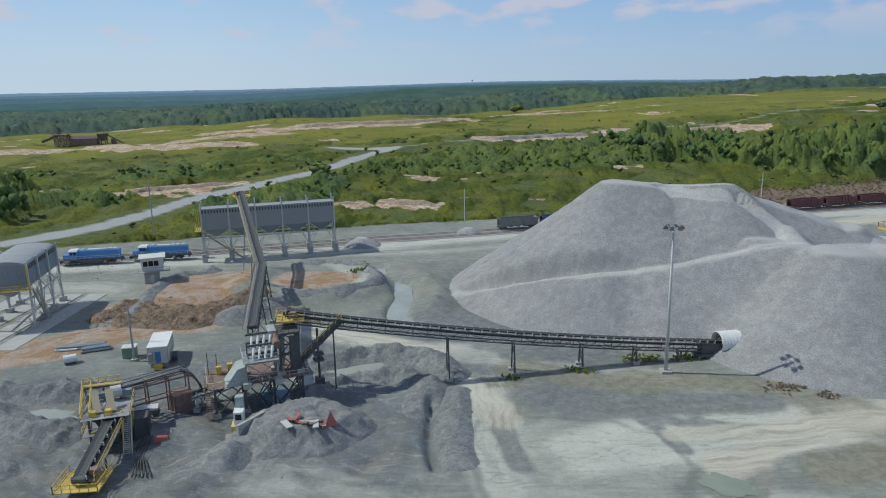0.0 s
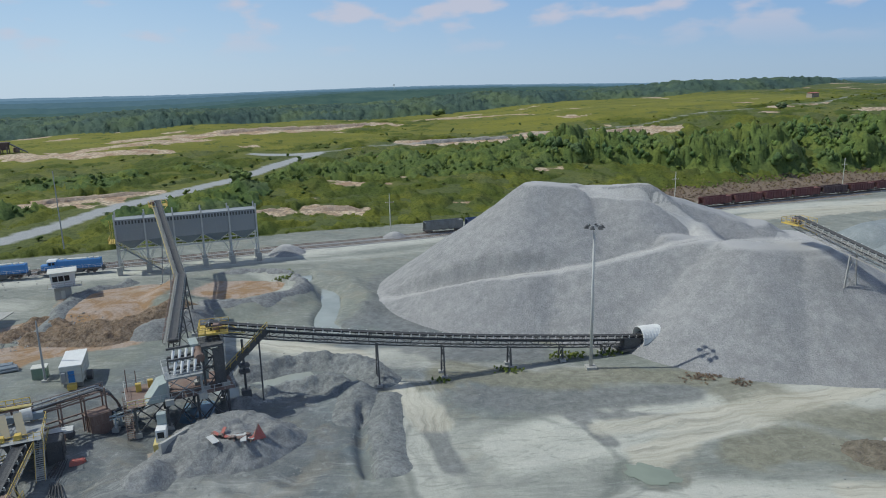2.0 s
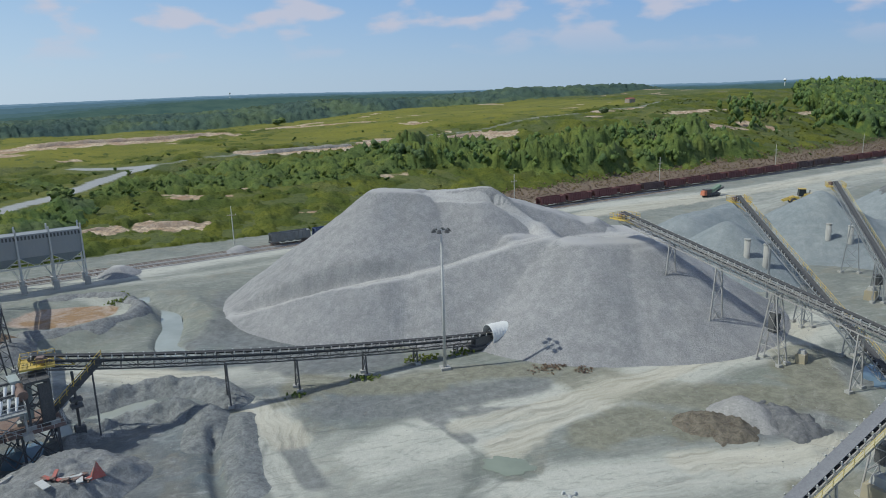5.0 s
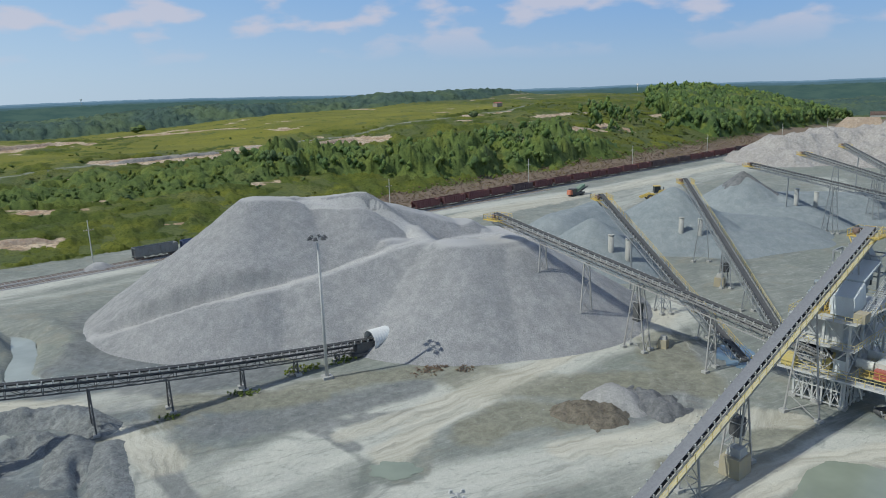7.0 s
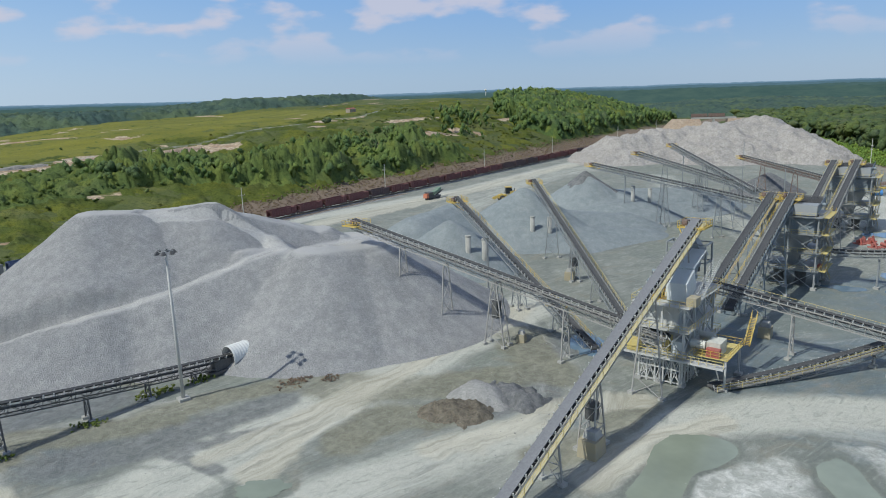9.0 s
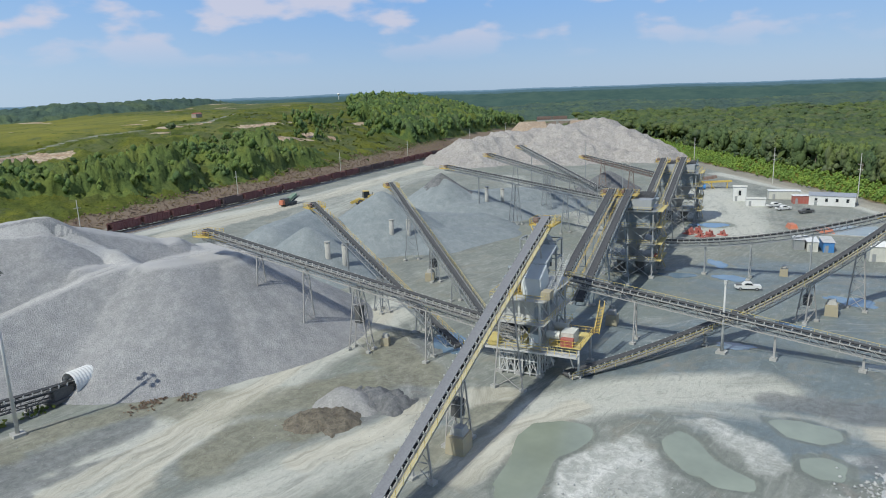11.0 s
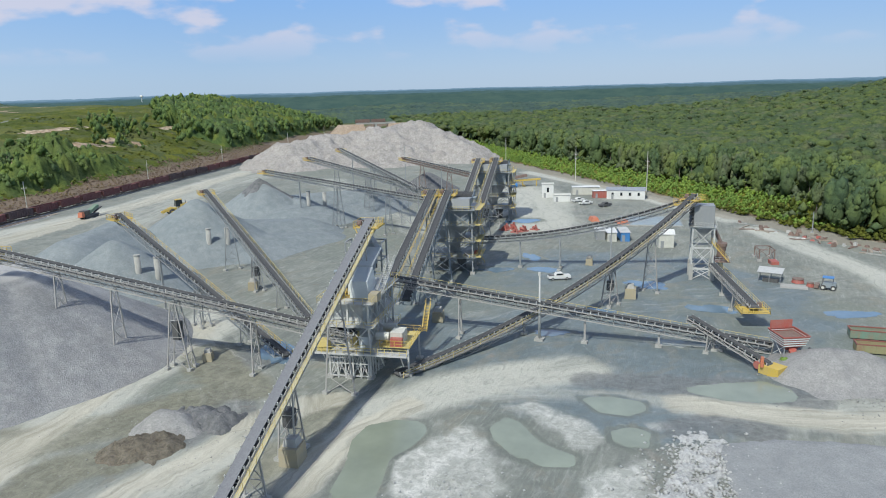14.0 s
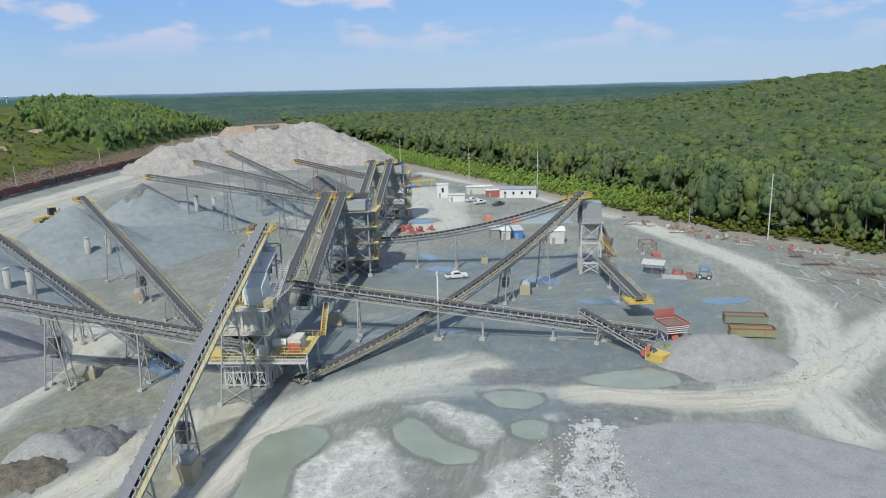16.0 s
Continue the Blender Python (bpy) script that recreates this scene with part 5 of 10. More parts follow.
def conveyor(label, p0, p1, width=1.2, depth=1.5, legs=(), walk_side=1, frame=None, rails=None, head=True, tail=True, load=None,
             group="conveyors", bay=2.4, hood=False, platform=None, plat=(4.2, 4.6), sag=0.0, deck=None):
    """A belt conveyor from its low end p0 to its head p1: lattice frame, trough belt, idlers, walkway, legs (fraction, kind)."""
    frame, rails, load = frame or steel_grey, rails or dull_yellow, load or rubber
    base = Vector((p0[0], p0[1], gz(p0[0], p0[1])))
    root = thing("conveyor", label, "conveyor", base, group)
    a, b = Vector(p0) - base, Vector(p1) - base
    d = (b - a).normalized()
    s = d.cross(Vector((0, 0, 1))).normalized()
    n = s.cross(d)
    length = (b - a).length
    hw = width / 2 + 0.2
    # lattice frame
    m = MB()
    line = lambda t: a + d * t - n * (4 * sag * (t / length) * (1 - t / length))
    corner = lambda t, i, j: line(t) + s * (i * hw) + n * (-0.15 - (depth if j else 0))
    k = max(2, round(length / bay))
    runs = [length * q / 14 for q in range(15)] if sag else [0.0, length]
    spans = list(zip(runs, runs[1:]))
    for i in (-1, 1):
        for j in (0, 1):
            for t0, t1 in spans:
                m.bar(corner(t0, i, j), corner(t1, i, j), 0.14, 0.18, n)
    for q in range(k + 1):
        t = length * q / k
        for i in (-1, 1):
            m.bar(corner(t, i, 0), corner(t, i, 1), 0.09, 0.09, d)
            if q < k:
                u = length * (q + 1) / k
                m.bar(corner(t, i, q % 2), corner(u, i, 1 - q % 2), 0.08, 0.08, s)
        m.bar(corner(t, -1, 0), corner(t, 1, 0), 0.1, 0.1, n)
        m.bar(corner(t, -1, 1), corner(t, 1, 1), 0.1, 0.1, n)
        if q < k:
            m.bar(corner(t, -1 if q % 2 else 1, 1), corner(length * (q + 1) / k, 1 if q % 2 else -1, 1), 0.07, 0.07, n)
    part("lattice_frame", m, frame, root)
    # carrying belt in its trough, and the return belt
    w = width / 2

    def strip(profile):
        """One closed band along the whole run."""
        q = len(profile)
        vs = [line(t) + s * x + n * z for t in runs for x, z in profile]
        fs = [(r * q + i, r * q + (i + 1) % q, (r + 1) * q + (i + 1) % q, (r + 1) * q + i) for r in range(len(runs) - 1) for i in range(q)]
        return MB().add(vs, fs + [tuple(range(q))[::-1], tuple(range(len(vs) - q, len(vs)))])

    mid_z = 0.20 if load is rubber else 0.34
    part("belt", strip([(-w, 0.36), (-w * 0.45, 0.12), (w * 0.45, 0.12), (w, 0.36), (w, 0.40), (w * 0.4, mid_z), (-w * 0.4, mid_z), (-w, 0.40)]), load, root)
    part("return_belt", strip([(-w, -0.62), (w, -0.62), (w, -0.58), (-w, -0.58)]), rubber, root)
    # idlers with their brackets
    m = MB()
    q = max(2, round(length / 1.5))
    for k2 in range(q + 1):
        c = line(length * k2 / q)
        for i in (-1, 1):
            m.bar(c + s * (i * (w + 0.14)) - n * 0.12, c + s * (i * (w + 0.16)) + n * 0.46, 0.14, 0.18, d)
        m.bar(c - s * (w + 0.12) + n * 0.02, c + s * (w + 0.12) + n * 0.02, 0.10, 0.10, d)
    tagged(part("idler_set", m, steel_light, root), kind="stuff")
    # walkway along one side
    if walk_side:
        i = walk_side
        m = MB()
        side = lambda t: line(t) + s * i * (hw + 0.42) - n * 0.5
        for t0, t1 in spans:
            m.bar(side(t0), side(t1), 0.62, 0.06, n)
        q = max(2, round(length / 2.4))
        for k2 in range(q + 1):
            p = side(length * k2 / q)
            m.bar(p + s * i * 0.4 - n * 0.05, p - s * i * 0.5 - n * 0.5, 0.06)
        wk = part("walkway", m, deck or grating, root)
        m = MB()
        for t0, t1 in spans:
            rail_line(m, side(t0) + s * i * 0.38, side(t1) + s * i * 0.38, step=2.0, w=0.06)
        part("handrail", m, rails, wk)
    # end pulleys and drive
    for on, p, r in ((head, b, 0.45), (tail, a, 0.36)):
        if on:
            m = MB()
            m.tube(p - s * (w + 0.1) - n * 0.12, p + s * (w + 0.1) - n * 0.12, r, n=12)
            part("pulley", m, steel_dark, root)
    if head:
        m = MB()
        c = b - d * 1.2 - s * (w + 0.75)
        m.box(c.x - 0.5, c.y - 0.5, c.z - 0.3, c.x + 0.5, c.y + 0.5, c.z + 0.5)
        m.tube(c + d * 0.4 + n * 0.1, c - d * 0.9 + n * 0.1, 0.28)
        part("drive_motor", m, steel_rust, root)
        pl, pw = plat
        pm = platform or yellow
        m = MB()
        f0, f1 = b - d * pl, b + d * 0.9
        lo = min(f0.z, f1.z)
        dd = Vector((d.x, d.y, 0)).normalized()
        z = b.z - 1.0
        e0, e1 = b - dd * pl * 0.7, b + dd * 1.5
        e0.z = e1.z = z
        m.bar(e0, e1, pw, 0.10)
        for i in (-1, 1):
            m.bar(e0 + s * i * pw / 2, e1 + s * i * pw / 2, 0.12, 0.3)
            m.bar(e0 + s * i * pw * 0.45, Vector((*(a + d * (length - pl * 1.3)).xy, 0)) + Vector((0, 0, (a + d * (length - pl * 1.3) - n * 1.4).z)), 0.12)
        dk = part("head_platform", m, pm, root)
        m = MB()
        for p, q in ((e0 - s * pw / 2, e1 - s * pw / 2), (e0 + s * pw / 2, e1 + s * pw / 2), (e1 - s * pw / 2, e1 + s * pw / 2)):
            rail_line(m, p, q, 1.1, 1.2, 0.07)
        part("handrail", m, pm, dk)
        if hood:
            m = MB()
            c0 = b + dd * 0.4
            m.frustum((c0.x, c0.y, c0.z - 1.6), (2.2, 2.2), (c0.x, c0.y, c0.z + 0.6), (1.8, 1.8))
            part("discharge_chute", m, steel_grey, root)
    # legs
    for t, kind in legs:
        top = line(length * t) - n * (depth + 0.2)
        wx, wy = top.x + base.x, top.y + base.y
        floor_z = gz(wx, wy) - base.z
        if top.z - floor_z < 0.5:
            continue
        leg(root, top, floor_z, s, Vector((d.x, d.y, 0)).normalized(), hw, kind, frame)
    return root


def leg(root, top, floor_z, s, dd, hw, kind, frame):
    h = top.z - floor_z
    if kind == "bent":          # two splayed columns with cross bracing
        sp, m = hw + 0.10 * h, MB()
        ft = [Vector((top.x, top.y, floor_z)) + s * i * sp for i in (-1, 1)]
        tp = [top + s * i * hw for i in (-1, 1)]
        for i in (0, 1):
            m.bar(ft[i], tp[i], 0.22, 0.22, dd)
        k = max(1, round(h / 3.5))
        for q in range(k):
            l0, l1 = ft[0].lerp(tp[0], q / k), ft[0].lerp(tp[0], (q + 1) / k)
            r0, r1 = ft[1].lerp(tp[1], q / k), ft[1].lerp(tp[1], (q + 1) / k)
            m.bar(l0, r1, 0.09, 0.09, dd)
            m.bar(r0, l1, 0.09, 0.09, dd)
            m.bar(l1, r1, 0.12, 0.12, dd)
        part("leg", m, frame, root)
        for p in ft:
            m = MB()
            m.box(p.x - 0.5, p.y - 0.5, floor_z - 0.3, p.x + 0.5, p.y + 0.5, floor_z + 0.45)
            part("footing", m, concrete, root)
    elif kind == "tower":       # four-legged trestle spread along the belt
        m = MB()
        feet, tops = [], []
        for j in (-1, 1):
            for i in (-1, 1):
                feet.append(Vector((top.x, top.y, floor_z)) + s * i * (hw + 0.3) + dd * j * (0.9 + 0.11 * h))
                tops.append(top + s * i * hw + dd * j * 0.5)
        for p, q in zip(feet, tops):
            m.bar(p, q, 0.2, 0.2, dd)
        k = max(2, round(h / 3))
        for q in range(k):
            for i, j in ((0, 1), (2, 3), (0, 2), (1, 3)):
                a0, a1 = feet[i].lerp(tops[i], q / k), feet[i].lerp(tops[i], (q + 1) / k)
                b0, b1 = feet[j].lerp(tops[j], q / k), feet[j].lerp(tops[j], (q + 1) / k)
                m.bar(a0, b1, 0.08)
                m.bar(a1, b1, 0.10)
        part("leg", m, frame, root)
        for p in feet:
            m = MB()
            m.box(p.x - 0.45, p.y - 0.45, floor_z - 0.3, p.x + 0.45, p.y + 0.45, floor_z + 0.5)
            part("footing", m, concrete, root)
    elif kind == "take_up":     # trestle with the belt's hanging weight
        leg(root, top, floor_z, s, dd, hw, "tower", frame)
        m = MB()
        m.box(top.x - 0.7, top.y - 0.7, floor_z + h * 0.45, top.x + 0.7, top.y + 0.7, floor_z + h * 0.72)
        part("counterweight", m, steel_dark, root)
        m = MB()
        for i in (-1, 1):
            m.bar((top.x + i * 0.4, top.y, floor_z + h * 0.7), (top.x + i * 0.4, top.y, top.z), 0.1)
        part("guide_rods", m, steel_grey, root)
    elif kind == "post":
        m = MB()
        m.bar((top.x, top.y, floor_z), top, 0.4, 0.4, dd)
        m.bar(top - s * hw, top + s * hw, 0.25, 0.25)
        part("leg", m, frame, root)
        m = MB()
        m.box(top.x - 0.6, top.y - 0.6, floor_z - 0.3, top.x + 0.6, top.y + 0.6, floor_z + 0.5)
        part("footing", m, concrete, root)


def frame_tower(root, x0, y0, x1, y1, levels, nx=2, ny=2, mat=None, size=0.32, deck_from=1, rail_mat=None, braces=True, deck_mat=None, over=0.8):
    """Steel frame with columns, floor beams, cross braces, decks and handrails; metres in the thing's own axes."""
    mat = mat or steel_grey
    xs = [x0 + (x1 - x0) * i / (nx - 1) for i in range(nx)]
    ys = [y0 + (y1 - y0) * j / (ny - 1) for j in range(ny)]
    for x in xs:
        for y in ys:
            if x in (xs[0], xs[-1]) or y in (ys[0], ys[-1]):
                part("column", MB().bar((x, y, levels[0]), (x, y, levels[-1]), size), mat, root)
                part("footing", MB().box(x - 0.6, y - 0.6, levels[0] - 0.3, x + 0.6, y + 0.6, levels[0] + 0.55), concrete, root)
    for q, z in enumerate(levels[1:], 1):
        m = MB()
        for x in xs:
            m.bar((x, y0, z), (x, y1, z), size * 0.7, size)
        for y in ys:
            m.bar((x0, y, z), (x1, y, z), size * 0.7, size)
        part("floor_framing", m, mat, root)
        if q >= deck_from:
            m = MB()
            m.box(x0 - over, y0 - over, z + 0.18, x1 + over, y1 + over, z + 0.24)
            dk = part("deck", m, deck_mat or mat, root)
            m = MB()
            pts = [(x0 - over, y0 - over), (x1 + over, y0 - over), (x1 + over, y1 + over), (x0 - over, y1 + over)]
            for p, q2 in zip(pts, pts[1:] + pts[:1]):
                rail_line(m, (*p, z + 0.24), (*q2, z + 0.24), 1.1, 1.6, 0.06)
            part("handrail", m, rail_mat or mat, dk)
    if braces:
        for q in range(len(levels) - 1):
            z0, z1 = levels[q], levels[q + 1]
            m = MB()
            for y in (y0, y1):
                for xa, xb in zip(xs, xs[1:]):
                    m.bar((xa, y, z0), (xb, y, z1), size * 0.45)
                    m.bar((xb, y, z0), (xa, y, z1), size * 0.45)
            for x in (x0, x1):
                for ya, yb in zip(ys, ys[1:]):
                    m.bar((x, ya, z0), (x, yb, z1), size * 0.45)
                    m.bar((x, yb, z0), (x, ya, z1), size * 0.45)
            part("cross_bracing", m, mat, root)

# ---- conveyors ----
conveyor("long grey inclined belt conveyor with pale yellow walkway", (43, 51, 0.8), (112, 66.3, 25.9), 1.5, 1.7,
         [(0.26, "bent"), (0.42, "take_up"), (0.7, "bent"), (0.9, "bent")], 1, truss_dusty, dull_yellow, load=belt_load, platform=yellow, deck=walk_tan)
conveyor("grey stacker conveyor reaching over the big stockpile", (99.2, 63, 8.2), (82.3, 132.7, 22.1), 1.2, 1.8,
         [(0.26, "bent"), (0.47, "take_up"), (0.64, "bent"), (0.8, "bent")], -1, truss_dusty, truss_dusty)
conveyor("grey stacker conveyor with yellow handrail", (101.4, 80, 1.0), (122.9, 144.9, 21.1), 1.2, 1.6,
         [(0.2, "bent"), (0.45, "tower"), (0.7, "post")], 1, steel_grey, yellow)
conveyor("dark stacker conveyor with yellow handrail over a cone", (116.7, 85.5, 3.0), (168, 158.5, 20.1), 1.2, 1.5,
         [(0.2, "bent"), (0.42, "take_up"), (0.7, "bent")], 1, steel_grey, dull_yellow)
conveyor("grey stacker conveyor feeding the damp stone cone", (205, 100, 14.2), (226, 181.4, 18.9), 1.2, 1.6,
         [(0.2, "bent"), (0.5, "tower"), (0.75, "post")], 0, steel_grey)
conveyor("long grey stacker conveyor beside the sand heap", (214.5, 95.8, 14.0), (269.5, 190.5, 19.5), 1.2, 1.6,
         [(0.25, "bent"), (0.5, "tower"), (0.75, "bent")], 0, steel_grey)
conveyor("grey stacker conveyor rising to the sand heap", (214.7, 107.3, 15.9), (294.5, 189, 21.3), 1.2, 1.6,
         [(0.25, "bent"), (0.5, "tower"), (0.8, "post")], 0, steel_grey)
conveyor("far grey conveyor dropping dark stone", (268.7, 108.9, 14.3), (310, 162.2, 15.8), 1.2, 1.5,
         [(0.3, "bent"), (0.7, "bent")], 0, steel_rust)
conveyor("long pale lattice conveyor from the feed hopper", (136, -4, 1.8), (122, 68, 12), 1.2, 1.5,
         [(0.12, "post"), (0.27, "post"), (0.46, "post"), (0.8, "bent")], 1, truss_dusty, dull_yellow, head=False)
conveyor("long inclined conveyor rising to the secondary crusher", (101.6, 56.1, 0.8), (184.6, 14.8, 21.6), 1.3, 1.6, sag=4.4, legs=
         [(0.16, "bent"), (0.33, "post"), (0.63, "take_up"), (0.8, "bent")], walk_side=1, frame=truss_dusty, rails=dull_yellow)
conveyor("dark conveyor carried high across the yard", (180, 71, 8.0), (186.5, 17, 20.0), 1.2, 1.4, sag=2.2, legs=
         [(0.2, "post"), (0.4, "bent"), (0.65, "bent")], walk_side=-1, frame=steel_grey, rails=truss_dusty)
conveyor("steep dark conveyor of a parallel pair", (119, 69, 8.0), (172, 81.7, 22.2), 1.5, 1.3, [(0.4, "bent"), (0.75, "bent")], 1, steel_blue, yellow)
conveyor("steep dark conveyor of a parallel pair", (121, 64, 8.0), (173.3, 77.3, 22.2), 1.5, 1.3, [(0.4, "bent"), (0.75, "bent")], -1, steel_blue, yellow)
conveyor("far steep conveyor of a parallel pair", (186, 82, 8.0), (247.9, 97.9, 22.6), 1.5, 1.3, [(0.4, "bent"), (0.75, "bent")], 1, truss_dusty, dull_yellow)
conveyor("far steep conveyor of a parallel pair", (187, 76, 8.0), (249.5, 91.2, 22.9), 1.5, 1.3, [(0.4, "bent"), (0.75, "bent")], -1, truss_dusty, dull_yellow)
conveyor("short conveyor from the crusher to the transfer platform", (181, 9.5, 5.0), (149.5, -0.6, 4.6), 1.3, 1.0, [(0.3, "post"), (0.65, "bent")], -1, truss_dusty, dull_yellow, plat=(5.0, 5.5))
conveyor("short grey feeder conveyor from the red hopper", (126, -3.5, 1.6), (135.5, 10.5, 5.6), 1.2, 0.7, [(0.7, "bent")], 0, truss_dusty, head=False)
conveyor("long dark lattice conveyor from the stockpile tunnel", (47, 122, 2.6), (-29, 108.4, 13.9), 1.1, 1.5, sag=1.0, legs=
         [(0.1, "bent"), (0.21, "bent"), (0.34, "bent"), (0.5, "bent"), (0.65, "bent"), (0.9, "bent")], walk_side=0, frame=steel_dark, platform=yellow)
conveyor("steep dark conveyor rising to the loading bins", (-45.5, 153.4, 9.6), (-62.4, 195.2, 20.8), 1.3, 1.2, [(0.3, "bent"), (0.65, "bent")], -1, steel_grey, dull_yellow)
conveyor("dark conveyor from the washing tower to the transfer point", (-36, 112.4, 10.2), (-45.3, 152.5, 10.8), 1.3, 1.2, [(0.4, "bent"), (0.75, "bent"), (0.98, "bent")], -1, steel_dark, steel_rust, head=False)

# ---- woods, shrubs and brush ----
def lump_mesh():
    """A coarse round lump: an octahedron split once."""
    v = [(1, 0, 0), (-1, 0, 0), (0, 1, 0), (0, -1, 0), (0, 0, 1), (0, 0, -1)]
    f = [(0, 2, 4), (2, 1, 4), (1, 3, 4), (3, 0, 4), (2, 0, 5), (1, 2, 5), (3, 1, 5), (0, 3, 5)]
    v, out, mid = [np.array(p, float) for p in v], [], {}

    def half(a, b):
        key = (min(a, b), max(a, b))
        if key not in mid:
            p = v[a] + v[b]
            v.append(p / np.linalg.norm(p))
            mid[key] = len(v) - 1
        return mid[key]

    for a, b, c in f:
        x, y, z = half(a, b), half(b, c), half(c, a)
        out += [(a, x, z), (x, b, y), (z, y, c), (x, y, z)]
    return np.array(v), np.array(out)


LUMP_V, LUMP_F = lump_mesh()

OCTA_V = np.array([(1, 0, 0), (-1, 0, 0), (0, 1, 0), (0, -1, 0), (0, 0, 1), (0, 0, -1)], float)
OCTA_F = np.array([(0, 2, 4), (2, 1, 4), (1, 3, 4), (3, 0, 4), (2, 0, 5), (1, 2, 5), (3, 1, 5), (0, 3, 5)])


def crown_shape(seed, big, small, leaves, low=0.1, cone=0.0, leaf=0.025, fine=True):
    """Crown of a unit tree: overlapping domes that make its body, small ragged clumps on them, and loose leaf sprays."""
    rg = np.random.default_rng(seed)
    vs, fs, k, domes = [], [], 0, []
    lean = rg.normal(size=2) * 0.04
    span = 0.98 - low

    def clump(c, r, v0, f0, wild):
        nonlocal k
        v = v0 * r * rg.uniform(1 - wild, 1 + wild, (len(v0), 1)) + c
        v[:, 2] = np.clip(v[:, 2], 0.0, 1.04)
        vs.append(v)
        fs.append(f0 + k)
        k += len(v)

    bv, bf = (LUMP_V, LUMP_F) if fine else (OCTA_V, OCTA_F)
    for i in range(big):
        h = (i + 0.5) / big
        a = i * 2.4 + rg.uniform(-0.5, 0.5)
        w = rg.uniform(0.10, 0.24) * (1 - cone * h) * (1 if big > 1 else 0)
        c = np.array([math.cos(a) * w + lean[0] * h, math.sin(a) * w + lean[1] * h, low + span * (0.25 + 0.5 * h)])
        r = np.array([1, 1, 0.9 * span]) * rg.uniform(0.25, 0.34) * (1 - 0.45 * cone * h)
        clump(c, r, bv, bf, 0.16 + 0.06 * fine)
        domes.append((c, r))
    for i in range(small):
        d = rg.normal(size=3)
        d[2] = abs(d[2]) * 0.9 - 0.15
        d /= np.linalg.norm(d)
        c, r = domes[rg.integers(len(domes))]
        clump(c + d * r * rg.uniform(0.85, 1.1), rg.uniform(0.07, 0.125) * np.array([1, 1, 0.75]), OCTA_V, OCTA_F, 0.4)
    for _ in range(leaves):
        d = rg.normal(size=3)
        d[2] = abs(d[2]) - 0.3
        d /= np.linalg.norm(d)
        c, r = domes[rg.integers(len(domes))]
        p = c + d * r * rg.uniform(0.95, 1.35)
        # a spray faces outwards and up
        nrm = d * (1, 1, 0.6) + (0, 0, 0.7) + rg.normal(size=3) * 0.5
        nrm /= np.linalg.norm(nrm)
        t = rg.normal(size=(3, 3)) * leaf * rg.uniform(0.6, 1.1)
        t -= np.outer(t @ nrm, nrm)
        p[2] = max(p[2], 0.01)
        tri = p + t - t.mean(0)
        if np.cross(tri[1] - tri[0], tri[2] - tri[0]) @ nrm < 0:
            tri = tri[::-1]
        vs.append(tri)
        fs.append(np.arange(3)[None] + k)
        k += 3
    return np.concatenate(vs), np.concatenate(fs)


def trunk_shape(seed, top=0.75, limbs=4):
    rg = np.random.default_rng(seed)
    m = MB()
    mid = Vector((rg.uniform(-0.02, 0.02), rg.uniform(-0.02, 0.02), 0.4))
    end = Vector((rg.uniform(-0.04, 0.04), rg.uniform(-0.04, 0.04), top))
    m.tube((0, 0, -0.05), mid, 0.015, 0.011, 6, False)
    m.tube(mid, end, 0.011, 0.005, 6, False)
    for _ in range(limbs):
        a = rg.uniform(0, math.tau)
        p = mid.lerp(end, rg.uniform(0.0, 0.8))
        m.tube(p, p + Vector((math.cos(a) * 0.2, math.sin(a) * 0.2, rg.uniform(0.08, 0.2))), 0.006, 0.003, 4, False)
    return m


def joined(name, label, category, mat, template_list, xs, ys, heights, widths, seed, group="", soft=False):
    """Many plants in one mesh."""
    rg = np.random.default_rng(seed)
    n = len(xs)
    pick = rg.integers(0, len(template_list), n)
    turn = rg.uniform(0, math.tau, n)
    zs = ground_z(xs, ys)
    vs, fs, k = [], [], 0
    for t, (tv, tf) in enumerate(template_list):
        idx = np.where(pick == t)[0]
        if not len(idx):
            continue
        c, s = np.cos(turn[idx])[:, None], np.sin(turn[idx])[:, None]
        w, h = widths[idx][:, None], heights[idx][:, None]
        x = (tv[None, :, 0] * c - tv[None, :, 1] * s) * w + xs[idx][:, None]
        y = (tv[None, :, 0] * s + tv[None, :, 1] * c) * w + ys[idx][:, None]
        z = tv[None, :, 2] * h + zs[idx][:, None] - 0.1
        v = np.stack([x, y, z], -1).reshape(-1, 3)
        f = (tf[None] + (np.arange(len(idx)) * len(tv))[:, None, None]).reshape(-1, 3) + k
        vs.append(v)
        fs.append(f)
        k += len(v)
    ob = mesh_object(name, np.concatenate(vs), np.concatenate(fs), mat, soft)
    return tagged(ob, label, category, group, "stuff")


def scatter(x0, y0, x1, y1, step, seed):
    rg = np.random.default_rng(seed)
    gx, gy = np.meshgrid(np.arange(x0, x1, step), np.arange(y0, y1, step))
    gx = gx.ravel() + rg.uniform(-0.48, 0.48, gx.size) * step
    gy = gy.ravel() + rg.uniform(-0.48, 0.48, gy.size) * step
    az = np.degrees(np.arctan2(gx, gy))
    ok = (az > -40) & (az < 116)
    return gx[ok], gy[ok], rg


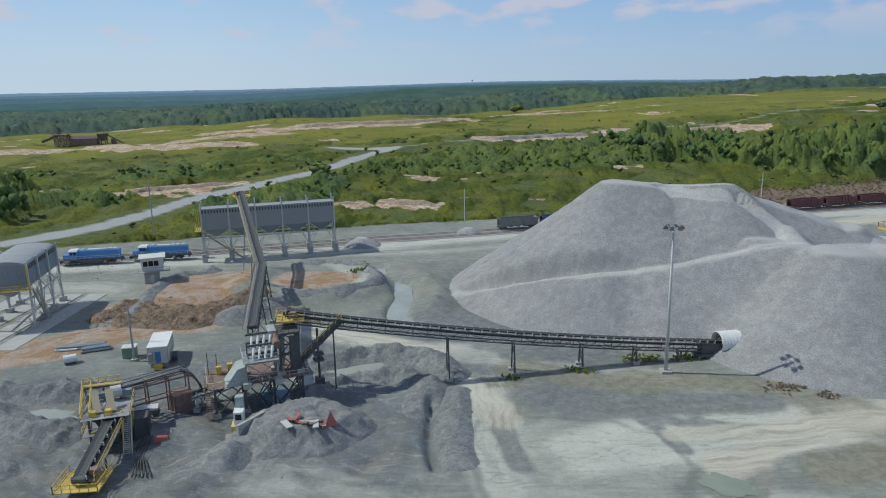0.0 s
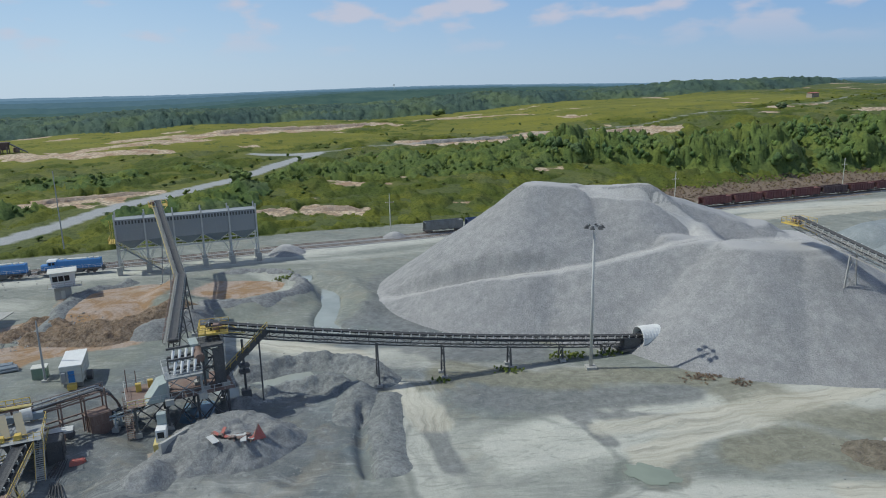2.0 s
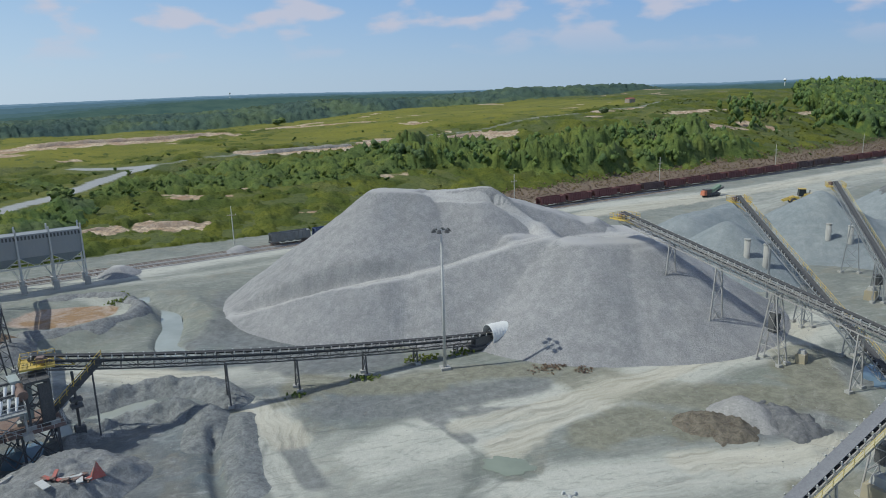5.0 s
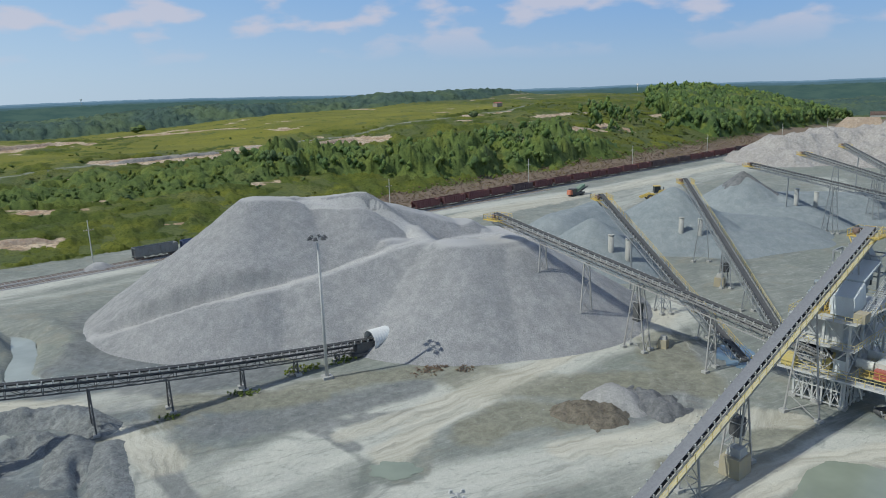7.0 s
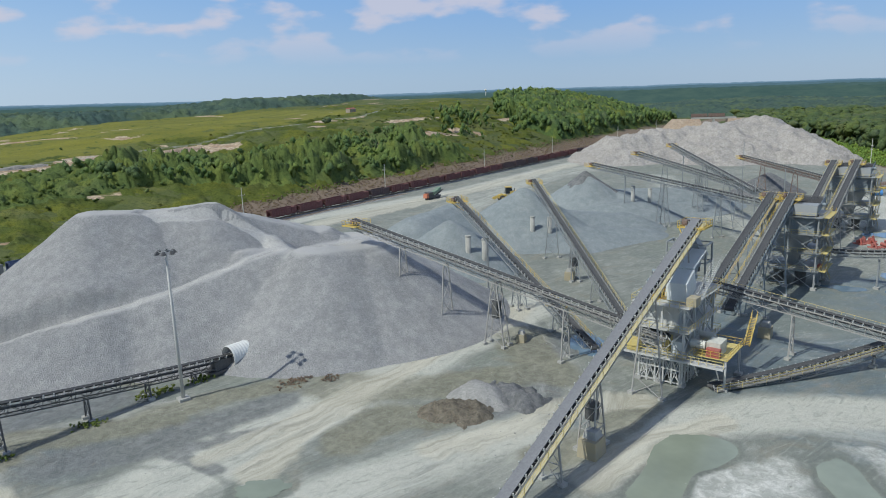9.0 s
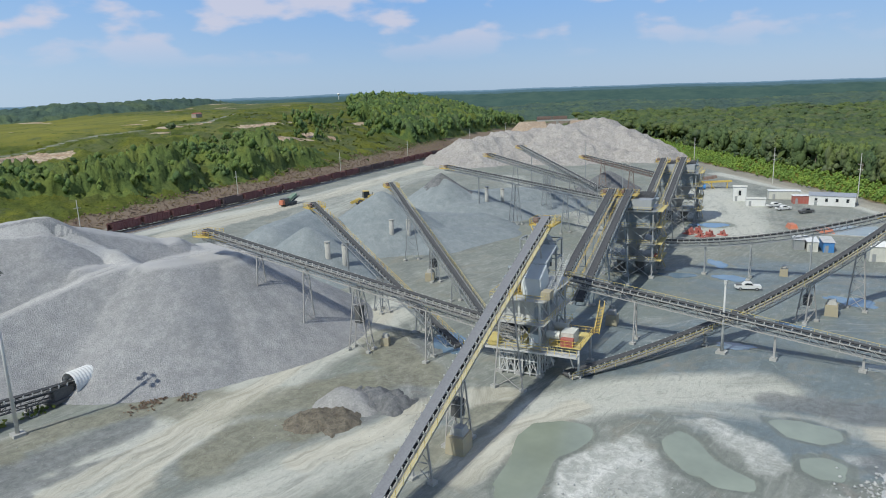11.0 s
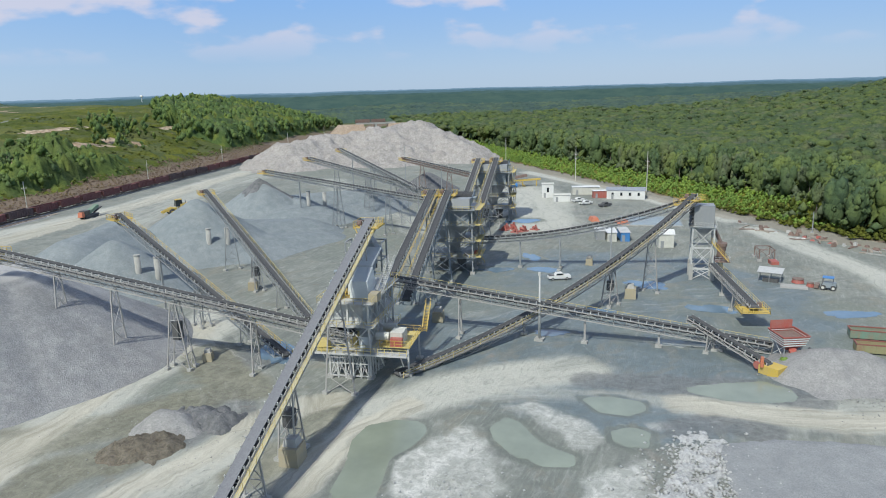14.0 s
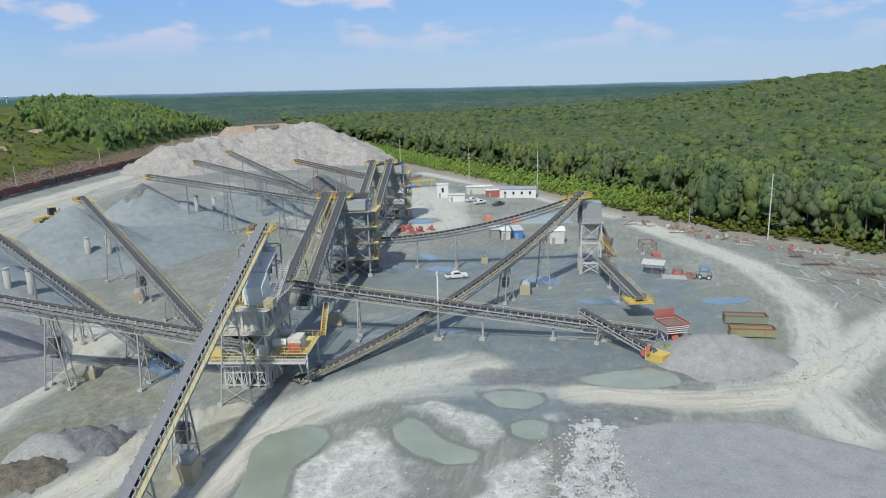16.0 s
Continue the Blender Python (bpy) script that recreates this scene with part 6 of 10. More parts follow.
TREE_NEAR = [crown_shape(100 + k, 6, 30, 170, 0.06, 0.0, 0.032) for k in range(6)]
PINE_NEAR = [crown_shape(140 + k, 5, 26, 170, 0.42, 0.2, 0.032) for k in range(6)]
TREE_MID = [crown_shape(120 + k, 2, 6, 20, 0.25 + 0.04 * k, 0.0, 0.045) for k in range(6)]
PINE_YOUNG = [crown_shape(150 + k, 2, 4, 14, 0.04, 0.6, 0.06, 0) for k in range(5)]
SHRUB_NEAR = [crown_shape(160 + k, 2, 3, 10, 0.0, 0.1, 0.06, 0) for k in range(6)]
SHRUB_SMALL = [crown_shape(180 + k, 1, 0, 4, 0.0, 0.0, 0.14, 0) for k in range(8)]
TUFT = [crown_shape(190 + k, 1, 1, 26, 0.0, 0.0, 0.12, 0) for k in range(4)]

BLADES = [crown_shape(195 + k, 1, 0, 34, 0.0, 0.0, 0.15, 0) for k in range(4)]

# forest beyond the yard
fx, fy, rg = scatter(120, -420, 900, 620, 5.6, 1)
fe = edge_side(fx, fy)
fr = np.hypot(fx, fy)
start = np.where(fx > 275, 40, 12) + 10 * (fbm(fx, fy, 20, 2, 33) - 0.5)
wood_ok = (fe > start) & (fr < 900) & (rg.uniform(0, 1, len(fx)) < 0.9)
near = wood_ok & (fe < start + 30) & (fr < 540)
single = near & (fe < start + 9) & (fr < 460)
rest_near, rest_mid = near & ~single, wood_ok & ~near
hgt = 16 + 5 * (rg.uniform(0, 1, len(fx)) - 0.45) + 5 * (fbm(fx, fy, 60, 3, 34) - 0.5)
wid = hgt * rg.uniform(0.58, 0.92, len(fx))
thin = rest_mid & ((fr < 640) | (rg.uniform(0, 1, len(fx)) < 0.62))
wid = np.where(fr > 640, wid * 1.3, wid)
wid = np.where(near, wid * 0.64, wid)
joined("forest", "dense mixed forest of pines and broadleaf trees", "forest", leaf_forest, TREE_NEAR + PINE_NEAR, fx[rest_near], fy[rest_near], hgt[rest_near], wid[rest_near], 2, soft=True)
joined("forest", "dense green forest canopy on rising ground", "forest", leaf_canopy, TREE_MID, fx[thin], fy[thin], hgt[thin], wid[thin], 3)

# lower crowns that close the canopy between the tall trees
cx, cy = np.meshgrid(np.arange(160, 780, 3.2), np.arange(-420, 560, 3.2))
jit = np.random.default_rng(61)
cx, cy = cx + jit.uniform(-1.3, 1.3, cx.shape), cy + jit.uniform(-1.3, 1.3, cy.shape)
ce = edge_side(cx, cy)
cin = ce - np.where(cx > 275, 46, 18)
cz = ground_z(cx, cy) + np.where(cin > 0, 9.5 + 4.0 * smooth(cin, 0, 25), 3.5) + jit.uniform(-1.8, 1.8, cx.shape)
ny_, nx_ = cx.shape
ii, jj = np.meshgrid(np.arange(ny_ - 1), np.arange(nx_ - 1), indexing="ij")
cq = np.stack([ii * nx_ + jj, ii * nx_ + jj + 1, (ii + 1) * nx_ + jj + 1, (ii + 1) * nx_ + jj], -1).reshape(-1, 4)
caz = np.degrees(np.arctan2(cx, cy)).ravel()
cq = cq[((cin.ravel()[cq] > -3).all(1)) & ((caz[cq] < 112).all(1)) & (np.hypot(cx, cy).ravel()[cq] < 800).all(1)]
cuse = np.unique(cq)
cmap = np.zeros(cx.size, int)
cmap[cuse] = np.arange(len(cuse))
tagged(mesh_object("lower_canopy", np.stack([cx.ravel(), cy.ravel(), cz.ravel()], -1)[cuse], cmap[cq], leaf_canopy), "leafy lower crowns filling the forest", "forest", kind="stuff")

crown_meshes, trunk_meshes = [], []
for k, (tv, tf) in enumerate(TREE_NEAR[:3] + PINE_NEAR[:3]):
    me = bpy.data.meshes.new("crown")
    me.from_pydata(tv.tolist(), [], tf.tolist())
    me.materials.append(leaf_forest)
    me.polygons.foreach_set("use_smooth", [True] * len(me.polygons))
    crown_meshes.append(me)
    tm = trunk_shape(300 + k)
    me = bpy.data.meshes.new("trunk")
    me.from_pydata(tm.v, [], tm.f)
    me.materials.append(bark)
    trunk_meshes.append(me)


def tree(x, y, h, w, k, label, group, leaf_mesh=None):
    root = thing("tree", label, "tree", (x, y, gz(x, y)), group, (k * 67) % 360)
    for nm, me in (("crown", leaf_mesh or crown_meshes[k % 6]), ("trunk", trunk_meshes[k % 6])):
        ob = new(nm, me)
        ob.parent = root
        ob.scale = (w, w, h) if nm == "crown" else (h * 0.9, h * 0.9, h)
    return root


for k, i in enumerate(np.where(single)[0][:300]):
    kind = "tall pine with a bare trunk at the forest's edge" if k % 6 > 2 else "leafy green tree at the forest's edge"
    tree(fx[i], fy[i], hgt[i] * 1.02, wid[i], k, kind, "trees at the forest's edge")

# bright young growth in front of the forest
bx, by, rg = scatter(150, -140, 640, 330, 2.6, 5)
be = edge_side(bx, by)
ok = (be > 5 + 5 * (fbm(bx, by, 8, 2, 4) - 0.5)) & (be < 46) & (bx > 262)
ok &= rg.uniform(0, 1, len(bx)) < 0.85
n = ok.sum()
joined("young_growth", "bright green young pines and brambles", "undergrowth", leaf_bright, PINE_YOUNG, bx[ok], by[ok], rg.uniform(2.0, 4.2, n), rg.uniform(2.2, 3.4, n), 6)
ok = (be > 3 + 5 * (fbm(bx, by, 8, 2, 4) - 0.5)) & (be < 34) & (bx <= 292)
ok &= rg.uniform(0, 1, len(bx)) < 0.8
n = ok.sum()
joined("undergrowth", "green and dry undergrowth below the forest", "undergrowth", leaf_shrub, SHRUB_NEAR, bx[ok], by[ok], rg.uniform(1.2, 3.0, n) * (1 + 1.6 * smooth(be[ok], 8, 22)), rg.uniform(2.4, 4.8, n), 7)

ux, uy, rg = scatter(130, -140, 560, 300, 4.2, 55)
ue = edge_side(ux, uy)
ok = (ue > np.where(ux > 275, 36, 10)) & (ue < np.where(ux > 275, 66, 36)) & (rg.uniform(0, 1, len(ux)) < 0.85)
n = ok.sum()
joined("understory", "shrubs and young trees below the forest's edge", "undergrowth", leaf_forest, SHRUB_NEAR, ux[ok], uy[ok], rg.uniform(4.0, 9.0, n), rg.uniform(4.5, 7.5, n), 56)

# hillside beyond the railway
leaf_grove = leaf_mat("hillside_tree_leaves", (0.105, 0.178, 0.072), (0.142, 0.222, 0.074), (0.19, 0.268, 0.082), 0.03, 0.25)
leaf_bush = leaf_mat("dark_bush_leaves", (0.078, 0.132, 0.045), (0.108, 0.165, 0.046), (0.150, 0.192, 0.050), 0.02, 0.25, 0.2, 0.10, 0.7)


def hill_cover(x, y):
    """How scrub, thickets and groves share the hillside, with the scars and roads left open."""
    u, v = rail_uv(x, y)
    a, _, c, _, _ = ground_masks(x, y, None)
    dens = fbm(x, y, 38, 4, 51)
    low = np.clip(86 - 0.5 * (u - 95), 37, 120) + 10 * (fbm(x, y, 24, 3, 65) - 0.5)
    grove = smooth(u, 92, 118) * (1 - smooth(u, 305, 335)) * smooth(v - low, 0, 7) * (1 - smooth(v - low, 44, 70)) * smooth(dens, 0.24, 0.36)
    crest = smooth(u - 1.4 * np.clip(v - 95, 0, 80) + 14 * (dens - 0.5), 458, 474) * (1 - smooth(u, 790, 830)) * smooth(v, 34, 46) * (1 - smooth(v, 120, 180))
    stray = 0.6 * np.exp(-((u - 375) / 14) ** 2 - ((v - 80) / 10) ** 2) + 0.3 * np.exp(-((u - 420) / 30) ** 2 - ((v - 95) / 30) ** 2)
    left = 0.9 * (1 - smooth(u, -178, -158)) * smooth(v, 30, 45) * (1 - smooth(v, 95, 120)) * smooth(dens, 0.35, 0.45)
    thicket = smooth(u, -70, -20) * (1 - smooth(u, 100, 150)) * smooth(v, 60, 110) * (1 - smooth(v, 138, 168)) * smooth(fbm(x, y, 26, 3, 59), 0.30, 0.50)
    thicket = np.maximum(thicket, 0.7 * (1 - smooth(u, -60, -20)) * smooth(v, 30, 60) * (1 - smooth(v, 120, 170)) * smooth(fbm(x, y, 30, 3, 66), 0.42, 0.55))
    thicket = np.maximum(thicket, 0.6 * smooth(u, 130, 160) * (1 - smooth(u, 330, 360)) * smooth(v - low, -8, 2) * (1 - smooth(v - low, 70, 95)) * smooth(fbm(x, y, 18, 3, 67), 0.38, 0.55))
    bare = (1 - smooth(a[..., 2], 0.15, 0.4)) * (1 - smooth(c[..., 0], 0.08, 0.25))
    verge = 0.25 + 0.75 * smooth(line_dist(x, y, HILL_ROAD), 5, 17)
    scrub = verge * (1 - 0.6 * a[..., 1]) * (1 - 0.9 * c[..., 1]) * (1 - 0.25 * smooth(u, 330, 380))
    return u, v, scrub, thicket * verge * (1 - 0.5 * a[..., 1]), np.maximum.reduce([grove, crest, stray, left]), bare, crest


hx, hy, rg = scatter(-330, 215, 900, 900, 3.9, 8)
_, hv, _, _, wood, bare_h, crest_h = hill_cover(hx, hy)
pick = (rg.uniform(0, 1, len(hx)) < wood * 0.9) & (bare_h > 0.6) & (hv > 34) & (hv < 400) & (np.hypot(hx, hy) < 880)
n = pick.sum()
hh = rg.uniform(6.5, 13.0, n) * (1 + 0.15 * crest_h[pick])
near_h = np.hypot(hx[pick], hy[pick]) < 520
px, py = hx[pick], hy[pick]
joined("hillside_trees", "dark green trees on the hillside above the railway", "trees", leaf_grove, TREE_MID + PINE_YOUNG + PINE_YOUNG, px[near_h], py[near_h], hh[near_h], np.minimum(hh[near_h] * 0.62, 6.8), 9)
joined("hilltop_trees", "green pine wood on the hilltop", "trees", leaf_grove, TREE_MID[:3] + PINE_YOUNG, px[~near_h], py[~near_h], hh[~near_h] * 1.15, hh[~near_h] * 0.56, 10)

# low growth that closes the hillside: one ragged sheet of scrub, one of thickets below the trees
sa_, sr_ = np.meshgrid(np.arange(-36, 63, 0.17), 212 * 1.0057 ** np.arange(0, 236))
jit = np.random.default_rng(71)
ga, gr = np.radians(sa_ + jit.uniform(-0.07, 0.07, sa_.shape)), sr_ * (1 + jit.uniform(-0.0023, 0.0023, sa_.shape))
qx, qy = gr * np.sin(ga), gr * np.cos(ga)
qu, qv, scrub, thick, wood, bare_q, crest_q = hill_cover(qx, qy)
lump = fbm(qx, qy, 7.5, 4, 72)
lift = -1.3 + scrub * (1.5 + 6.0 * (lump - 0.41)) + thick * (2.2 + 4.5 * (lump - 0.3)) + wood * wood * (5.6 + 4.6 * crest_q + 7.0 * (lump - 0.3))
lift = lift + jit.uniform(-0.36, 0.36, sa_.shape) * (1 + 2.2 * thick + 4.5 * wood)
inside = (qv > 12 + 8 * (1 - smooth(qu, -40, 90))) & (qv < 430) & (edge_side(qx, qy) < 0) & (gr < 800)
lift = np.where(inside, lift * bare_q - 1.5 * (1 - bare_q), -1.6)
qz = ground_z(qx, qy) + lift
nr_, na_ = sa_.shape
ii, jj = np.meshgrid(np.arange(nr_ - 1), np.arange(na_ - 1), indexing="ij")
wq = np.stack([ii * na_ + jj, ii * na_ + jj + 1, (ii + 1) * na_ + jj + 1, (ii + 1) * na_ + jj], -1).reshape(-1, 4)[:, ::-1]
wq = wq[(lift.ravel()[wq] > -0.5).any(1)]
tall = (np.maximum(thick, wood).ravel()[wq] > 0.35).any(1)
for nm, mat, sel, lab in (("scrub", leaf_shrub, ~tall, "low green and olive scrub covering the hillside"), ("thicket", leaf_bush, tall, "dense dark green thickets on the hillside")):
    fq = wq[sel]
    wuse = np.unique(fq)
    wmap = np.zeros(sa_.size, int)
    wmap[wuse] = np.arange(len(wuse))
    tagged(mesh_object(nm, np.stack([qx.ravel(), qy.ravel(), qz.ravel()], -1)[wuse], wmap[fq], mat), lab, "scrub", kind="stuff")

# single shrubs and bushes that stand out of it
sx, sy, rg = scatter(-330, 215, 760, 640, 3.4, 11)
su, sv, scrub, thick, wood, bare_s, _ = hill_cover(sx, sy)
want = (0.04 + 0.3 * smooth(su, 320, 350) * (1 - smooth(su, 450, 480))) * smooth(scrub, 0.4, 0.8) * smooth(fbm(sx, sy, 16, 3, 52), 0.30, 0.50)
ok = (rg.uniform(0, 1, len(sx)) < want) & (bare_s > 0.6) & (sv > 14 + 8 * (1 - smooth(su, -40, 90))) & (sv < 330) & (np.hypot(sx, sy) < 640)
n = ok.sum()
big = rg.uniform(0, 1, n) ** 2
joined("shrubs", "green scrub covering the hillside", "shrubs", leaf_shrub, SHRUB_SMALL, sx[ok], sy[ok], 1.0 + 1.6 * big, 2.6 + 2.2 * big, 12, soft=True)
ok2 = (rg.uniform(0, 1, len(sx)) < 0.006 + 0.75 * thick) & (bare_s > 0.7) & (sv > 22) & (sv < 230) & (np.hypot(sx, sy) < 520)
n = ok2.sum()
joined("bushes", "rounded dark green bushes on the hillside", "bushes", leaf_bush, SHRUB_NEAR, sx[ok2], sy[ok2], rg.uniform(1.8, 5.0, n) * (0.6 + 0.6 * thick[ok2]), rg.uniform(2.6, 4.6, n), 13)
# dry brush along the railway
dx, dy, rg = scatter(40, 230, 620, 460, 2.1, 14)
du, dv = rail_uv(dx, dy)
ok = (dv > 7) & (dv < 40 + 14 * (fbm(dx, dy, 14, 2, 53) - 0.5)) & (du > 70) & (rg.uniform(0, 1, len(dx)) < 0.8) & (du < 520)
n = ok.sum()
joined("dry_brush", "brown dry brush along the railway", "brush", leaf_dry, TUFT, dx[ok], dy[ok], rg.uniform(0.6, 1.8, n), rg.uniform(1.0, 2.2, n), 15)
for x, y, h, w in ((-61, 304, 8, 10), (47, 600, 7, 13), (262, 452, 9, 8)):
    tree(x, y, h, w, int(h), "broad round bright green tree standing alone", "lone trees")
# weeds by the tunnel mouth and the creek
leaf_weed = leaf_mat("weed_leaves", (0.13, 0.19, 0.05), (0.19, 0.25, 0.06), (0.24, 0.28, 0.08), 0.05)
wx, wy, rg = scatter(-40, 90, 70, 195, 0.6, 16)
spots = [(20.3, 115.2, 3.2), (31.9, 120.2, 4.0), (40.2, 120.2, 3.0), (-24, 96.5, 5.0), (-27, 178, 3.5), (-25, 186, 3.0), (8, 112.5, 2.0)]
d = np.minimum.reduce([np.hypot(wx - a, (wy - b) * 1.8) / r for a, b, r in spots])
ok = (d + 0.5 * rg.uniform(0, 1, len(wx)) < 1.0)
n = ok.sum()
joined("weeds", "tufts of green weeds on damp ground", "weeds", leaf_weed, BLADES, wx[ok], wy[ok], rg.uniform(0.4, 1.3, n), rg.uniform(0.5, 1.0, n), 17)
dry = np.minimum(np.hypot(wx - 52, (wy - 107.6) * 1.6) / 4.5, np.hypot(wx - 58, (wy - 104.5) * 1.6) / 3.0)
ok = dry + 0.7 * rg.uniform(0, 1, len(wx)) < 1.0
n = ok.sum()
joined("dry_grass", "dry yellowish grass at the foot of the stockpile", "grass", leaf_dry, BLADES, wx[ok], wy[ok], rg.uniform(0.3, 0.8, n), rg.uniform(0.5, 0.9, n), 19)

# woods out to the blue distance: one ragged canopy with the open land left out
wa, wr = np.meshgrid(np.arange(-37, 112, 0.21), 560 * 1.0085 ** np.arange(0, 122))
jit = np.random.default_rng(18)
ga, gr = np.radians(wa + jit.uniform(-0.08, 0.08, wa.shape)), wr * (1 + jit.uniform(-0.0035, 0.0035, wa.shape))
qx, qy = gr * np.sin(ga), gr * np.cos(ga)
qu, qv = rail_uv(qx, qy)
qe = edge_side(qx, qy)
ok = ((qe > 60) & (gr > 780)) | ((qv > 400 + 60 * (fbm(qx, qy, 90, 2, 58) - 0.5)) & (gr > 600)) | ((gr > 1000) & (qe <= 60) & (qv < 400))
ok &= fbm(qx, qy, 420, 3, 57) > 0.27
inner = ok.astype(float)
for _ in range(40):
    inner[1:-1, 1:-1] = (inner[1:-1, 1:-1] + inner[:-2, 1:-1] + inner[2:, 1:-1] + inner[1:-1, :-2] + inner[1:-1, 2:]) / 5
qz = ground_z(qx, qy) + np.where(ok, -2.5 + 11.0 * smooth(inner, 0.42, 1.0) + jit.uniform(-2.6, 2.6, wa.shape) + 5 * (fbm(qx, qy, 40, 3, 64) - 0.5), -1.0)
nr_, na_ = wa.shape
ii, jj = np.meshgrid(np.arange(nr_ - 1), np.arange(na_ - 1), indexing="ij")
wq = np.stack([ii * na_ + jj, ii * na_ + jj + 1, (ii + 1) * na_ + jj + 1, (ii + 1) * na_ + jj], -1).reshape(-1, 4)[:, ::-1]
wq = wq[ok.ravel()[wq].any(1)]
wuse = np.unique(wq)
wmap = np.zeros(wa.size, int)
wmap[wuse] = np.arange(len(wuse))
tagged(mesh_object("far_woods", np.stack([qx.ravel(), qy.ravel(), qz.ravel()], -1)[wuse], wmap[wq], leaf_far_hazed), "woods stretching to the horizon", "woods", kind="stuff")


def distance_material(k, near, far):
    """Wooded ridges as a backdrop: the air's haze is put into a glowing colour."""
    m = Nodes("haze_glow")
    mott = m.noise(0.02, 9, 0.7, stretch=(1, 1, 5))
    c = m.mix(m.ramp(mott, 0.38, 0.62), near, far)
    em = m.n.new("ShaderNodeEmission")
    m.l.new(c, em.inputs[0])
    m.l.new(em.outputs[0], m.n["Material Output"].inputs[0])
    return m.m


def far_ridge(k, r, drop, swing, near, far):
    """A wooded ridge on the skyline, with treetops along its crest."""
    az = np.arange(-40, 116, 0.06)
    a = np.radians(az)
    rr = np.linspace(2500, 4900, 24)[:, None]
    sky = ((ground_z(rr * np.sin(a), rr * np.cos(a)) + 41 - 50) / rr).max(0)
    crest = sky - drop * (0.3 + 1.5 * smooth(-az, 0, 22)) - swing * fbm(az, az * 0 + 5 * k, 14, 3, 300 + k) * (drop > 0)
    top = 50 + r * crest + 4.0 * (fbm(az, az * 0, 0.35, 3, 310 + k) - 0.5)
    x, y = r * np.sin(a), r * np.cos(a)
    v = np.concatenate([np.stack([x, y, top], -1), np.stack([x * 0.985, y * 0.985, top - 30], -1), np.stack([x * 0.96, y * 0.96, top * 0 - 60], -1)])
    n = len(az)
    i = np.arange(n - 1)
    f = np.concatenate([np.stack([i + o, i + 1 + o, i + 1 + n + o, i + n + o], -1) for o in (0, n)])
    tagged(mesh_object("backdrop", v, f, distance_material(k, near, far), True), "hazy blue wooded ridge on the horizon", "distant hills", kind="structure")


# haze painted per ridge: paler and bluer the farther it stands
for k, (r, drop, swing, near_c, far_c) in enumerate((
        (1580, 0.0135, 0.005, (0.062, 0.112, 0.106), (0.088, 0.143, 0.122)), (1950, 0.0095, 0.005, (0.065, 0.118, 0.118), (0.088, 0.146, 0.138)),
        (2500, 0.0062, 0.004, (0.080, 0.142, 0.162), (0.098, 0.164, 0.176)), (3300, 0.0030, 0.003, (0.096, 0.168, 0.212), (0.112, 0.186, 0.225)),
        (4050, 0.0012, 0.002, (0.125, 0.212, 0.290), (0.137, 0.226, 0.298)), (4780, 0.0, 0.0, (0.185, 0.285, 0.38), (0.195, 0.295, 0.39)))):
    far_ridge(k, r, drop, swing, near_c, far_c)

# ---- railway ----
def track_point(u, off=0.0):
    """A place on the main line: straight past the works, then bending away to the far bridge."""
    bend = max(0.0, u - 560)
    v = -3.0 * min(1.0, max(0.0, u + 60) / 160) + bend * bend * -0.00035 + off
    x = RAIL_O[0] + u * RAIL_D[0] - v * RAIL_D[1]
    y = RAIL_O[1] + u * RAIL_D[1] + v * RAIL_D[0]
    return x, y


def lay_track(off, u0, u1, name_label):
    us = np.arange(u0, u1, 6.0)
    pts = [track_point(u, off) for u in us]
    xs, ys = np.array([p[0] for p in pts]), np.array([p[1] for p in pts])
    zs = ground_z(xs, ys)
    m = MB()
    for k in range(len(us) - 1):
        a, b = Vector((xs[k], ys[k], zs[k] + 0.12)), Vector((xs[k + 1], ys[k + 1], zs[k + 1] + 0.12))
        m.prism([(-2.2, -0.5), (2.2, -0.5), (1.5, 0.12), (-1.5, 0.12)], a, b, caps=False)
    bed = part("ballast", m, heap_grey, None)
    tagged(bed, "grey ballast bed of a railway track", "track bed", "railway", "structure")
    m = MB()
    for k in range(len(us) - 1):
        a, b = Vector((xs[k], ys[k], zs[k] + 0.42)), Vector((xs[k + 1], ys[k + 1], zs[k + 1] + 0.42))
        for i in (-0.75, 0.75):
            s = Vector((b.y - a.y, a.x - b.x, 0)).normalized() * i
            m.bar(a + s, b + s, 0.08, 0.16)
    rails = part("rails", m, steel_rust, None)
    tagged(rails, name_label, "rails", "railway", "structure")
    m = MB()
    for u in np.arange(u0, min(u1, u0 + 420), 0.75):
        x, y = track_point(u, off)
        x2, y2 = track_point(u + 0.1, off)
        s = Vector((y2 - y, x - x2, 0)).normalized() * 1.25
        z = gz(x, y) + 0.28 if u == u0 else z_last
        z_last = float(np.interp(u, us, zs)) + 0.28
        m.bar(Vector((x, y, z_last)) - s, Vector((x, y, z_last)) + s, 0.22, 0.16)
    ties = part("sleepers", m, wood_grey, None)
    tagged(ties, "weathered timber railway sleepers", "sleepers", "railway", "stuff")


lay_track(0.0, -190, 900, "rusty rails of the main line")
lay_track(-5.0, -190, 200, "rusty rails of the loading siding")


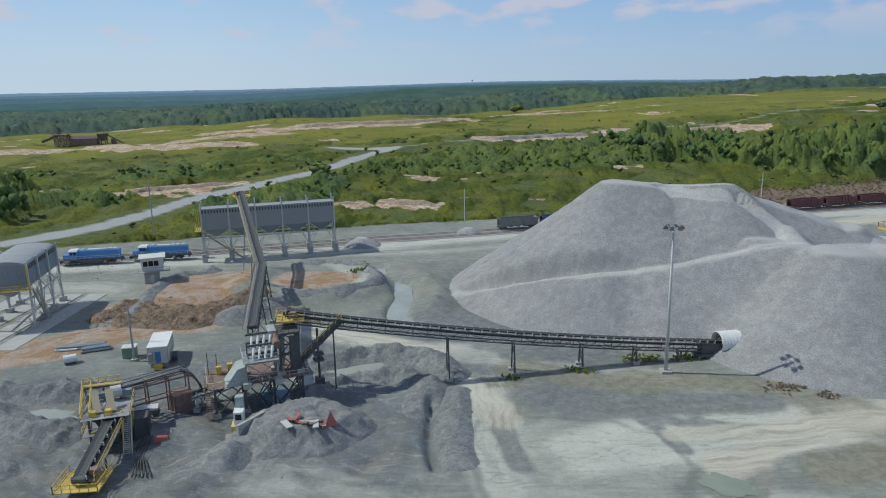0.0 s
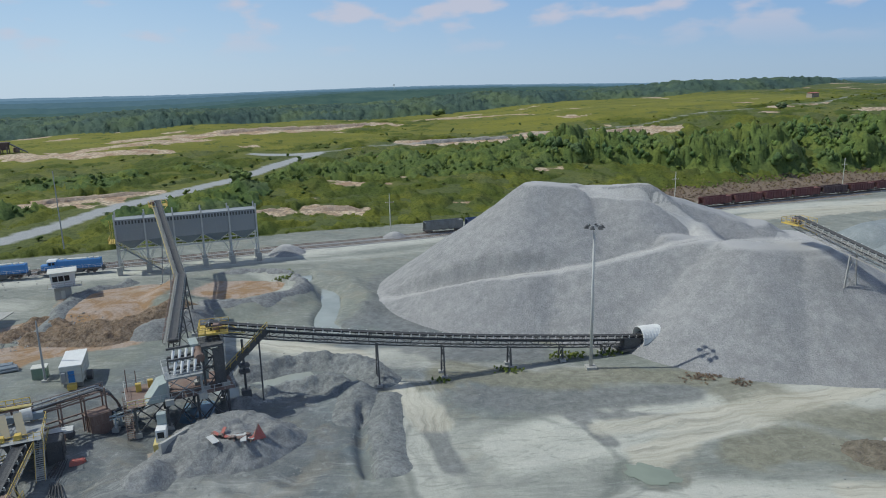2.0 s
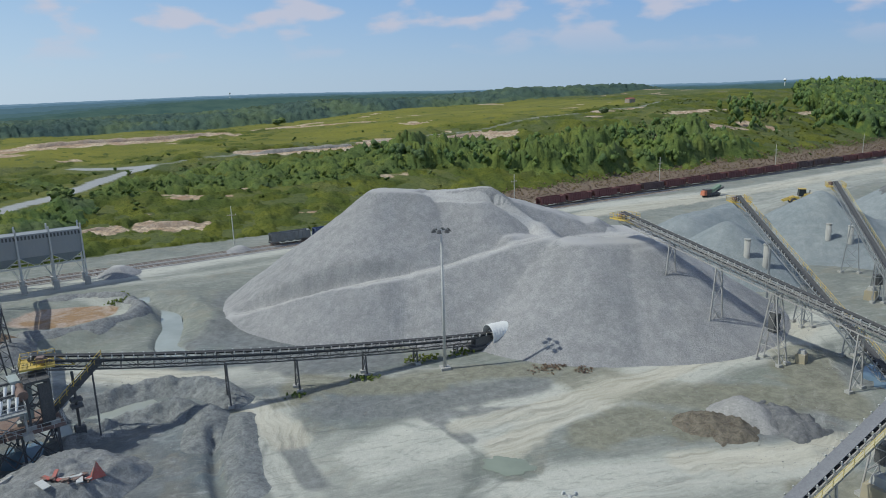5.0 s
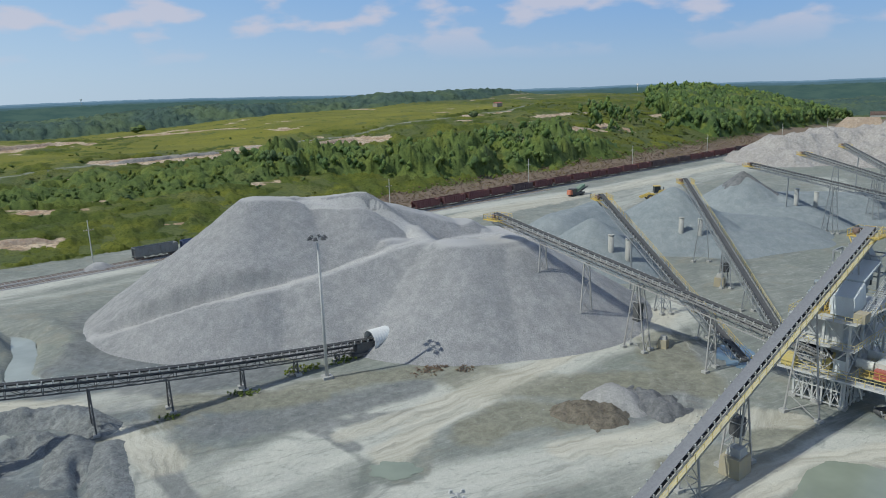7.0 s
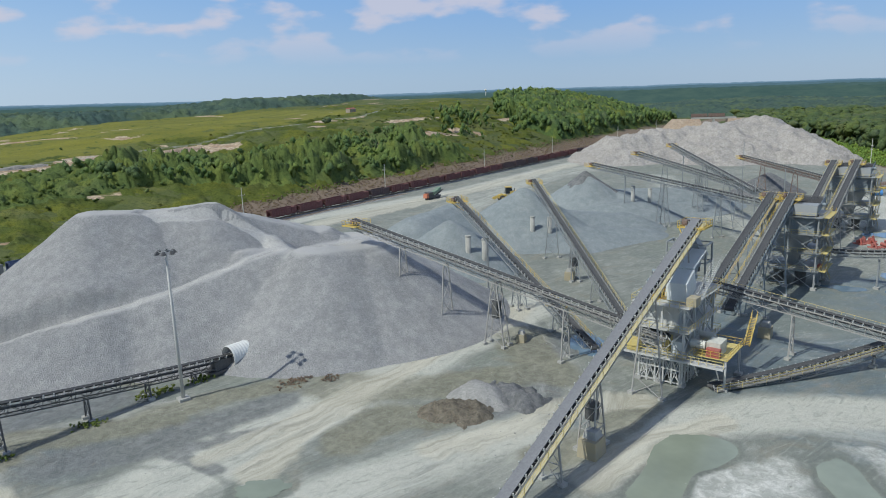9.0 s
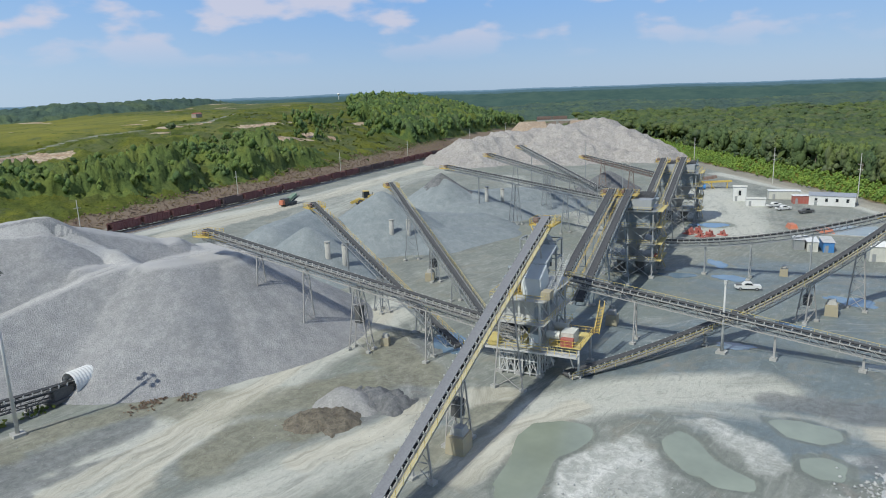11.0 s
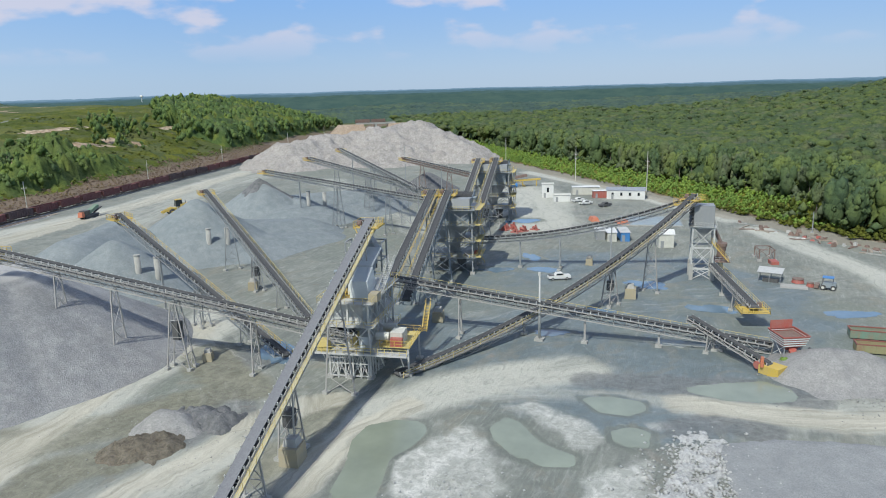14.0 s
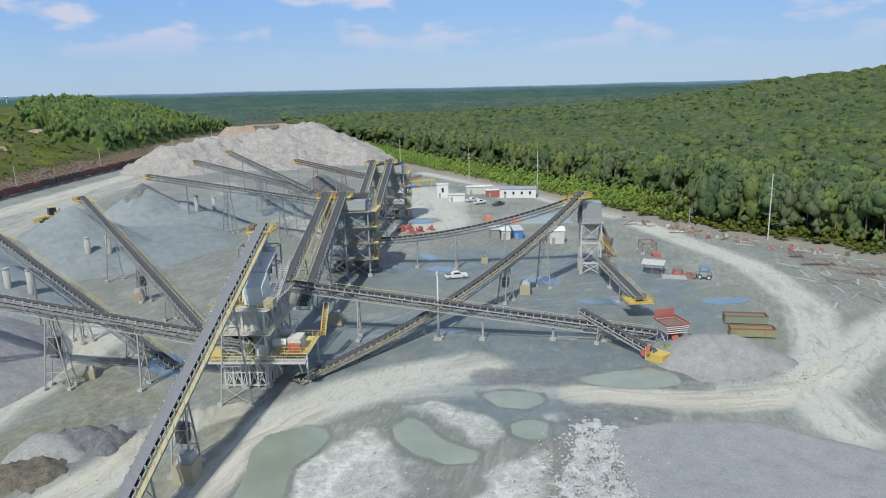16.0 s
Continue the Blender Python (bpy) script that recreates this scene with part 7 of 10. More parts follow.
def bogie(root, x):
    m = MB()
    for y in (-1, 1):
        m.bar((x - 1.25, y * 0.95, 0.55), (x + 1.25, y * 0.95, 0.55), 0.18, 0.34)
    m.bar((x, -1.0, 0.7), (x, 1.0, 0.7), 0.5, 0.3)
    b = part("bogie", m, steel_dark, root)
    for dx in (-0.85, 0.85):
        m = MB()
        for y in (-0.78, 0.78):
            m.tube((x + dx, y - 0.07, 0.46), (x + dx, y + 0.07, 0.46), 0.46, n=12)
        m.tube((x + dx, -0.78, 0.46), (x + dx, 0.78, 0.46), 0.09, n=6)
        part("wheelset", m, steel_rust, b)


def hopper_wagon(mat, label, at, turn, group="train of hopper wagons", length=14.4, rim=3.75):
    """Open-top hopper wagon: ribbed sides, sloped end sheets, chutes, bogies, ladders."""
    root = thing("hopper_wagon", label, "railway wagon", at, group, turn)
    L, W = length / 2 - 0.5, 1.5
    m = MB()
    lo, hi = 1.35, rim
    # sides and ends as sheets with thickness, floor sloping at the ends
    for y in (-1, 1):
        m.box(-L, y * W - 0.05, lo, L, y * W + 0.05, hi)
    for x in (-1, 1):
        m.add([(x * L, -W, hi), (x * L, W, hi), (x * (L - 2.6), W, lo), (x * (L - 2.6), -W, lo),
               (x * (L + 0.08), -W, hi), (x * (L + 0.08), W, hi), (x * (L - 2.5), W, lo - 0.1), (x * (L - 2.5), -W, lo - 0.1)],
              [(0, 1, 2, 3), (7, 6, 5, 4), (0, 4, 5, 1), (1, 5, 6, 2), (2, 6, 7, 3), (3, 7, 4, 0)])
    m.box(-L + 2.4, -W, lo - 0.08, L - 2.4, W, lo)
    body = part("body", m, mat, root)
    for y in (-1, 1):
        m = MB()
        m.bar((-L, y * (W + 0.10), lo + 0.1), (L, y * (W + 0.10), lo + 0.1), 0.10, 0.12)
        for k in range(11):
            x = -L + 2 * L * k / 10
            m.bar((x, y * (W + 0.12), lo + 0.05), (x, y * (W + 0.12), hi), 0.14, 0.14)
        part("side_ribbing", m, mat, body)
    m = MB()
    for y in (-1, 1):
        m.bar((-L - 0.1, y * (W + 0.03), hi), (L + 0.1, y * (W + 0.03), hi), 0.22, 0.16)
        m.bar((-L - 0.4, y * (W - 0.1), lo - 0.15), (L + 0.4, y * (W - 0.1), lo - 0.15), 0.2, 0.32)
    for x in (-1, 1):
        m.bar((x * L, -W, hi), (x * L, W, hi), 0.16, 0.16)
    part("top_rim", m, mat, body)
    for x in (-2.6, 0, 2.6):
        m = MB()
        m.frustum((x, 0, 0.55), (0.9, 1.6), (x, 0, lo - 0.05), (2.3, 2.5))
        part("discharge_chute", m, mat, root)
    m = MB()
    m.bar((-L - 0.7, 0, 0.95), (L + 0.7, 0, 0.95), 0.4, 0.35)
    part("centre_sill", m, steel_dark, root)
    for x in (-1, 1):
        m = MB()
        for y in (-1.3, -0.9):
            m.bar((x * (L + 0.15), y, 0.9), (x * (L + 0.15), y, hi), 0.05)
        for k in range(6):
            m.bar((x * (L + 0.15), -1.3, 1.1 + 0.42 * k), (x * (L + 0.15), -0.9, 1.1 + 0.42 * k), 0.05)
        part("ladder", m, mat, root)
        bogie(root, x * (L - 1.4))
    return root


def on_track(u, off=0.0, lift=0.5):
    x, y = track_point(u, off)
    x2, y2 = track_point(u + 1, off)
    return (x, y, gz(x, y) + lift), math.degrees(math.atan2(y2 - y, x2 - x))


wagon_kinds = {}


def put_wagon(key, mat, label, u, off=0.0):
    at, turn = on_track(u, off)
    if key not in wagon_kinds:
        wagon_kinds[key] = hopper_wagon(mat, label, at, turn)
    else:
        copy_thing(wagon_kinds[key], pose(*at, 0, 0, turn))


rw = random.Random(4)
u = 122.0
while u < 560:
    if rw.random() < 0.22 and u > 180:
        put_wagon("dark", maroon_dark, "dark empty open hopper wagon with ribbed sides", u)
    else:
        put_wagon("maroon", maroon, "maroon open hopper wagon with ribbed sides", u)
    u += 15.3
while u < 650:
    put_wagon("blue", car_blue, "dark blue open hopper wagon on the far line", u)
    u += 15.3
put_wagon("grey", car_grey, "grey open hopper wagon standing by the stockpile", 8.0)
put_wagon("blue", car_blue, "dark blue open hopper wagon on the far line", 23.4)


def locomotive(at, turn, label):
    """Four-axle road switcher: long hood, cab, short nose, walkway with rails, fans, bogies."""
    root = thing("locomotive", label, "locomotive", at, "blue locomotives", turn)
    m = MB()
    m.box(-8.4, -1.5, 1.25, 8.4, 1.5, 1.6)
    m.box(-3.2, -1.35, 0.45, 3.2, 1.35, 1.25)
    part("underframe", m, steel_dark, root, "black frame and fuel tank")
    m = MB()
    m.prism([(-0.95, 0), (0.95, 0), (0.95, 2.3), (0.75, 2.55), (-0.75, 2.55), (-0.95, 2.3)], (-3.6, 0, 1.6), (8.0, 0, 1.6))
    hood = part("long_hood", m, blue_paint, root)
    for y in (-1, 1):
        for k in range(9):
            part("hood_door", MB().box(-2.9 + k * 1.18, y * 0.95 - 0.03, 1.9, -1.95 + k * 1.18, y * 0.95 + 0.03, 3.5), blue_paint, hood)
    for x in (-2.2, 3.8, 5.3, 6.8):
        m = MB()
        m.tube((x, 0, 4.1), (x, 0, 4.4), 0.62, n=14)
        part("roof_fan", m, cream_paint, hood, "pale grey roof fan")
    m = MB()
    m.box(-0.8, -0.7, 4.12, 3.0, 0.7, 4.35)
    part("roof_hatch", m, cream_paint, hood)
    m = MB()
    m.prism([(-1.45, 0), (1.45, 0), (1.45, 2.35), (1.1, 2.75), (-1.1, 2.75), (-1.45, 2.35)], (-5.7, 0, 1.6), (-3.5, 0, 1.6))
    cab = part("cab", m, blue_paint, root)
    m = MB()
    m.prism([(-1.5, 2.36), (1.5, 2.36), (1.12, 2.8), (-1.12, 2.8)], (-5.8, 0, 1.6), (-3.4, 0, 1.6))
    part("cab_roof", m, white_paint, cab, "white cab roof")
    m = MB()
    for y in (-1, 1):
        for x in (-5.4, -4.5):
            m.box(x, y * 1.46 - 0.02, 3.0, x + 0.7, y * 1.46 + 0.02, 3.75)
        m.box(-5.73, y * 0.75 - 0.45, 3.1, -5.68, y * 0.75 + 0.45, 3.8)
    part("cab_window", m, window_glass, cab, "dark cab window glass")
    m = MB()
    m.prism([(-0.95, 0), (0.95, 0), (0.95, 1.2), (0.7, 1.45), (-0.7, 1.45), (-0.95, 1.2)], (-7.6, 0, 1.6), (-5.7, 0, 1.6))
    part("short_hood", m, blue_paint, root)
    m = MB()
    for y in (-1, 1):
        rail_line(m, (-8.2, y * 1.45, 1.6), (8.2, y * 1.45, 1.6), 0.95, 1.6, 0.05)
    part("handrail", m, white_paint, root, "white handrail along the walkway")
    for x in (-1, 1):
        m = MB()
        m.bar((x * 8.4, -1.3, 1.0), (x * 8.4, 1.3, 1.0), 0.2, 0.9)
        m.bar((x * 8.5, 0, 0.9), (x * 9.0, 0, 0.9), 0.25, 0.25)
        part("pilot", m, steel_dark, root)
        bogie(root, x * 5.2)
    return root


for x0, y0, x1, y1 in ((-116.6, 194.8, -99.9, 197.6), (-98.3, 199.0, -80.9, 201.3)):
    locomotive(((x0 + x1) / 2, (y0 + y1) / 2, gz((x0 + x1) / 2, (y0 + y1) / 2) + 0.35), math.degrees(math.atan2(y1 - y0, x1 - x0)), "bright blue freight locomotive with white cab roof")

# ---- steel towers of the plant ----
def louvred_box(root, name, x0, y0, z0, x1, y1, z1, mat, label="", ribs=1.0):
    """A sheet-steel housing with raised ribs and a rim."""
    b = part(name, MB().box(x0, y0, z0, x1, y1, z1), mat, root, label)
    m = MB()
    for y in (y0, y1):
        for k in range(int((x1 - x0) / ribs) + 1):
            x = x0 + min(k * ribs, x1 - x0)
            m.bar((x, y, z0), (x, y, z1), 0.1)
    for x in (x0, x1):
        for k in range(int((y1 - y0) / ribs) + 1):
            y = y0 + min(k * ribs, y1 - y0)
            m.bar((x, y, z0), (x, y, z1), 0.1)
    for z in (z0, (z0 + z1) / 2, z1):
        m.bar((x0, y0, z), (x1, y0, z), 0.12)
        m.bar((x0, y1, z), (x1, y1, z), 0.12)
        m.bar((x0, y0, z), (x0, y1, z), 0.12)
        m.bar((x1, y0, z), (x1, y1, z), 0.12)
    part("stiffening", m, mat, b)
    return b


def vibrating_screen(root, x0, y0, x1, y1, z_hi, z_lo, mat, hood_mat):
    """Inclined screen: side plates, mesh decks, hood over the low end, motors and springs."""
    m = MB()
    for y in (y0, y1):
        m.add([(x0, y - 0.06, z_lo), (x1, y - 0.06, z_hi), (x1, y - 0.06, z_hi + 1.7), (x0, y - 0.06, z_lo + 1.7),
               (x0, y + 0.06, z_lo), (x1, y + 0.06, z_hi), (x1, y + 0.06, z_hi + 1.7), (x0, y + 0.06, z_lo + 1.7)],
              [(0, 1, 2, 3), (7, 6, 5, 4), (0, 4, 5, 1), (1, 5, 6, 2), (2, 6, 7, 3), (3, 7, 4, 0)])
    sc = part("screen_box", m, mat, root)
    m = MB()
    n = 14
    for k in range(n + 1):
        x, z = x0 + (x1 - x0) * k / n, z_lo + (z_hi - z_lo) * k / n
        m.bar((x, y0, z + 1.15), (x, y1, z + 1.15), 0.16, 0.10)
    m.sheet((x0, y0, z_lo + 1.0), (x1, y0, z_hi + 1.0), (x1, y1, z_hi + 1.0), (x0, y1, z_lo + 1.0))
    part("screen_deck", m, steel_dark, sc)
    m = MB()
    xm, zm = x0 + (x1 - x0) * 0.32, z_lo + (z_hi - z_lo) * 0.32
    m.add([(x0 - 0.7, y0, z_lo), (x0 - 0.7, y1, z_lo), (x0 - 0.4, y1, z_lo + 2.4), (x0 - 0.4, y0, z_lo + 2.4), (xm, y0, zm + 1.8), (xm, y1, zm + 1.8), (xm, y1, zm), (xm, y0, zm)],
          [(0, 3, 2, 1), (3, 4, 5, 2), (0, 7, 4, 3), (1, 2, 5, 6), (4, 7, 6, 5), (0, 1, 6, 7)])
    part("hood", m, hood_mat, root, "pale grey sheet hood")
    for y in (y0 - 0.5, y1 + 0.5):
        m = MB()
        c = ((x0 + x1) / 2, y, (z_lo + z_hi) / 2 + 1.0)
        m.tube((c[0], y - 0.45, c[2]), (c[0], y + 0.45, c[2]), 0.42, n=12)
        part("vibrator", m, steel_blue, sc)
    for x, z in ((x0 + 0.8, z_lo), (x1 - 0.8, z_hi)):
        for y in (y0, y1):
            part("spring", MB().tube((x, y, z - 0.7), (x, y, z + 0.1), 0.25, n=8), steel_dark, root)


# primary screen house, under the head of the long conveyor
A = thing("screen_tower", "tall grey steel screening tower with decks and stairs", "screen tower", (99.0, 61.6, 0), "plant towers", 12.5)
frame_tower(A, 0, -1.5, 15, 6.0, [0, 5.3, 9.6, 13.8], 4, 3, steel_light, 0.34, 1, dull_yellow, over=1.2)
m = MB()
m.box(-2.0, -8.6, 5.02, -0.2, 8.0, 5.32)
for y in (-7.5, -4.0, -0.5, 3.0, 6.5):
    m.bar((-1.8, y, 5.0), (0.0, y, 2.6), 0.16)
wk = part("front_walkway", m, steel_light, A, "pale steel walkway across the front")
part("handrail", rail_line(MB(), (-1.9, -8.6, 5.32), (-1.9, 8.0, 5.32), 1.1, 1.3, 0.08), dull_yellow, wk)
part("orange_guard", MB().box(-1.6, 5.6, 5.4, 0.0, 7.6, 7.4), dull_yellow, A, "yellow mesh guard")
m = MB()
m.add([(1.6, -1.2, 14.2), (6.2, -1.2, 15.6), (6.2, 2.2, 15.6), (1.6, 2.2, 14.2), (2.0, -1.0, 17.2), (5.6, -1.0, 18.9), (5.6, 2.0, 18.9), (2.0, 2.0, 17.2)],
      [(3, 2, 1, 0), (4, 5, 6, 7), (0, 1, 5, 4), (1, 2, 6, 5), (2, 3, 7, 6), (3, 0, 4, 7)])
part("screen_cover", m, pale_sheet, A, "large pale sheet-steel screen cover")
m = MB()
m.bar((5.8, 0.5, 19.0), (12.0, 0.5, 21.0), 2.6, 0.3)
part("cover_lid", m, pale_sheet, A)
for k in range(3):
    m = MB()
    m.box(0.4 + 0.5 * k, -1.2 + 2.4 * k, 5.4, 2.2 + 0.5 * k, 0.6 + 2.4 * k, 7.6 + 0.3 * k)
    part("machine_casing", m, (pale_sheet, dull_yellow, steel_blue)[k], A)
for z in (0.5, 2.8):
    part("rail", MB().bar((-0.25, -1.4, z), (-0.25, 5.9, z), 0.2), steel_light, A)
    part("rail", MB().bar((0.0, -1.7, z), (7.0, -1.7, z), 0.16), steel_light, A)
for k in range(6):
    part("post", MB().bar((-0.25, -1.2 + 1.42 * k, 0.0), (-0.25, -1.2 + 1.42 * k, 5.2), 0.26), steel_light, A)
for k in range(5):
    m = MB()
    y0_, y1_ = -1.2 + 1.42 * k, -1.2 + 1.42 * (k + 1)
    m.bar((-0.25, y0_, 0.2), (-0.25, y1_, 5.0), 0.12)
    m.bar((-0.25, y1_, 0.2), (-0.25, y0_, 5.0), 0.12)
    part("cross_brace", m, steel_light, A)
for k in range(5):
    part("post", MB().bar((0.8 + 1.5 * k, -1.7, 0.0), (0.8 + 1.5 * k, -1.7, 5.2), 0.22), steel_light, A)
louvred_box(A, "bin", 1.5, 0, 9.9, 7.5, 5.5, 13.0, steel_light, "pale dusty feed bin")
m = MB()
m.frustum((4.5, 2.7, 6.2), (2.0, 2.0), (4.5, 2.7, 9.9), (5.8, 5.4))
part("hopper", m, steel_light, A)
m = MB()
m.frustum((11.5, 2.2, 6.0), (1.6, 1.6), (11.5, 2.2, 13.6), (6.0, 6.5))
part("hopper", m, steel_grey, A)
vibrating_screen(A, 3.0, 0.2, 12.0, 2.7, 18.0, 14.6, steel_blue, pale_sheet)
vibrating_screen(A, 3.0, 3.6, 12.0, 6.1, 18.0, 14.6, steel_dark, steel_blue)
for x, y in ((12.2, -0.6), (12.2, 6.4), (15.6, -0.6), (15.6, 6.4)):
    part("column", MB().bar((x, y, 13.8), (x, y, 21.8), 0.28), steel_grey, A)
frame_top = MB()
for z in (18.5, 21.8):
    for a, b in (((12.2, -0.6), (15.6, -0.6)), ((15.6, -0.6), (15.6, 6.4)), ((15.6, 6.4), (12.2, 6.4)), ((12.2, 6.4), (12.2, -0.6))):
        frame_top.bar((*a, z), (*b, z), 0.22)
part("top_frame", frame_top, steel_grey, A)
m = MB()
m.frustum((13.4, 3.0, 19.2), (3.0, 5.6), (13.4, 3.0, 22.2), (2.4, 3.2))
part("feed_box", m, steel_blue, A, "grey sheet feed box under the belt's head")
m = MB()
m.sheet((11.9, -0.2, 19.6), (15.2, -0.2, 19.6), (14.0, 2.6, 24.6), (13.2, 2.6, 24.6))
m.sheet((11.9, 6.0, 19.6), (15.2, 6.0, 19.6), (14.0, 3.4, 24.6), (13.2, 3.4, 24.6))
m.sheet((11.9, -0.2, 19.6), (11.9, 6.0, 19.6), (13.2, 3.4, 24.6), (13.2, 2.6, 24.6))
part("chute_hood", m, steel_grey, A)
# walkway stair up along the screens, small orange guards, yellow chute
stair(A, (2.0, -2.6, 14.0), (12.0, -2.6, 18.6), 1.1, steel_light, steel_light)
part("drive_guard", MB().box(0.2, -3.2, 14.1, 2.4, -1.6, 15.5), concrete_tan, A, "tan motor housing")
m = MB()
m.add([(0.2, 3.6, 14.0), (2.6, 3.6, 14.0), (2.6, 5.6, 14.0), (0.2, 5.6, 14.0), (0.6, 4.2, 17.2), (1.8, 4.2, 17.2), (1.8, 5.2, 17.2), (0.6, 5.2, 17.2)],
      [(0, 1, 5, 4), (1, 2, 6, 5), (2, 3, 7, 6), (3, 0, 4, 7), (4, 5, 6, 7)])
part("guard_frame", m, yellow, A, "bright yellow guard")
stair(A, (2.2, 2.9, 14.0), (4.6, 2.9, 17.2), 0.8, yellow, yellow)
# crusher floor and its side platform
for x in (3.2, 8.0):
    m = MB()
    m.tube((x, -4.2, 6.9), (x, -1.8, 6.9), 0.75, n=14)
    part("crusher_motor", m, cream_paint, A)
m = MB()
m.box(1.8, -8.2, 5.3, 10.5, -2.7, 5.45)
dk = part("side_platform", m, dull_yellow, A, "yellow platform with motors")
m = MB()
rail_line(m, (1.8, -8.2, 5.45), (10.5, -8.2, 5.45), 1.1, 1.4, 0.07)
rail_line(m, (1.8, -8.2, 5.45), (1.8, -2.7, 5.45), 1.1, 1.4, 0.07)
rail_line(m, (10.5, -8.2, 5.45), (10.5, -2.7, 5.45), 1.1, 1.4, 0.07)
part("handrail", m, yellow, dk)
louvred_box(A, "motor_housing", 3.0, -6.6, 5.45, 6.2, -4.4, 7.6, cream_paint, "pale motor housing")
part("drive_motor", MB().box(1.9, -6.8, 5.45, 2.9, -4.6, 6.9), red_paint, A, "red drive motor")
stair(A, (10.5, -8.8, 5.4), (14.5, -8.8, 9.6), 0.9, yellow, yellow)
for x in (2.2, 10.2):
    part("column", MB().bar((x, -7.8, 0), (x, -7.8, 5.3), 0.3), steel_light, A)
    part("footing", MB().box(x - 0.6, -8.4, -0.3, x + 0.6, -7.2, 0.5), concrete, A)
for k, (x, y) in enumerate(((5.0, 2.2), (9.5, 2.2))):
    m = MB()
    m.tube((x, y, 0.3), (x, y, 2.0), 1.5, 1.2, 16)
    m.tube((x, y, 2.0), (x, y, 4.2), 1.2, 1.6, 16)
    part("crusher", m, steel_blue, A)
for k in range(5):
    part("support_post", MB().bar((1.0 + k * 2.6, 3.0, 0), (1.0 + k * 2.6, 3.0, 5.2), 0.26), steel_dark, A)
m = MB()
m.frustum((7.0, -5.2, 2.0), (1.2, 1.2), (7.0, -5.2, 5.2), (3.2, 3.2))
part("discharge_chute", m, steel_grey, A)


def screening_tower(label, at, turn, w, d, levels, mat, seed):
    """A tower with screens on top, crushers inside, stairs zigzagging on one face."""
    rg = random.Random(seed)
    T = thing("screen_tower", label, "screen tower", at, "plant towers", turn)
    frame_tower(T, 0, 0, w, d, levels, 3, 3, mat, 0.34, 1, dull_yellow, over=0.9)
    top = levels[-1]
    for k in range(2):
        y0 = 0.6 + k * (d / 2)
        vibrating_screen(T, 0.8, y0, w - 0.6, y0 + d / 2 - 1.1, top + 2.6, top + 0.6, steel_blue, mat)
    louvred_box(T, "bin", 1.0, 1.0, levels[-2] + 0.3, w - 1.0, d - 1.0, levels[-1] - 0.4, steel_blue, "blue-grey steel bin")
    m = MB()
    m.frustum((w / 2, d / 2, levels[1] + 0.6), (1.6, 1.6), (w / 2, d / 2, levels[-2] + 0.3), (w - 2.4, d - 2.4))
    part("hopper", m, mat, T)
    for k in range(2):
        m = MB()
        y = d * (0.3 + 0.4 * k)
        m.tube((w * 0.4, y, 0.4), (w * 0.4, y, 2.0), 1.3, 1.1, 14)
        m.tube((w * 0.4, y, 2.0), (w * 0.4, y, 3.6), 1.1, 1.4, 14)
        part("crusher", m, steel_dark, T)
    for q in range(len(levels) - 1):
        z0, z1 = levels[q], levels[q + 1]
        flip = q % 2
        a, b = (w * 0.15, w * 0.85) if flip else (w * 0.85, w * 0.15)
        stair(T, (a, -1.6, z0 + 0.2), (b, -1.6, z1 + 0.2), 0.9, mat, yellow)
        m = MB()
        m.box(min(a, b) - 1.4, -2.2, z1 + 0.14, max(a, b) + 1.4, -0.9, z1 + 0.22)
        part("landing", m, dull_yellow, T)
    for k in range(4):
        x, y, z = rg.uniform(0, w), rg.choice((-0.3, d + 0.3)), rg.choice(levels[1:-1])
        m = MB()
        m.tube((x - 0.7, y, z + 0.8), (x + 0.7, y, z + 0.8), 0.45, n=10)
        m.box(x - 0.6, y - 0.4, z + 0.25, x + 0.6, y + 0.4, z + 0.5)
        part("drive_motor", m, rg.choice((steel_blue, red_paint, cream_paint)), T)
    # overhanging conveyor tails and a vent
    part("vent_pipe", MB().tube((w * 0.7, d * 0.5, top + 1), (w * 0.7, d * 0.5, top + 4.2), 0.22, n=10), steel_dark, T)
    m = MB()
    m.frustum((w + 1.2, d * 0.5, levels[1]), (1.0, 1.4), (w + 0.6, d * 0.5, levels[-1]), (2.0, 3.0))
    part("discharge_chute", m, mat, T)
    return T


screening_tower("grey steel screening tower fed by twin conveyors", (170.5, 69.5, 0), 13, 11, 12.5, [0, 4.4, 8.8, 13.2, 17.4], steel_grey, 1)
screening_tower("far grey screening tower fed by twin conveyors", (246.5, 85.5, 0), 13, 10.5, 13, [0, 4.4, 8.8, 13.2, 17.8], steel_grey, 2)

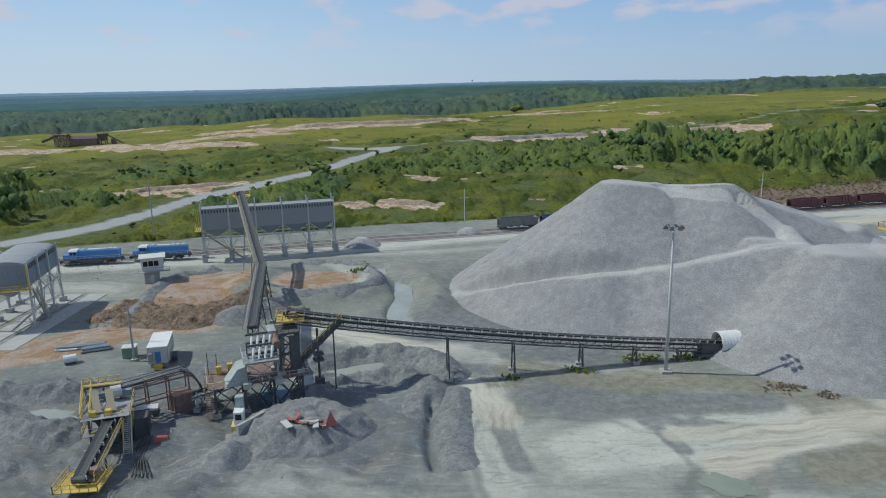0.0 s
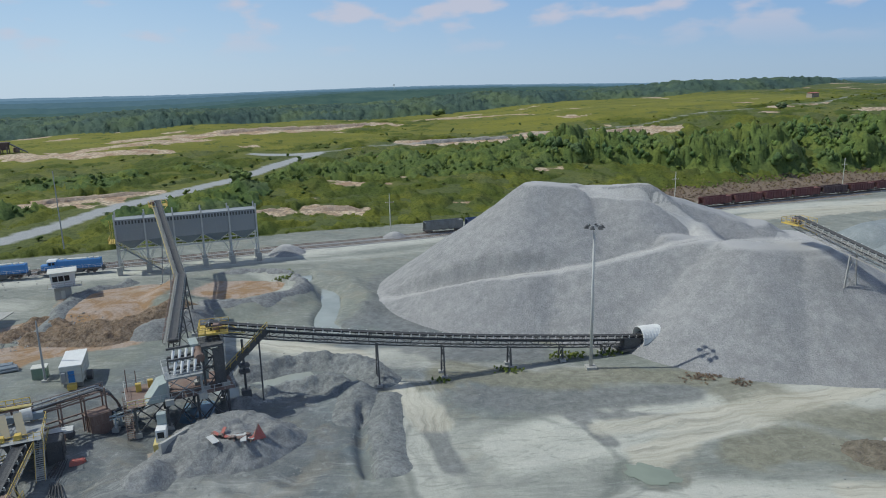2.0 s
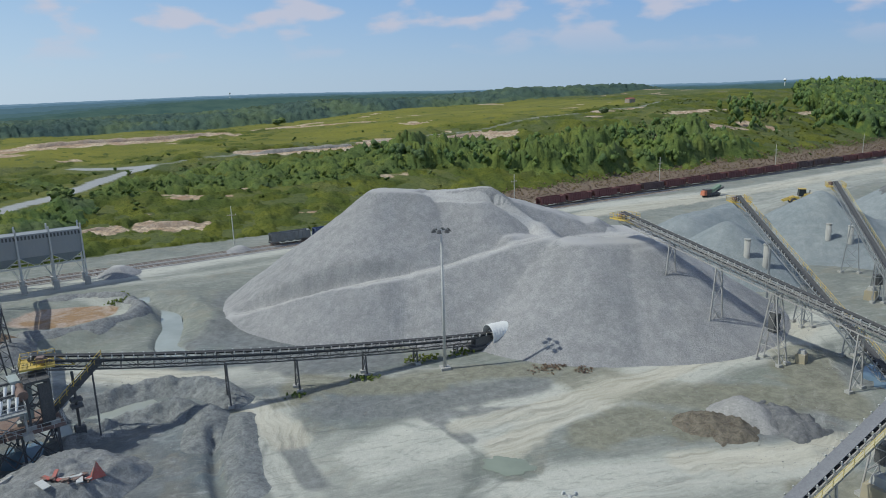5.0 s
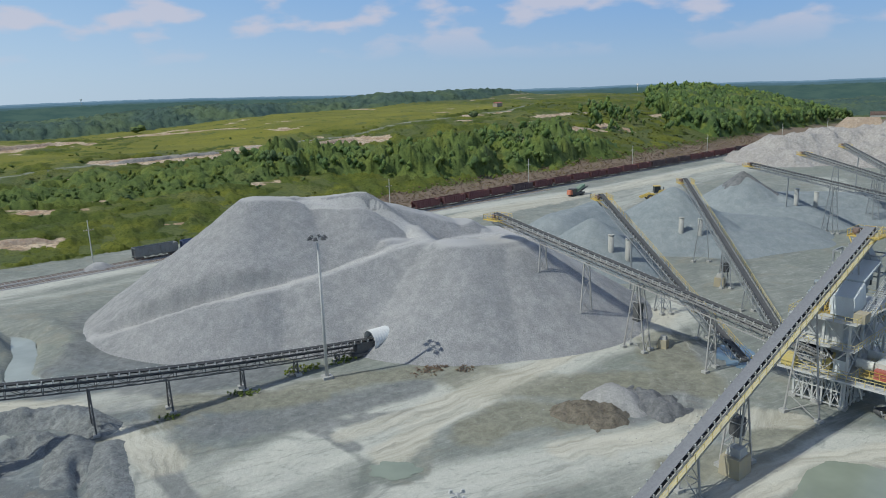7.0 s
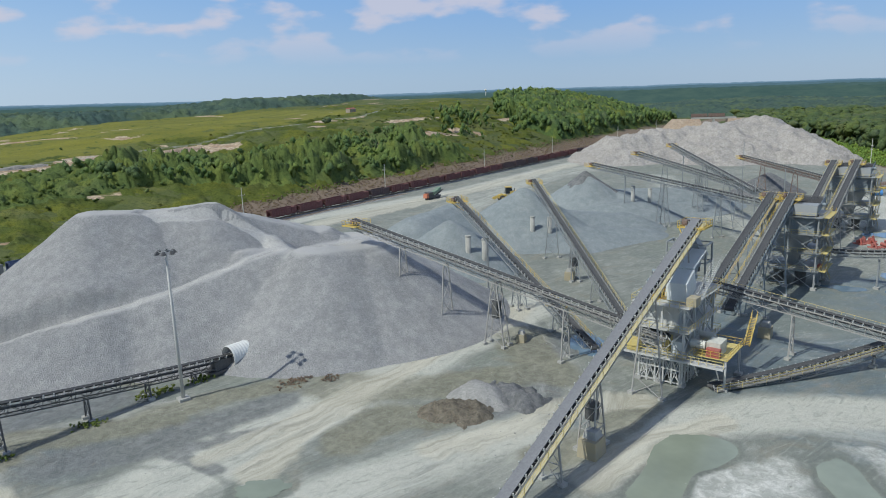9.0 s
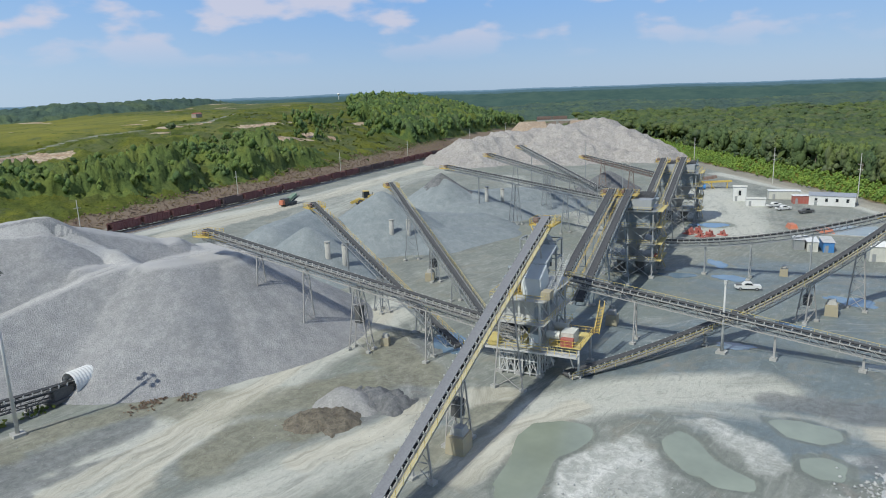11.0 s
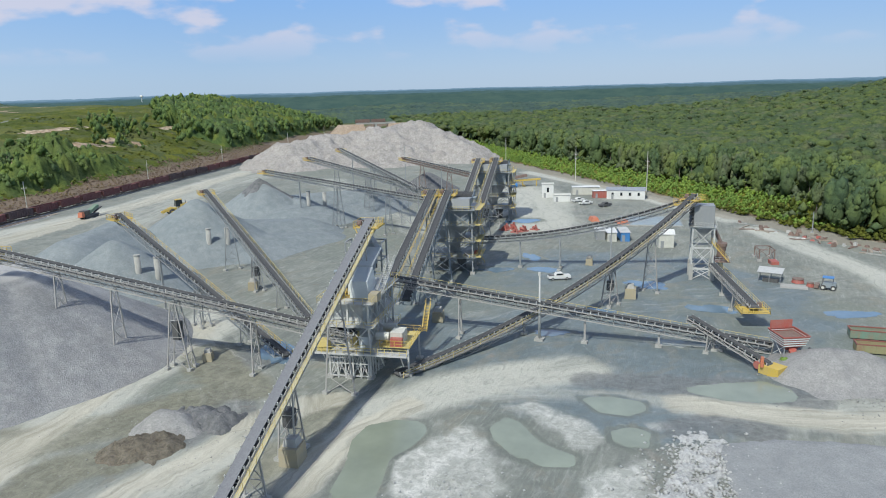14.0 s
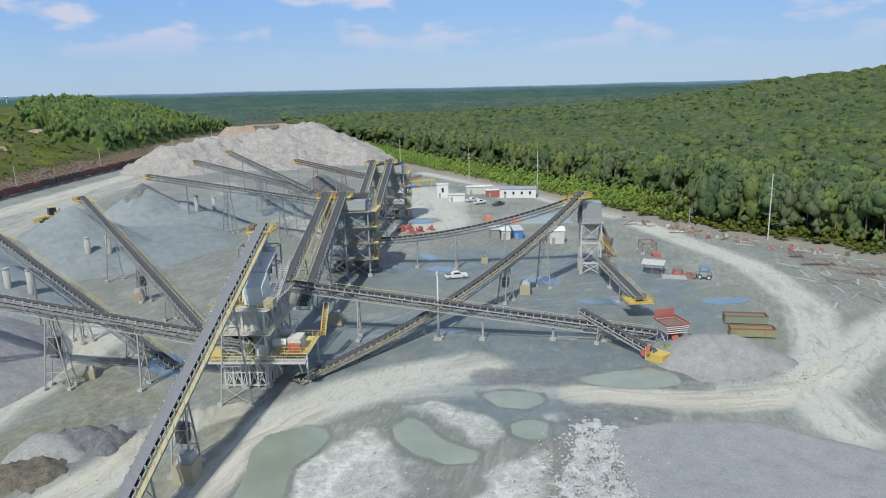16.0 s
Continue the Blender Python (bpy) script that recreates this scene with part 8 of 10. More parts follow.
# crusher tower with a tall surge bin
B = thing("crusher_tower", "grey crusher tower with a tall corrugated surge bin", "crusher tower", (184.2, 9.6, 0), "plant towers", 10)
B.scale = (0.75, 0.64, 0.97)
frame_tower(B, 0, 0, 6.5, 8.0, [0, 3.0, 8.6, 14.0], 2, 2, steel_light, 0.5, 3, steel_light)
louvred_box(B, "surge_bin", 0.2, 0.2, 14.3, 6.3, 7.8, 19.6, steel_grey, "grey corrugated steel bin", 0.8)
m = MB()
m.frustum((3.2, 4, 10.5), (1.8, 1.8), (3.2, 4, 14.3), (6.0, 7.5))
part("hopper", m, steel_grey, B)
m = MB()
for k in range(5):
    m.add([(-0.3, 7.9, 14.6 + k), (-0.3, 9.4, 14.2 + k), (5.0, 9.4, 14.2 + k), (5.0, 7.9, 14.6 + k), (-0.3, 7.9, 15.2 + k), (5.0, 7.9, 15.2 + k)], [(0, 1, 2, 3), (1, 4, 5, 2), (0, 4, 1), (3, 2, 5), (0, 3, 5, 4)])
part("louvres", m, steel_dark, B)
for x, y in ((0, 0), (6.5, 0), (0, 8.0), (6.5, 8.0), (6.5, -3.5), (2.5, -3.5)):
    part("pier", MB().box(x - 0.7, y - 0.7, -0.2, x + 0.7, y + 0.7, 4.4 if y >= 0 else 5.0), concrete, B, "concrete pier")
m = MB()
m.box(-0.8, -6.4, 5.0, 7.5, -0.8, 5.25)
dk = part("crusher_deck", m, steel_rust, B)
m = MB()
for a, b in (((-0.8, -6.4), (7.5, -6.4)), ((-0.8, -6.4), (-0.8, -0.8)), ((7.5, -6.4), (7.5, -0.8))):
    rail_line(m, (*a, 5.25), (*b, 5.25), 1.1, 1.3, 0.06)
part("handrail", m, steel_light, dk)
m = MB()
m.tube((3.3, -3.4, 5.3), (3.3, -3.4, 7.0), 1.9, 1.5, 18)
m.tube((3.3, -3.4, 7.0), (3.3, -3.4, 8.8), 1.5, 1.9, 18)
m.tube((3.3, -3.4, 8.8), (3.3, -3.4, 9.6), 2.1, 2.1, 18)
part("cone_crusher", m, steel_rust, B, "dusty brown cone crusher")
m = MB()
m.tube((6.4, -3.4, 6.2), (8.4, -3.4, 6.2), 0.7, n=12)
part("crusher_motor", m, cream_paint, B)
stair(B, (-1.4, -5.6, 5.4), (-1.4, 1.0, 10.4), 0.9, yellow, yellow)
m = MB()
m.bar((5.0, -1.0, 12.5), (3.8, -3.2, 9.4), 1.4, 0.9)
part("feed_chute", m, steel_rust, B)

# washing tower near the stream
W = thing("washing_tower", "dark grey washing tower with cyclones and yellow platform", "washing tower", (-38.5, 99.2, 0), "plant towers", 22)
frame_tower(W, 0, 0, 13.5, 6.5, [0, 4.7], 4, 2, steel_dark, 0.34, 1, steel_light, over=1.0, deck_mat=steel_rust)
frame_tower(W, 4.8, -1.6, 9.6, 3.4, [4.9, 8.4], 2, 2, steel_grey, 0.24, 1, steel_light, over=0.3, deck_mat=steel_grey)
m = MB()
m.add([(1.6, -1.0, 4.95), (4.9, -1.0, 4.95), (4.9, 2.6, 4.95), (1.6, 2.6, 4.95), (3.6, -1.0, 7.6), (4.9, -1.0, 7.9), (4.9, 2.6, 7.9), (3.6, 2.6, 7.6)],
      [(3, 2, 1, 0), (4, 5, 6, 7), (0, 1, 5, 4), (1, 2, 6, 5), (2, 3, 7, 6), (3, 0, 4, 7)])
part("sloped_hopper", m, sage_sheet, W, "grey-green sloping sheet hopper")
for i in range(2):
    for k in range(4):
        x, y, z = 5.9 + k * 0.95, -0.6 + i * 1.9, 8.8 + i * 1.2
        m = MB()
        m.tube((x, y - 0.5, z), (x + 0.35, y + 0.35, z + 1.0), 0.12, 0.24, 10)
        m.tube((x + 0.35, y + 0.35, z + 1.0), (x + 0.5, y + 0.7, z + 1.5), 0.24, 0.24, 10)
        part("hydro_cyclone", m, white_paint, W, "white cylinder of the cyclone bank")
m = MB()
for i in range(2):
    y, z = 0.3 + i * 1.9, 9.3 + i * 1.2
    m.bar((5.4, y, z), (9.8, y, z), 0.5, 0.34)
    m.bar((5.4, y + 0.7, z + 1.1), (9.8, y + 0.7, z + 1.1), 0.3, 0.3)
    for x in (5.4, 7.6, 9.8):
        m.bar((x, y, 8.5), (x, y, z), 0.18)
part("cyclone_frame", m, steel_dark, W)
part("feed_drum", MB().tube((9.9, 0.2, 10.2), (9.9, 2.8, 10.8), 0.75, n=14), steel_rust, W)
frame_tower(W, 10.4, 0.8, 13.4, 5.0, [4.9, 8.3, 11.6], 2, 2, steel_dark, 0.3, 2, steel_dark, over=0.2, deck_mat=steel_dark)
louvred_box(W, "wall_panel", 11.9, 0.6, 5.2, 13.2, 0.75, 11.2, steel_dark, "dark louvred sheeting", 0.6)
m = MB()
m.frustum((10.4, 2.8, 6.0), (1.4, 1.6), (10.2, 4.2, 11.8), (2.6, 3.2))
part("chute_box", m, sage_sheet, W, "tall grey-green sheet chute")
m = MB()
m.bar((-0.9, 6.6, 4.9), (4.6, 3.6, 5.0), 1.6, 0.14)
part("side_deck", m, steel_rust, W)
part("deck_rail", rail_line(MB(), (-0.9, -0.9, 4.8), (4.6, -0.9, 4.8), 1.1, 1.1, 0.08), dull_yellow, W)
for x, y in ((0.6, 4.6), (2.4, 5.4), (3.4, 4.2)):
    part("valve_guard", MB().box(x, y, 4.9, x + 0.8, y + 0.8, 6.2), yellow, W)
stair(W, (-0.9, -1.2, 0.1), (-0.9, 4.2, 4.8), 1.0, steel_rust, steel_rust)
m = MB()
m.bar((13.4, 3.6, 5.4), (20.9, 3.2, 11.9), 1.0, 0.9)
ck = part("inclined_chute", m, steel_dark, W)
part("walk_rail", rail_line(MB(), (13.6, 2.9, 5.8), (20.9, 2.6, 12.3), 1.1, 1.4, 0.09), yellow, ck)
part("pump_mast", MB().tube((16.8, 3.2, -0.5), (16.8, 3.2, 11.0), 0.2, n=8), steel_dark, W)
part("pump", MB().box(16.1, 2.5, 0.0, 17.5, 3.9, 2.4), steel_dark, W)
for z in (5.4, 6.4, 8.4):
    part("mast_bracket", MB().box(16.0, 2.5, z, 17.6, 3.9, z + 0.4), steel_dark, W)
for k in range(3):
    part("pipe", MB().tube((1.0 + 4 * k, 6.9, 1.0 + k * 0.5), (9.0 + 1.5 * k, 6.9, 3.4), 0.2, n=8), steel_grey, W)
m = MB()
for k in range(3):
    m.bar((5.2 + 2.4 * k, -0.3, 0.4), (7.6 + 2.4 * k, -0.3, 4.4), 0.16)
    m.bar((7.6 + 2.4 * k, -0.3, 0.4), (5.2 + 2.4 * k, -0.3, 4.4), 0.16)
part("front_bracing", m, steel_dark, W)
part("tall_post", MB().bar((-0.6, 5.6, 4.8), (-0.6, 5.6, 8.6), 0.14), steel_rust, W)
part("tall_post", MB().bar((0.8, 6.0, 4.8), (0.8, 6.0, 8.0), 0.14), steel_rust, W)
cb = thing("control_cab", "small white cab with yellow base at the tower's foot", "cab", (-33.4, 94.4, gz(-33.4, 94.4)), "", 10)
cab_body = part("body", MB().box(-0.7, -0.7, 1.5, 0.7, 1.1, 3.4), white_paint, cb)
part("window", MB().box(-0.45, -0.74, 2.2, 0.45, -0.7, 3.1), window_glass, cab_body)
part("base_frame", MB().box(-1.1, -1.2, 0.0, 1.1, 1.2, 1.5), dull_yellow, cb, "yellow base frame")
part("tall_hood", MB().box(-0.6, 1.1, 2.2, 0.6, 2.2, 5.0), sage_sheet, cb)
for k in range(3):
    part("timber_skid", MB().bar((-4.2, -1.6 - 0.5 * k, 0.1 + 0.05 * k), (1.4, -0.9 - 0.5 * k, 0.2), 0.4, 0.34), wood_grey, cb)
part("yellow_gate", rail_line(MB(), (1.1, -0.4, 0.3), (2.3, -0.4, 0.3), 1.2, 0.6, 0.08), yellow, cb)

# sand plant with yellow walkways
P = thing("sand_plant", "dark sand plant with yellow walkways and a stair", "sand plant", (-52.6, 88.4, 0), "plant towers", 19)
frame_tower(P, 0.0, 0.2, 4.6, 5.0, [0, 2.6, 5.0], 2, 2, steel_dark, 0.3, 1, yellow, over=0.9, deck_mat=steel_grey)
stair(P, (5.0, -3.2, 0.1), (5.0, 0.4, 5.0), 1.1, steel_light, yellow)
for k in range(2):
    m = MB()
    m.bar((1.2 + 1.9 * k, 1.0, 5.4), (0.5 + 1.9 * k, 3.8, 7.6), 1.0, 0.35)
    part("sand_screw", m, concrete_tan, P, "tan screw trough")
    part("gear_box", MB().box(0.2 + 2.0 * k, 0.2, 5.1, 1.0 + 2.0 * k, 1.0, 6.0), yellow, P)
part("drum", MB().tube((2.4, 5.6, 6.4), (3.8, 5.9, 6.4), 0.9, n=14), steel_light, P)
part("box_girder", MB().box(-0.9, 5.4, 5.6, 5.2, 6.2, 6.5), steel_blue, P)
m = MB()
m.bar((-1.4, 7.2, 7.0), (3.6, 7.0, 7.0), 1.2, 0.16)
for x in (-1.2, 1.2, 3.4):
    m.bar((x, 7.1, 0), (x, 7.1, 7.0), 0.24)
gb = part("gangway", m, steel_rust, P)
for k in range(4):
    part("pipe", MB().tube((-1.4, 6.7 + 0.28 * k, 7.3), (3.8, 6.6 + 0.28 * k, 7.3), 0.13, n=8), dull_yellow if k < 3 else steel_rust, gb)
part("handrail", rail_line(MB(), (-1.4, 7.7, 7.1), (3.6, 7.6, 7.1), 1.1, 1.0, 0.09), yellow, gb)
for x in (-1.0, 0.2):
    m = MB()
    m.bar((x, 0.2, 5.1), (x - 0.5, 7.0, 7.1), 0.16, 0.3)
    rail_line(m, (x, 0.2, 5.1), (x - 0.5, 7.0, 7.1), 1.1, 1.1, 0.09)
    part("ramp_rail", m, yellow, P)
for k in range(3):
    part("pump", MB().tube((5.2, 2.2 + k, 2.9), (7.0, 2.2 + k, 2.9), 0.4, n=10), steel_blue, P)
louvred_box(P, "tank", 5.4, 1.6, 0.2, 7.4, 4.4, 3.4, steel_dark, "dark steel tank")
part("tank_lid", MB().box(5.4, 4.6, 3.0, 8.6, 6.4, 3.3), steel_light, P)
m = MB()
m.frustum((2.3, 2.6, 0.8), (1.2, 1.2), (2.3, 2.6, 4.8), (3.8, 3.4))
part("hopper", m, steel_dark, P)
for k in range(5):
    m = MB()
    pts = [(6.6 + 0.3 * k, 1.4, 0.5), (5.6 + 0.35 * k, -2.0 - 0.5 * k, 0.25), (6.2 + 0.3 * k, -5.0, 0.2), (6.0 + 0.5 * k, -9.0, 0.2)]
    for a, b in zip(pts, pts[1:]):
        m.tube(a, b, 0.10, n=6)
    part("hose", m, tyre_black, P)
red_skip = thing("red_skid", "small red steel skid on the ground", "skid", (-43.6, 90.6, gz(-43.6, 90.6)), "", 10)
part("body", MB().frustum((0, 0, 0), (2.0, 1.0), (0, 0, 0.6), (1.8, 0.8)), red_paint, red_skip)
part("lid", MB().box(-0.7, -0.3, 0.6, 0.7, 0.3, 0.7), red_paint, red_skip)
conveyor("short dark conveyor with yellow rails leaving the sand plant", (-49.8, 88.6, 4.6), (-48.6, 77.9, 2.3), 1.5, 0.8, [(0.5, "bent")], -1, steel_dark, yellow, plat=(5.0, 5.4))
PR = thing("pipe_rack", "rusty pipe rack and hoses between plant and tower", "pipe rack", (-51.0, 96.3, 0), "", 39)
for x in (0, 3.2, 6.4, 9.4):
    for y in (0, 1.8):
        part("column", MB().bar((x, y, 0), (x, y, 6.2 + 0.5 * (x > 8)), 0.2), steel_rust, PR)
m = MB()
for z in (3.0, 5.6):
    for y in (0, 1.8):
        m.bar((-1.0, y, z), (9.8, y, z), 0.2)
    for x in (0, 3.2, 6.4, 9.4):
        m.bar((x, 0, z), (x, 1.8, z), 0.18)
part("beams", m, steel_rust, PR)
for k in range(7):
    m = MB()
    y, top = 0.0 + 0.3 * k, 5.9 + 0.25 * (k % 3)
    pts = [(-1.5, y, top), (3.5, y, top + 0.3 * (k % 2)), (8.6, y, top + 0.4), (10.4, y + 0.2, top - 1.0), (11.4, y + 0.3, 3.2), (11.7 + 0.1 * k, y + 0.4, 0.5)]
    for a, b in zip(pts, pts[1:]):
        m.tube(a, b, 0.13 if k % 2 else 0.09, n=7)
    part("pipe", m, (steel_rust, steel_dark, steel_grey)[k % 3], PR)
part("handrail", rail_line(MB(), (-1.0, 2.0, 5.7), (9.8, 2.0, 5.7), 1.1, 1.2, 0.07), steel_rust, PR)
louvred_box(PR, "pump_house", 6.6, -1.2, 0.0, 9.6, 1.6, 3.2, steel_rust, "rusty pump housing")
for k in range(2):
    part("pump", MB().tube((1.0 + 3 * k, 0.2, 1.0), (1.0 + 3 * k, 1.8, 1.0), 0.7, n=12), steel_dark, PR)
conveyor("short pale chute conveyor into the washing tower", (-43.4, 102.0, 2.4), (-38.2, 101.6, 4.0), 1.1, 0.5, [(0.2, "bent")], 0, pale_sheet, head=False)


# ---- loading bins over the railway ----
def loading_bins(label, a, b, width, cells, z_leg, z_mid, z_top, posts_top, concrete_h, plat_side):
    a, b = Vector((*a, 0)), Vector((*b, 0))
    turn = math.degrees(math.atan2(b.y - a.y, b.x - a.x))
    L = (b - a).length
    R = thing("loading_bins", label, "loading bins", (a.x, a.y, gz(a.x, a.y)), "loading bins", turn)
    c = L / cells
    for k in range(cells):
        x0, x1 = k * c + 0.05, (k + 1) * c - 0.05
        w = louvred_box(R, "bin", x0, -width / 2, z_mid, x1, width / 2, z_top, steel_blue if plat_side else steel_grey, "grey ribbed steel bin", 0.9)
        m = MB()
        m.frustum(((x0 + x1) / 2, 0, z_leg), (1.0, 1.0), ((x0 + x1) / 2, 0, z_mid), (c - 0.2, width - 0.1))
        part("hopper", m, steel_blue, R)
        # dark bars stand for open slits, their inner shade put into the colour
        for y in (-1, 1):
            m = MB()
            for q in range(9):
                xq = x0 + (x1 - x0) * (q + 0.5) / 9
                m.box(xq - 0.22, y * width / 2 - 0.07, z_top - 1.3, xq + 0.22, y * width / 2 + 0.07, z_top - 0.35)
            part("vent_slots", m, steel_dark, w)
        m = MB()
        n = 9
        arc = [(-width / 2 * math.cos(q * math.pi / n), 0.9 * math.sin(q * math.pi / n)) for q in range(n + 1)]
        if plat_side > 0:
            m.prism([(p[0], p[1]) for p in arc], (x0, 0, z_top), (x1, 0, z_top))
            part("roof", m, steel_grey, R, "rounded steel roof")
    for k in range(cells + 1):
        for y in (-1, 1):
            x = k * c
            part("column", MB().bar((x, y * (width / 2 + 0.25), concrete_h), (x, y * (width / 2 + 0.25), posts_top), 0.4), steel_light, R)
            part("pier", MB().box(x - 0.7, y * (width / 2 + 0.25) - 0.7, -0.3, x + 0.7, y * (width / 2 + 0.25) + 0.7, concrete_h), concrete, R, "concrete pier")
    for y in (-1, 1):
        m = MB()
        yy = y * (width / 2 + 0.25)
        m.bar((0, yy, z_leg), (L, yy, z_leg), 0.3, 0.35)
        for k in range(cells):
            x0, x1 = k * c, (k + 1) * c
            m.bar((x0, yy, z_mid), ((x0 + x1) / 2, yy, z_leg), 0.14)
            m.bar((x1, yy, z_mid), ((x0 + x1) / 2, yy, z_leg), 0.14)
            m.bar((x0, yy, concrete_h), (x0 + c * 0.3, yy, z_leg), 0.14)
            m.bar((x1, yy, concrete_h), (x1 - c * 0.3, yy, z_leg), 0.14)
        part("side_bracing", m, steel_light, R)
    m = MB()
    x = -1.2
    m.box(x - 0.8, -width / 2 - 0.8, z_mid - 0.4, x + 0.9, width / 2 + 0.8, z_mid - 0.3)
    pf = part("end_platform", m, yellow, R)
    m = MB()
    rail_line(m, (x - 0.8, -width / 2 - 0.8, z_mid - 0.3), (x - 0.8, width / 2 + 0.8, z_mid - 0.3), 1.1, 1.2, 0.08)
    rail_line(m, (x - 0.8, -width / 2 - 0.8, z_mid - 0.3), (x + 0.9, -width / 2 - 0.8, z_mid - 0.3), 1.1, 1.2, 0.08)
    part("handrail", m, yellow, pf)
    m = MB()
    m.bar((x, -width / 2 - 0.5, z_mid - 0.4), (x, -width / 2 - 0.5, z_top), 0.12)
    m.bar((x + 0.5, -width / 2 - 0.5, z_mid - 0.4), (x + 0.5, -width / 2 - 0.5, z_top), 0.12)
    part("ladder", m, yellow, R)
    stair(R, (L * 0.3, -width / 2 - 1.2, 0.2), (-0.2, -width / 2 - 1.2, z_mid - 0.4), 0.9, steel_grey, dull_yellow)
    return R


loading_bins("long row of grey steel loading bins over the track", (-76, 199.5), (-39.5, 210.5), 5.2, 5, 7.0, 9.6, 15.6, 17.2, 2.4, 0)
loading_bins("tall grey loading bins with rounded roofs on steel legs", (-97.2, 140.5), (-101.7, 159.5), 9.0, 3, 6.6, 9.2, 14.0, 14.6, 1.2, 1)
for k in range(4):
    pad = part("track_pad", MB().box(-112 + k * 6.2, 128, -0.2, -107.5 + k * 6.2, 166, 0.12), concrete, None)
    tagged(pad, "pale concrete pad under the loading bins", "pad", "pads under the bins", "structure")

# ---- single things round the yard ----
def high_mast(x, y, h, label, ring=True):
    R = thing("lamp_mast", label, "lamp mast", (x, y, gz(x, y)), "lamps")
    part("base", MB().box(-0.9, -0.9, -0.3, 0.9, 0.9, 0.5), concrete, R)
    m = MB()
    m.tube((0, 0, 0.4), (0, 0, h), 0.32, 0.16, 12)
    part("pole", m, steel_light, R, shade=True)
    if ring:
        m = MB()
        n = 12
        for k in range(n):
            a, b = k * math.tau / n, (k + 1) * math.tau / n
            m.tube((1.15 * math.cos(a), 1.15 * math.sin(a), h), (1.15 * math.cos(b), 1.15 * math.sin(b), h), 0.06, n=6)
        for k in range(3):
            a = k * math.tau / 3
            m.bar((0, 0, h), (1.15 * math.cos(a), 1.15 * math.sin(a), h), 0.08)
        part("ring", m, steel_grey, R)
        for k in range(6):
            a = k * math.tau / 6
            m = MB()
            c, s = math.cos(a), math.sin(a)
            m.frustum((1.45 * c, 1.45 * s, h - 0.45), (0.75, 0.75), (1.25 * c, 1.25 * s, h + 0.1), (0.4, 0.4))
            part("floodlight", m, steel_dark, R)
    return R


high_mast(35.0, 114.4, 26.0, "tall pale high-mast floodlight pole on a concrete base")
m0 = high_mast(127.8, 38.0, 13.6, "pale steel lamp post beside the conveyor", False)
part("lamp_head", MB().box(-0.25, -0.25, 13.4, 0.25, 0.25, 14.1), steel_light, m0)
m1 = high_mast(26.2, 49.4, 15.0, "pale lamp post with four small floodlights on crossed arms", False)
for turn_a in (20, 110):
    c, sn = math.cos(radians(turn_a)), math.sin(radians(turn_a))
    arm = part("lamp_arm", MB().bar((-0.8 * c, -0.8 * sn, 14.8), (0.8 * c, 0.8 * sn, 14.8), 0.08), steel_grey, m1)
    for k in (-1, 1):
        part("floodlight", MB().frustum((k * 0.8 * c, k * 0.8 * sn, 14.72), (0.36, 0.30), (k * 0.74 * c, k * 0.74 * sn, 15.05), (0.2, 0.2)), steel_light, arm)
for x, y, h in ((-103.5, 228, 26.0), (-62, 122, 11.4), (253, -16.5, 7.0), (196, 98, 22.0), (262, 120, 17.0), (330, 172, 20.0)):
    R = thing("pole", "slender grey steel pole on a footing", "pole", (x, y, gz(x, y)), "poles")
    part("shaft", MB().tube((0, 0, -0.2), (0, 0, h), 0.24, 0.13, 8), steel_grey, R)
    part("footing", MB().box(-0.5, -0.5, -0.2, 0.5, 0.5, 0.35), concrete, R)


def utility_pole(x, y, h, turn, arms=2):
    R = thing("utility_pole", "weathered wooden power pole with cross arms", "power pole", (x, y, gz(x, y)), "power poles", turn)
    part("pole", MB().tube((0, 0, -0.3), (0, 0, h), 0.2, 0.12, 8), cream_paint, R)
    for k in range(arms):
        z = h * 0.80 - k * 2.0 - 0.5
        a = part("cross_arm", MB().bar((-1.6, 0, z), (1.6, 0, z), 0.16), wood_grey, R)
        for i in (-1.4, -0.5, 0.5, 1.4):
            part("insulator", MB().tube((i, 0, z + 0.08), (i, 0, z + 0.4), 0.09, 0.06, 6), steel_light, a)
    return R


for x, y, h, t in ((316, 45.5, 19.8, 40), (235, -39, 20.8, 20), (360, 88, 17.5, 40), (405, 142, 18, 40)):
    utility_pole(x, y, h, t, 2)
for u, off in ((-8, 10), (112, 12), (205, 14), (300, 13), (395, 14), (520, 14), (610, 12)):
    x, y = track_point(u, off)
    utility_pole(x, y, 13.5, 15, 1)

# tunnel mouth in the big stockpile
T = thing("tunnel_pipe", "white corrugated steel tunnel mouth in the stockpile", "tunnel", (47.5, 122.2, 0.4), "", 10)
m = MB()
n, r = 24, 2.2
ang = [k * math.tau / n for k in range(n)]
rings = [(x, 1.0 if i % 2 else 0.975) for i, x in enumerate(np.arange(-1.2, 9.1, 0.3))]
vs = [(x, r * q * math.cos(a), 2.0 + r * q * math.sin(a)) for x, q in rings for a in ang]
vs += [(x, (r * q - 0.08) * math.cos(a), 2.0 + (r * q - 0.08) * math.sin(a)) for x, q in rings for a in ang]
kk = len(rings)
fs = [(i * n + j, i * n + (j + 1) % n, (i + 1) * n + (j + 1) % n, (i + 1) * n + j) for i in range(kk - 1) for j in range(n)]
off = kk * n
fs += [(off + i * n + j, off + (i + 1) * n + j, off + (i + 1) * n + (j + 1) % n, off + i * n + (j + 1) % n) for i in range(kk - 1) for j in range(n)]
fs += [(j, off + j, off + (j + 1) % n, (j + 1) % n) for j in range(n)]
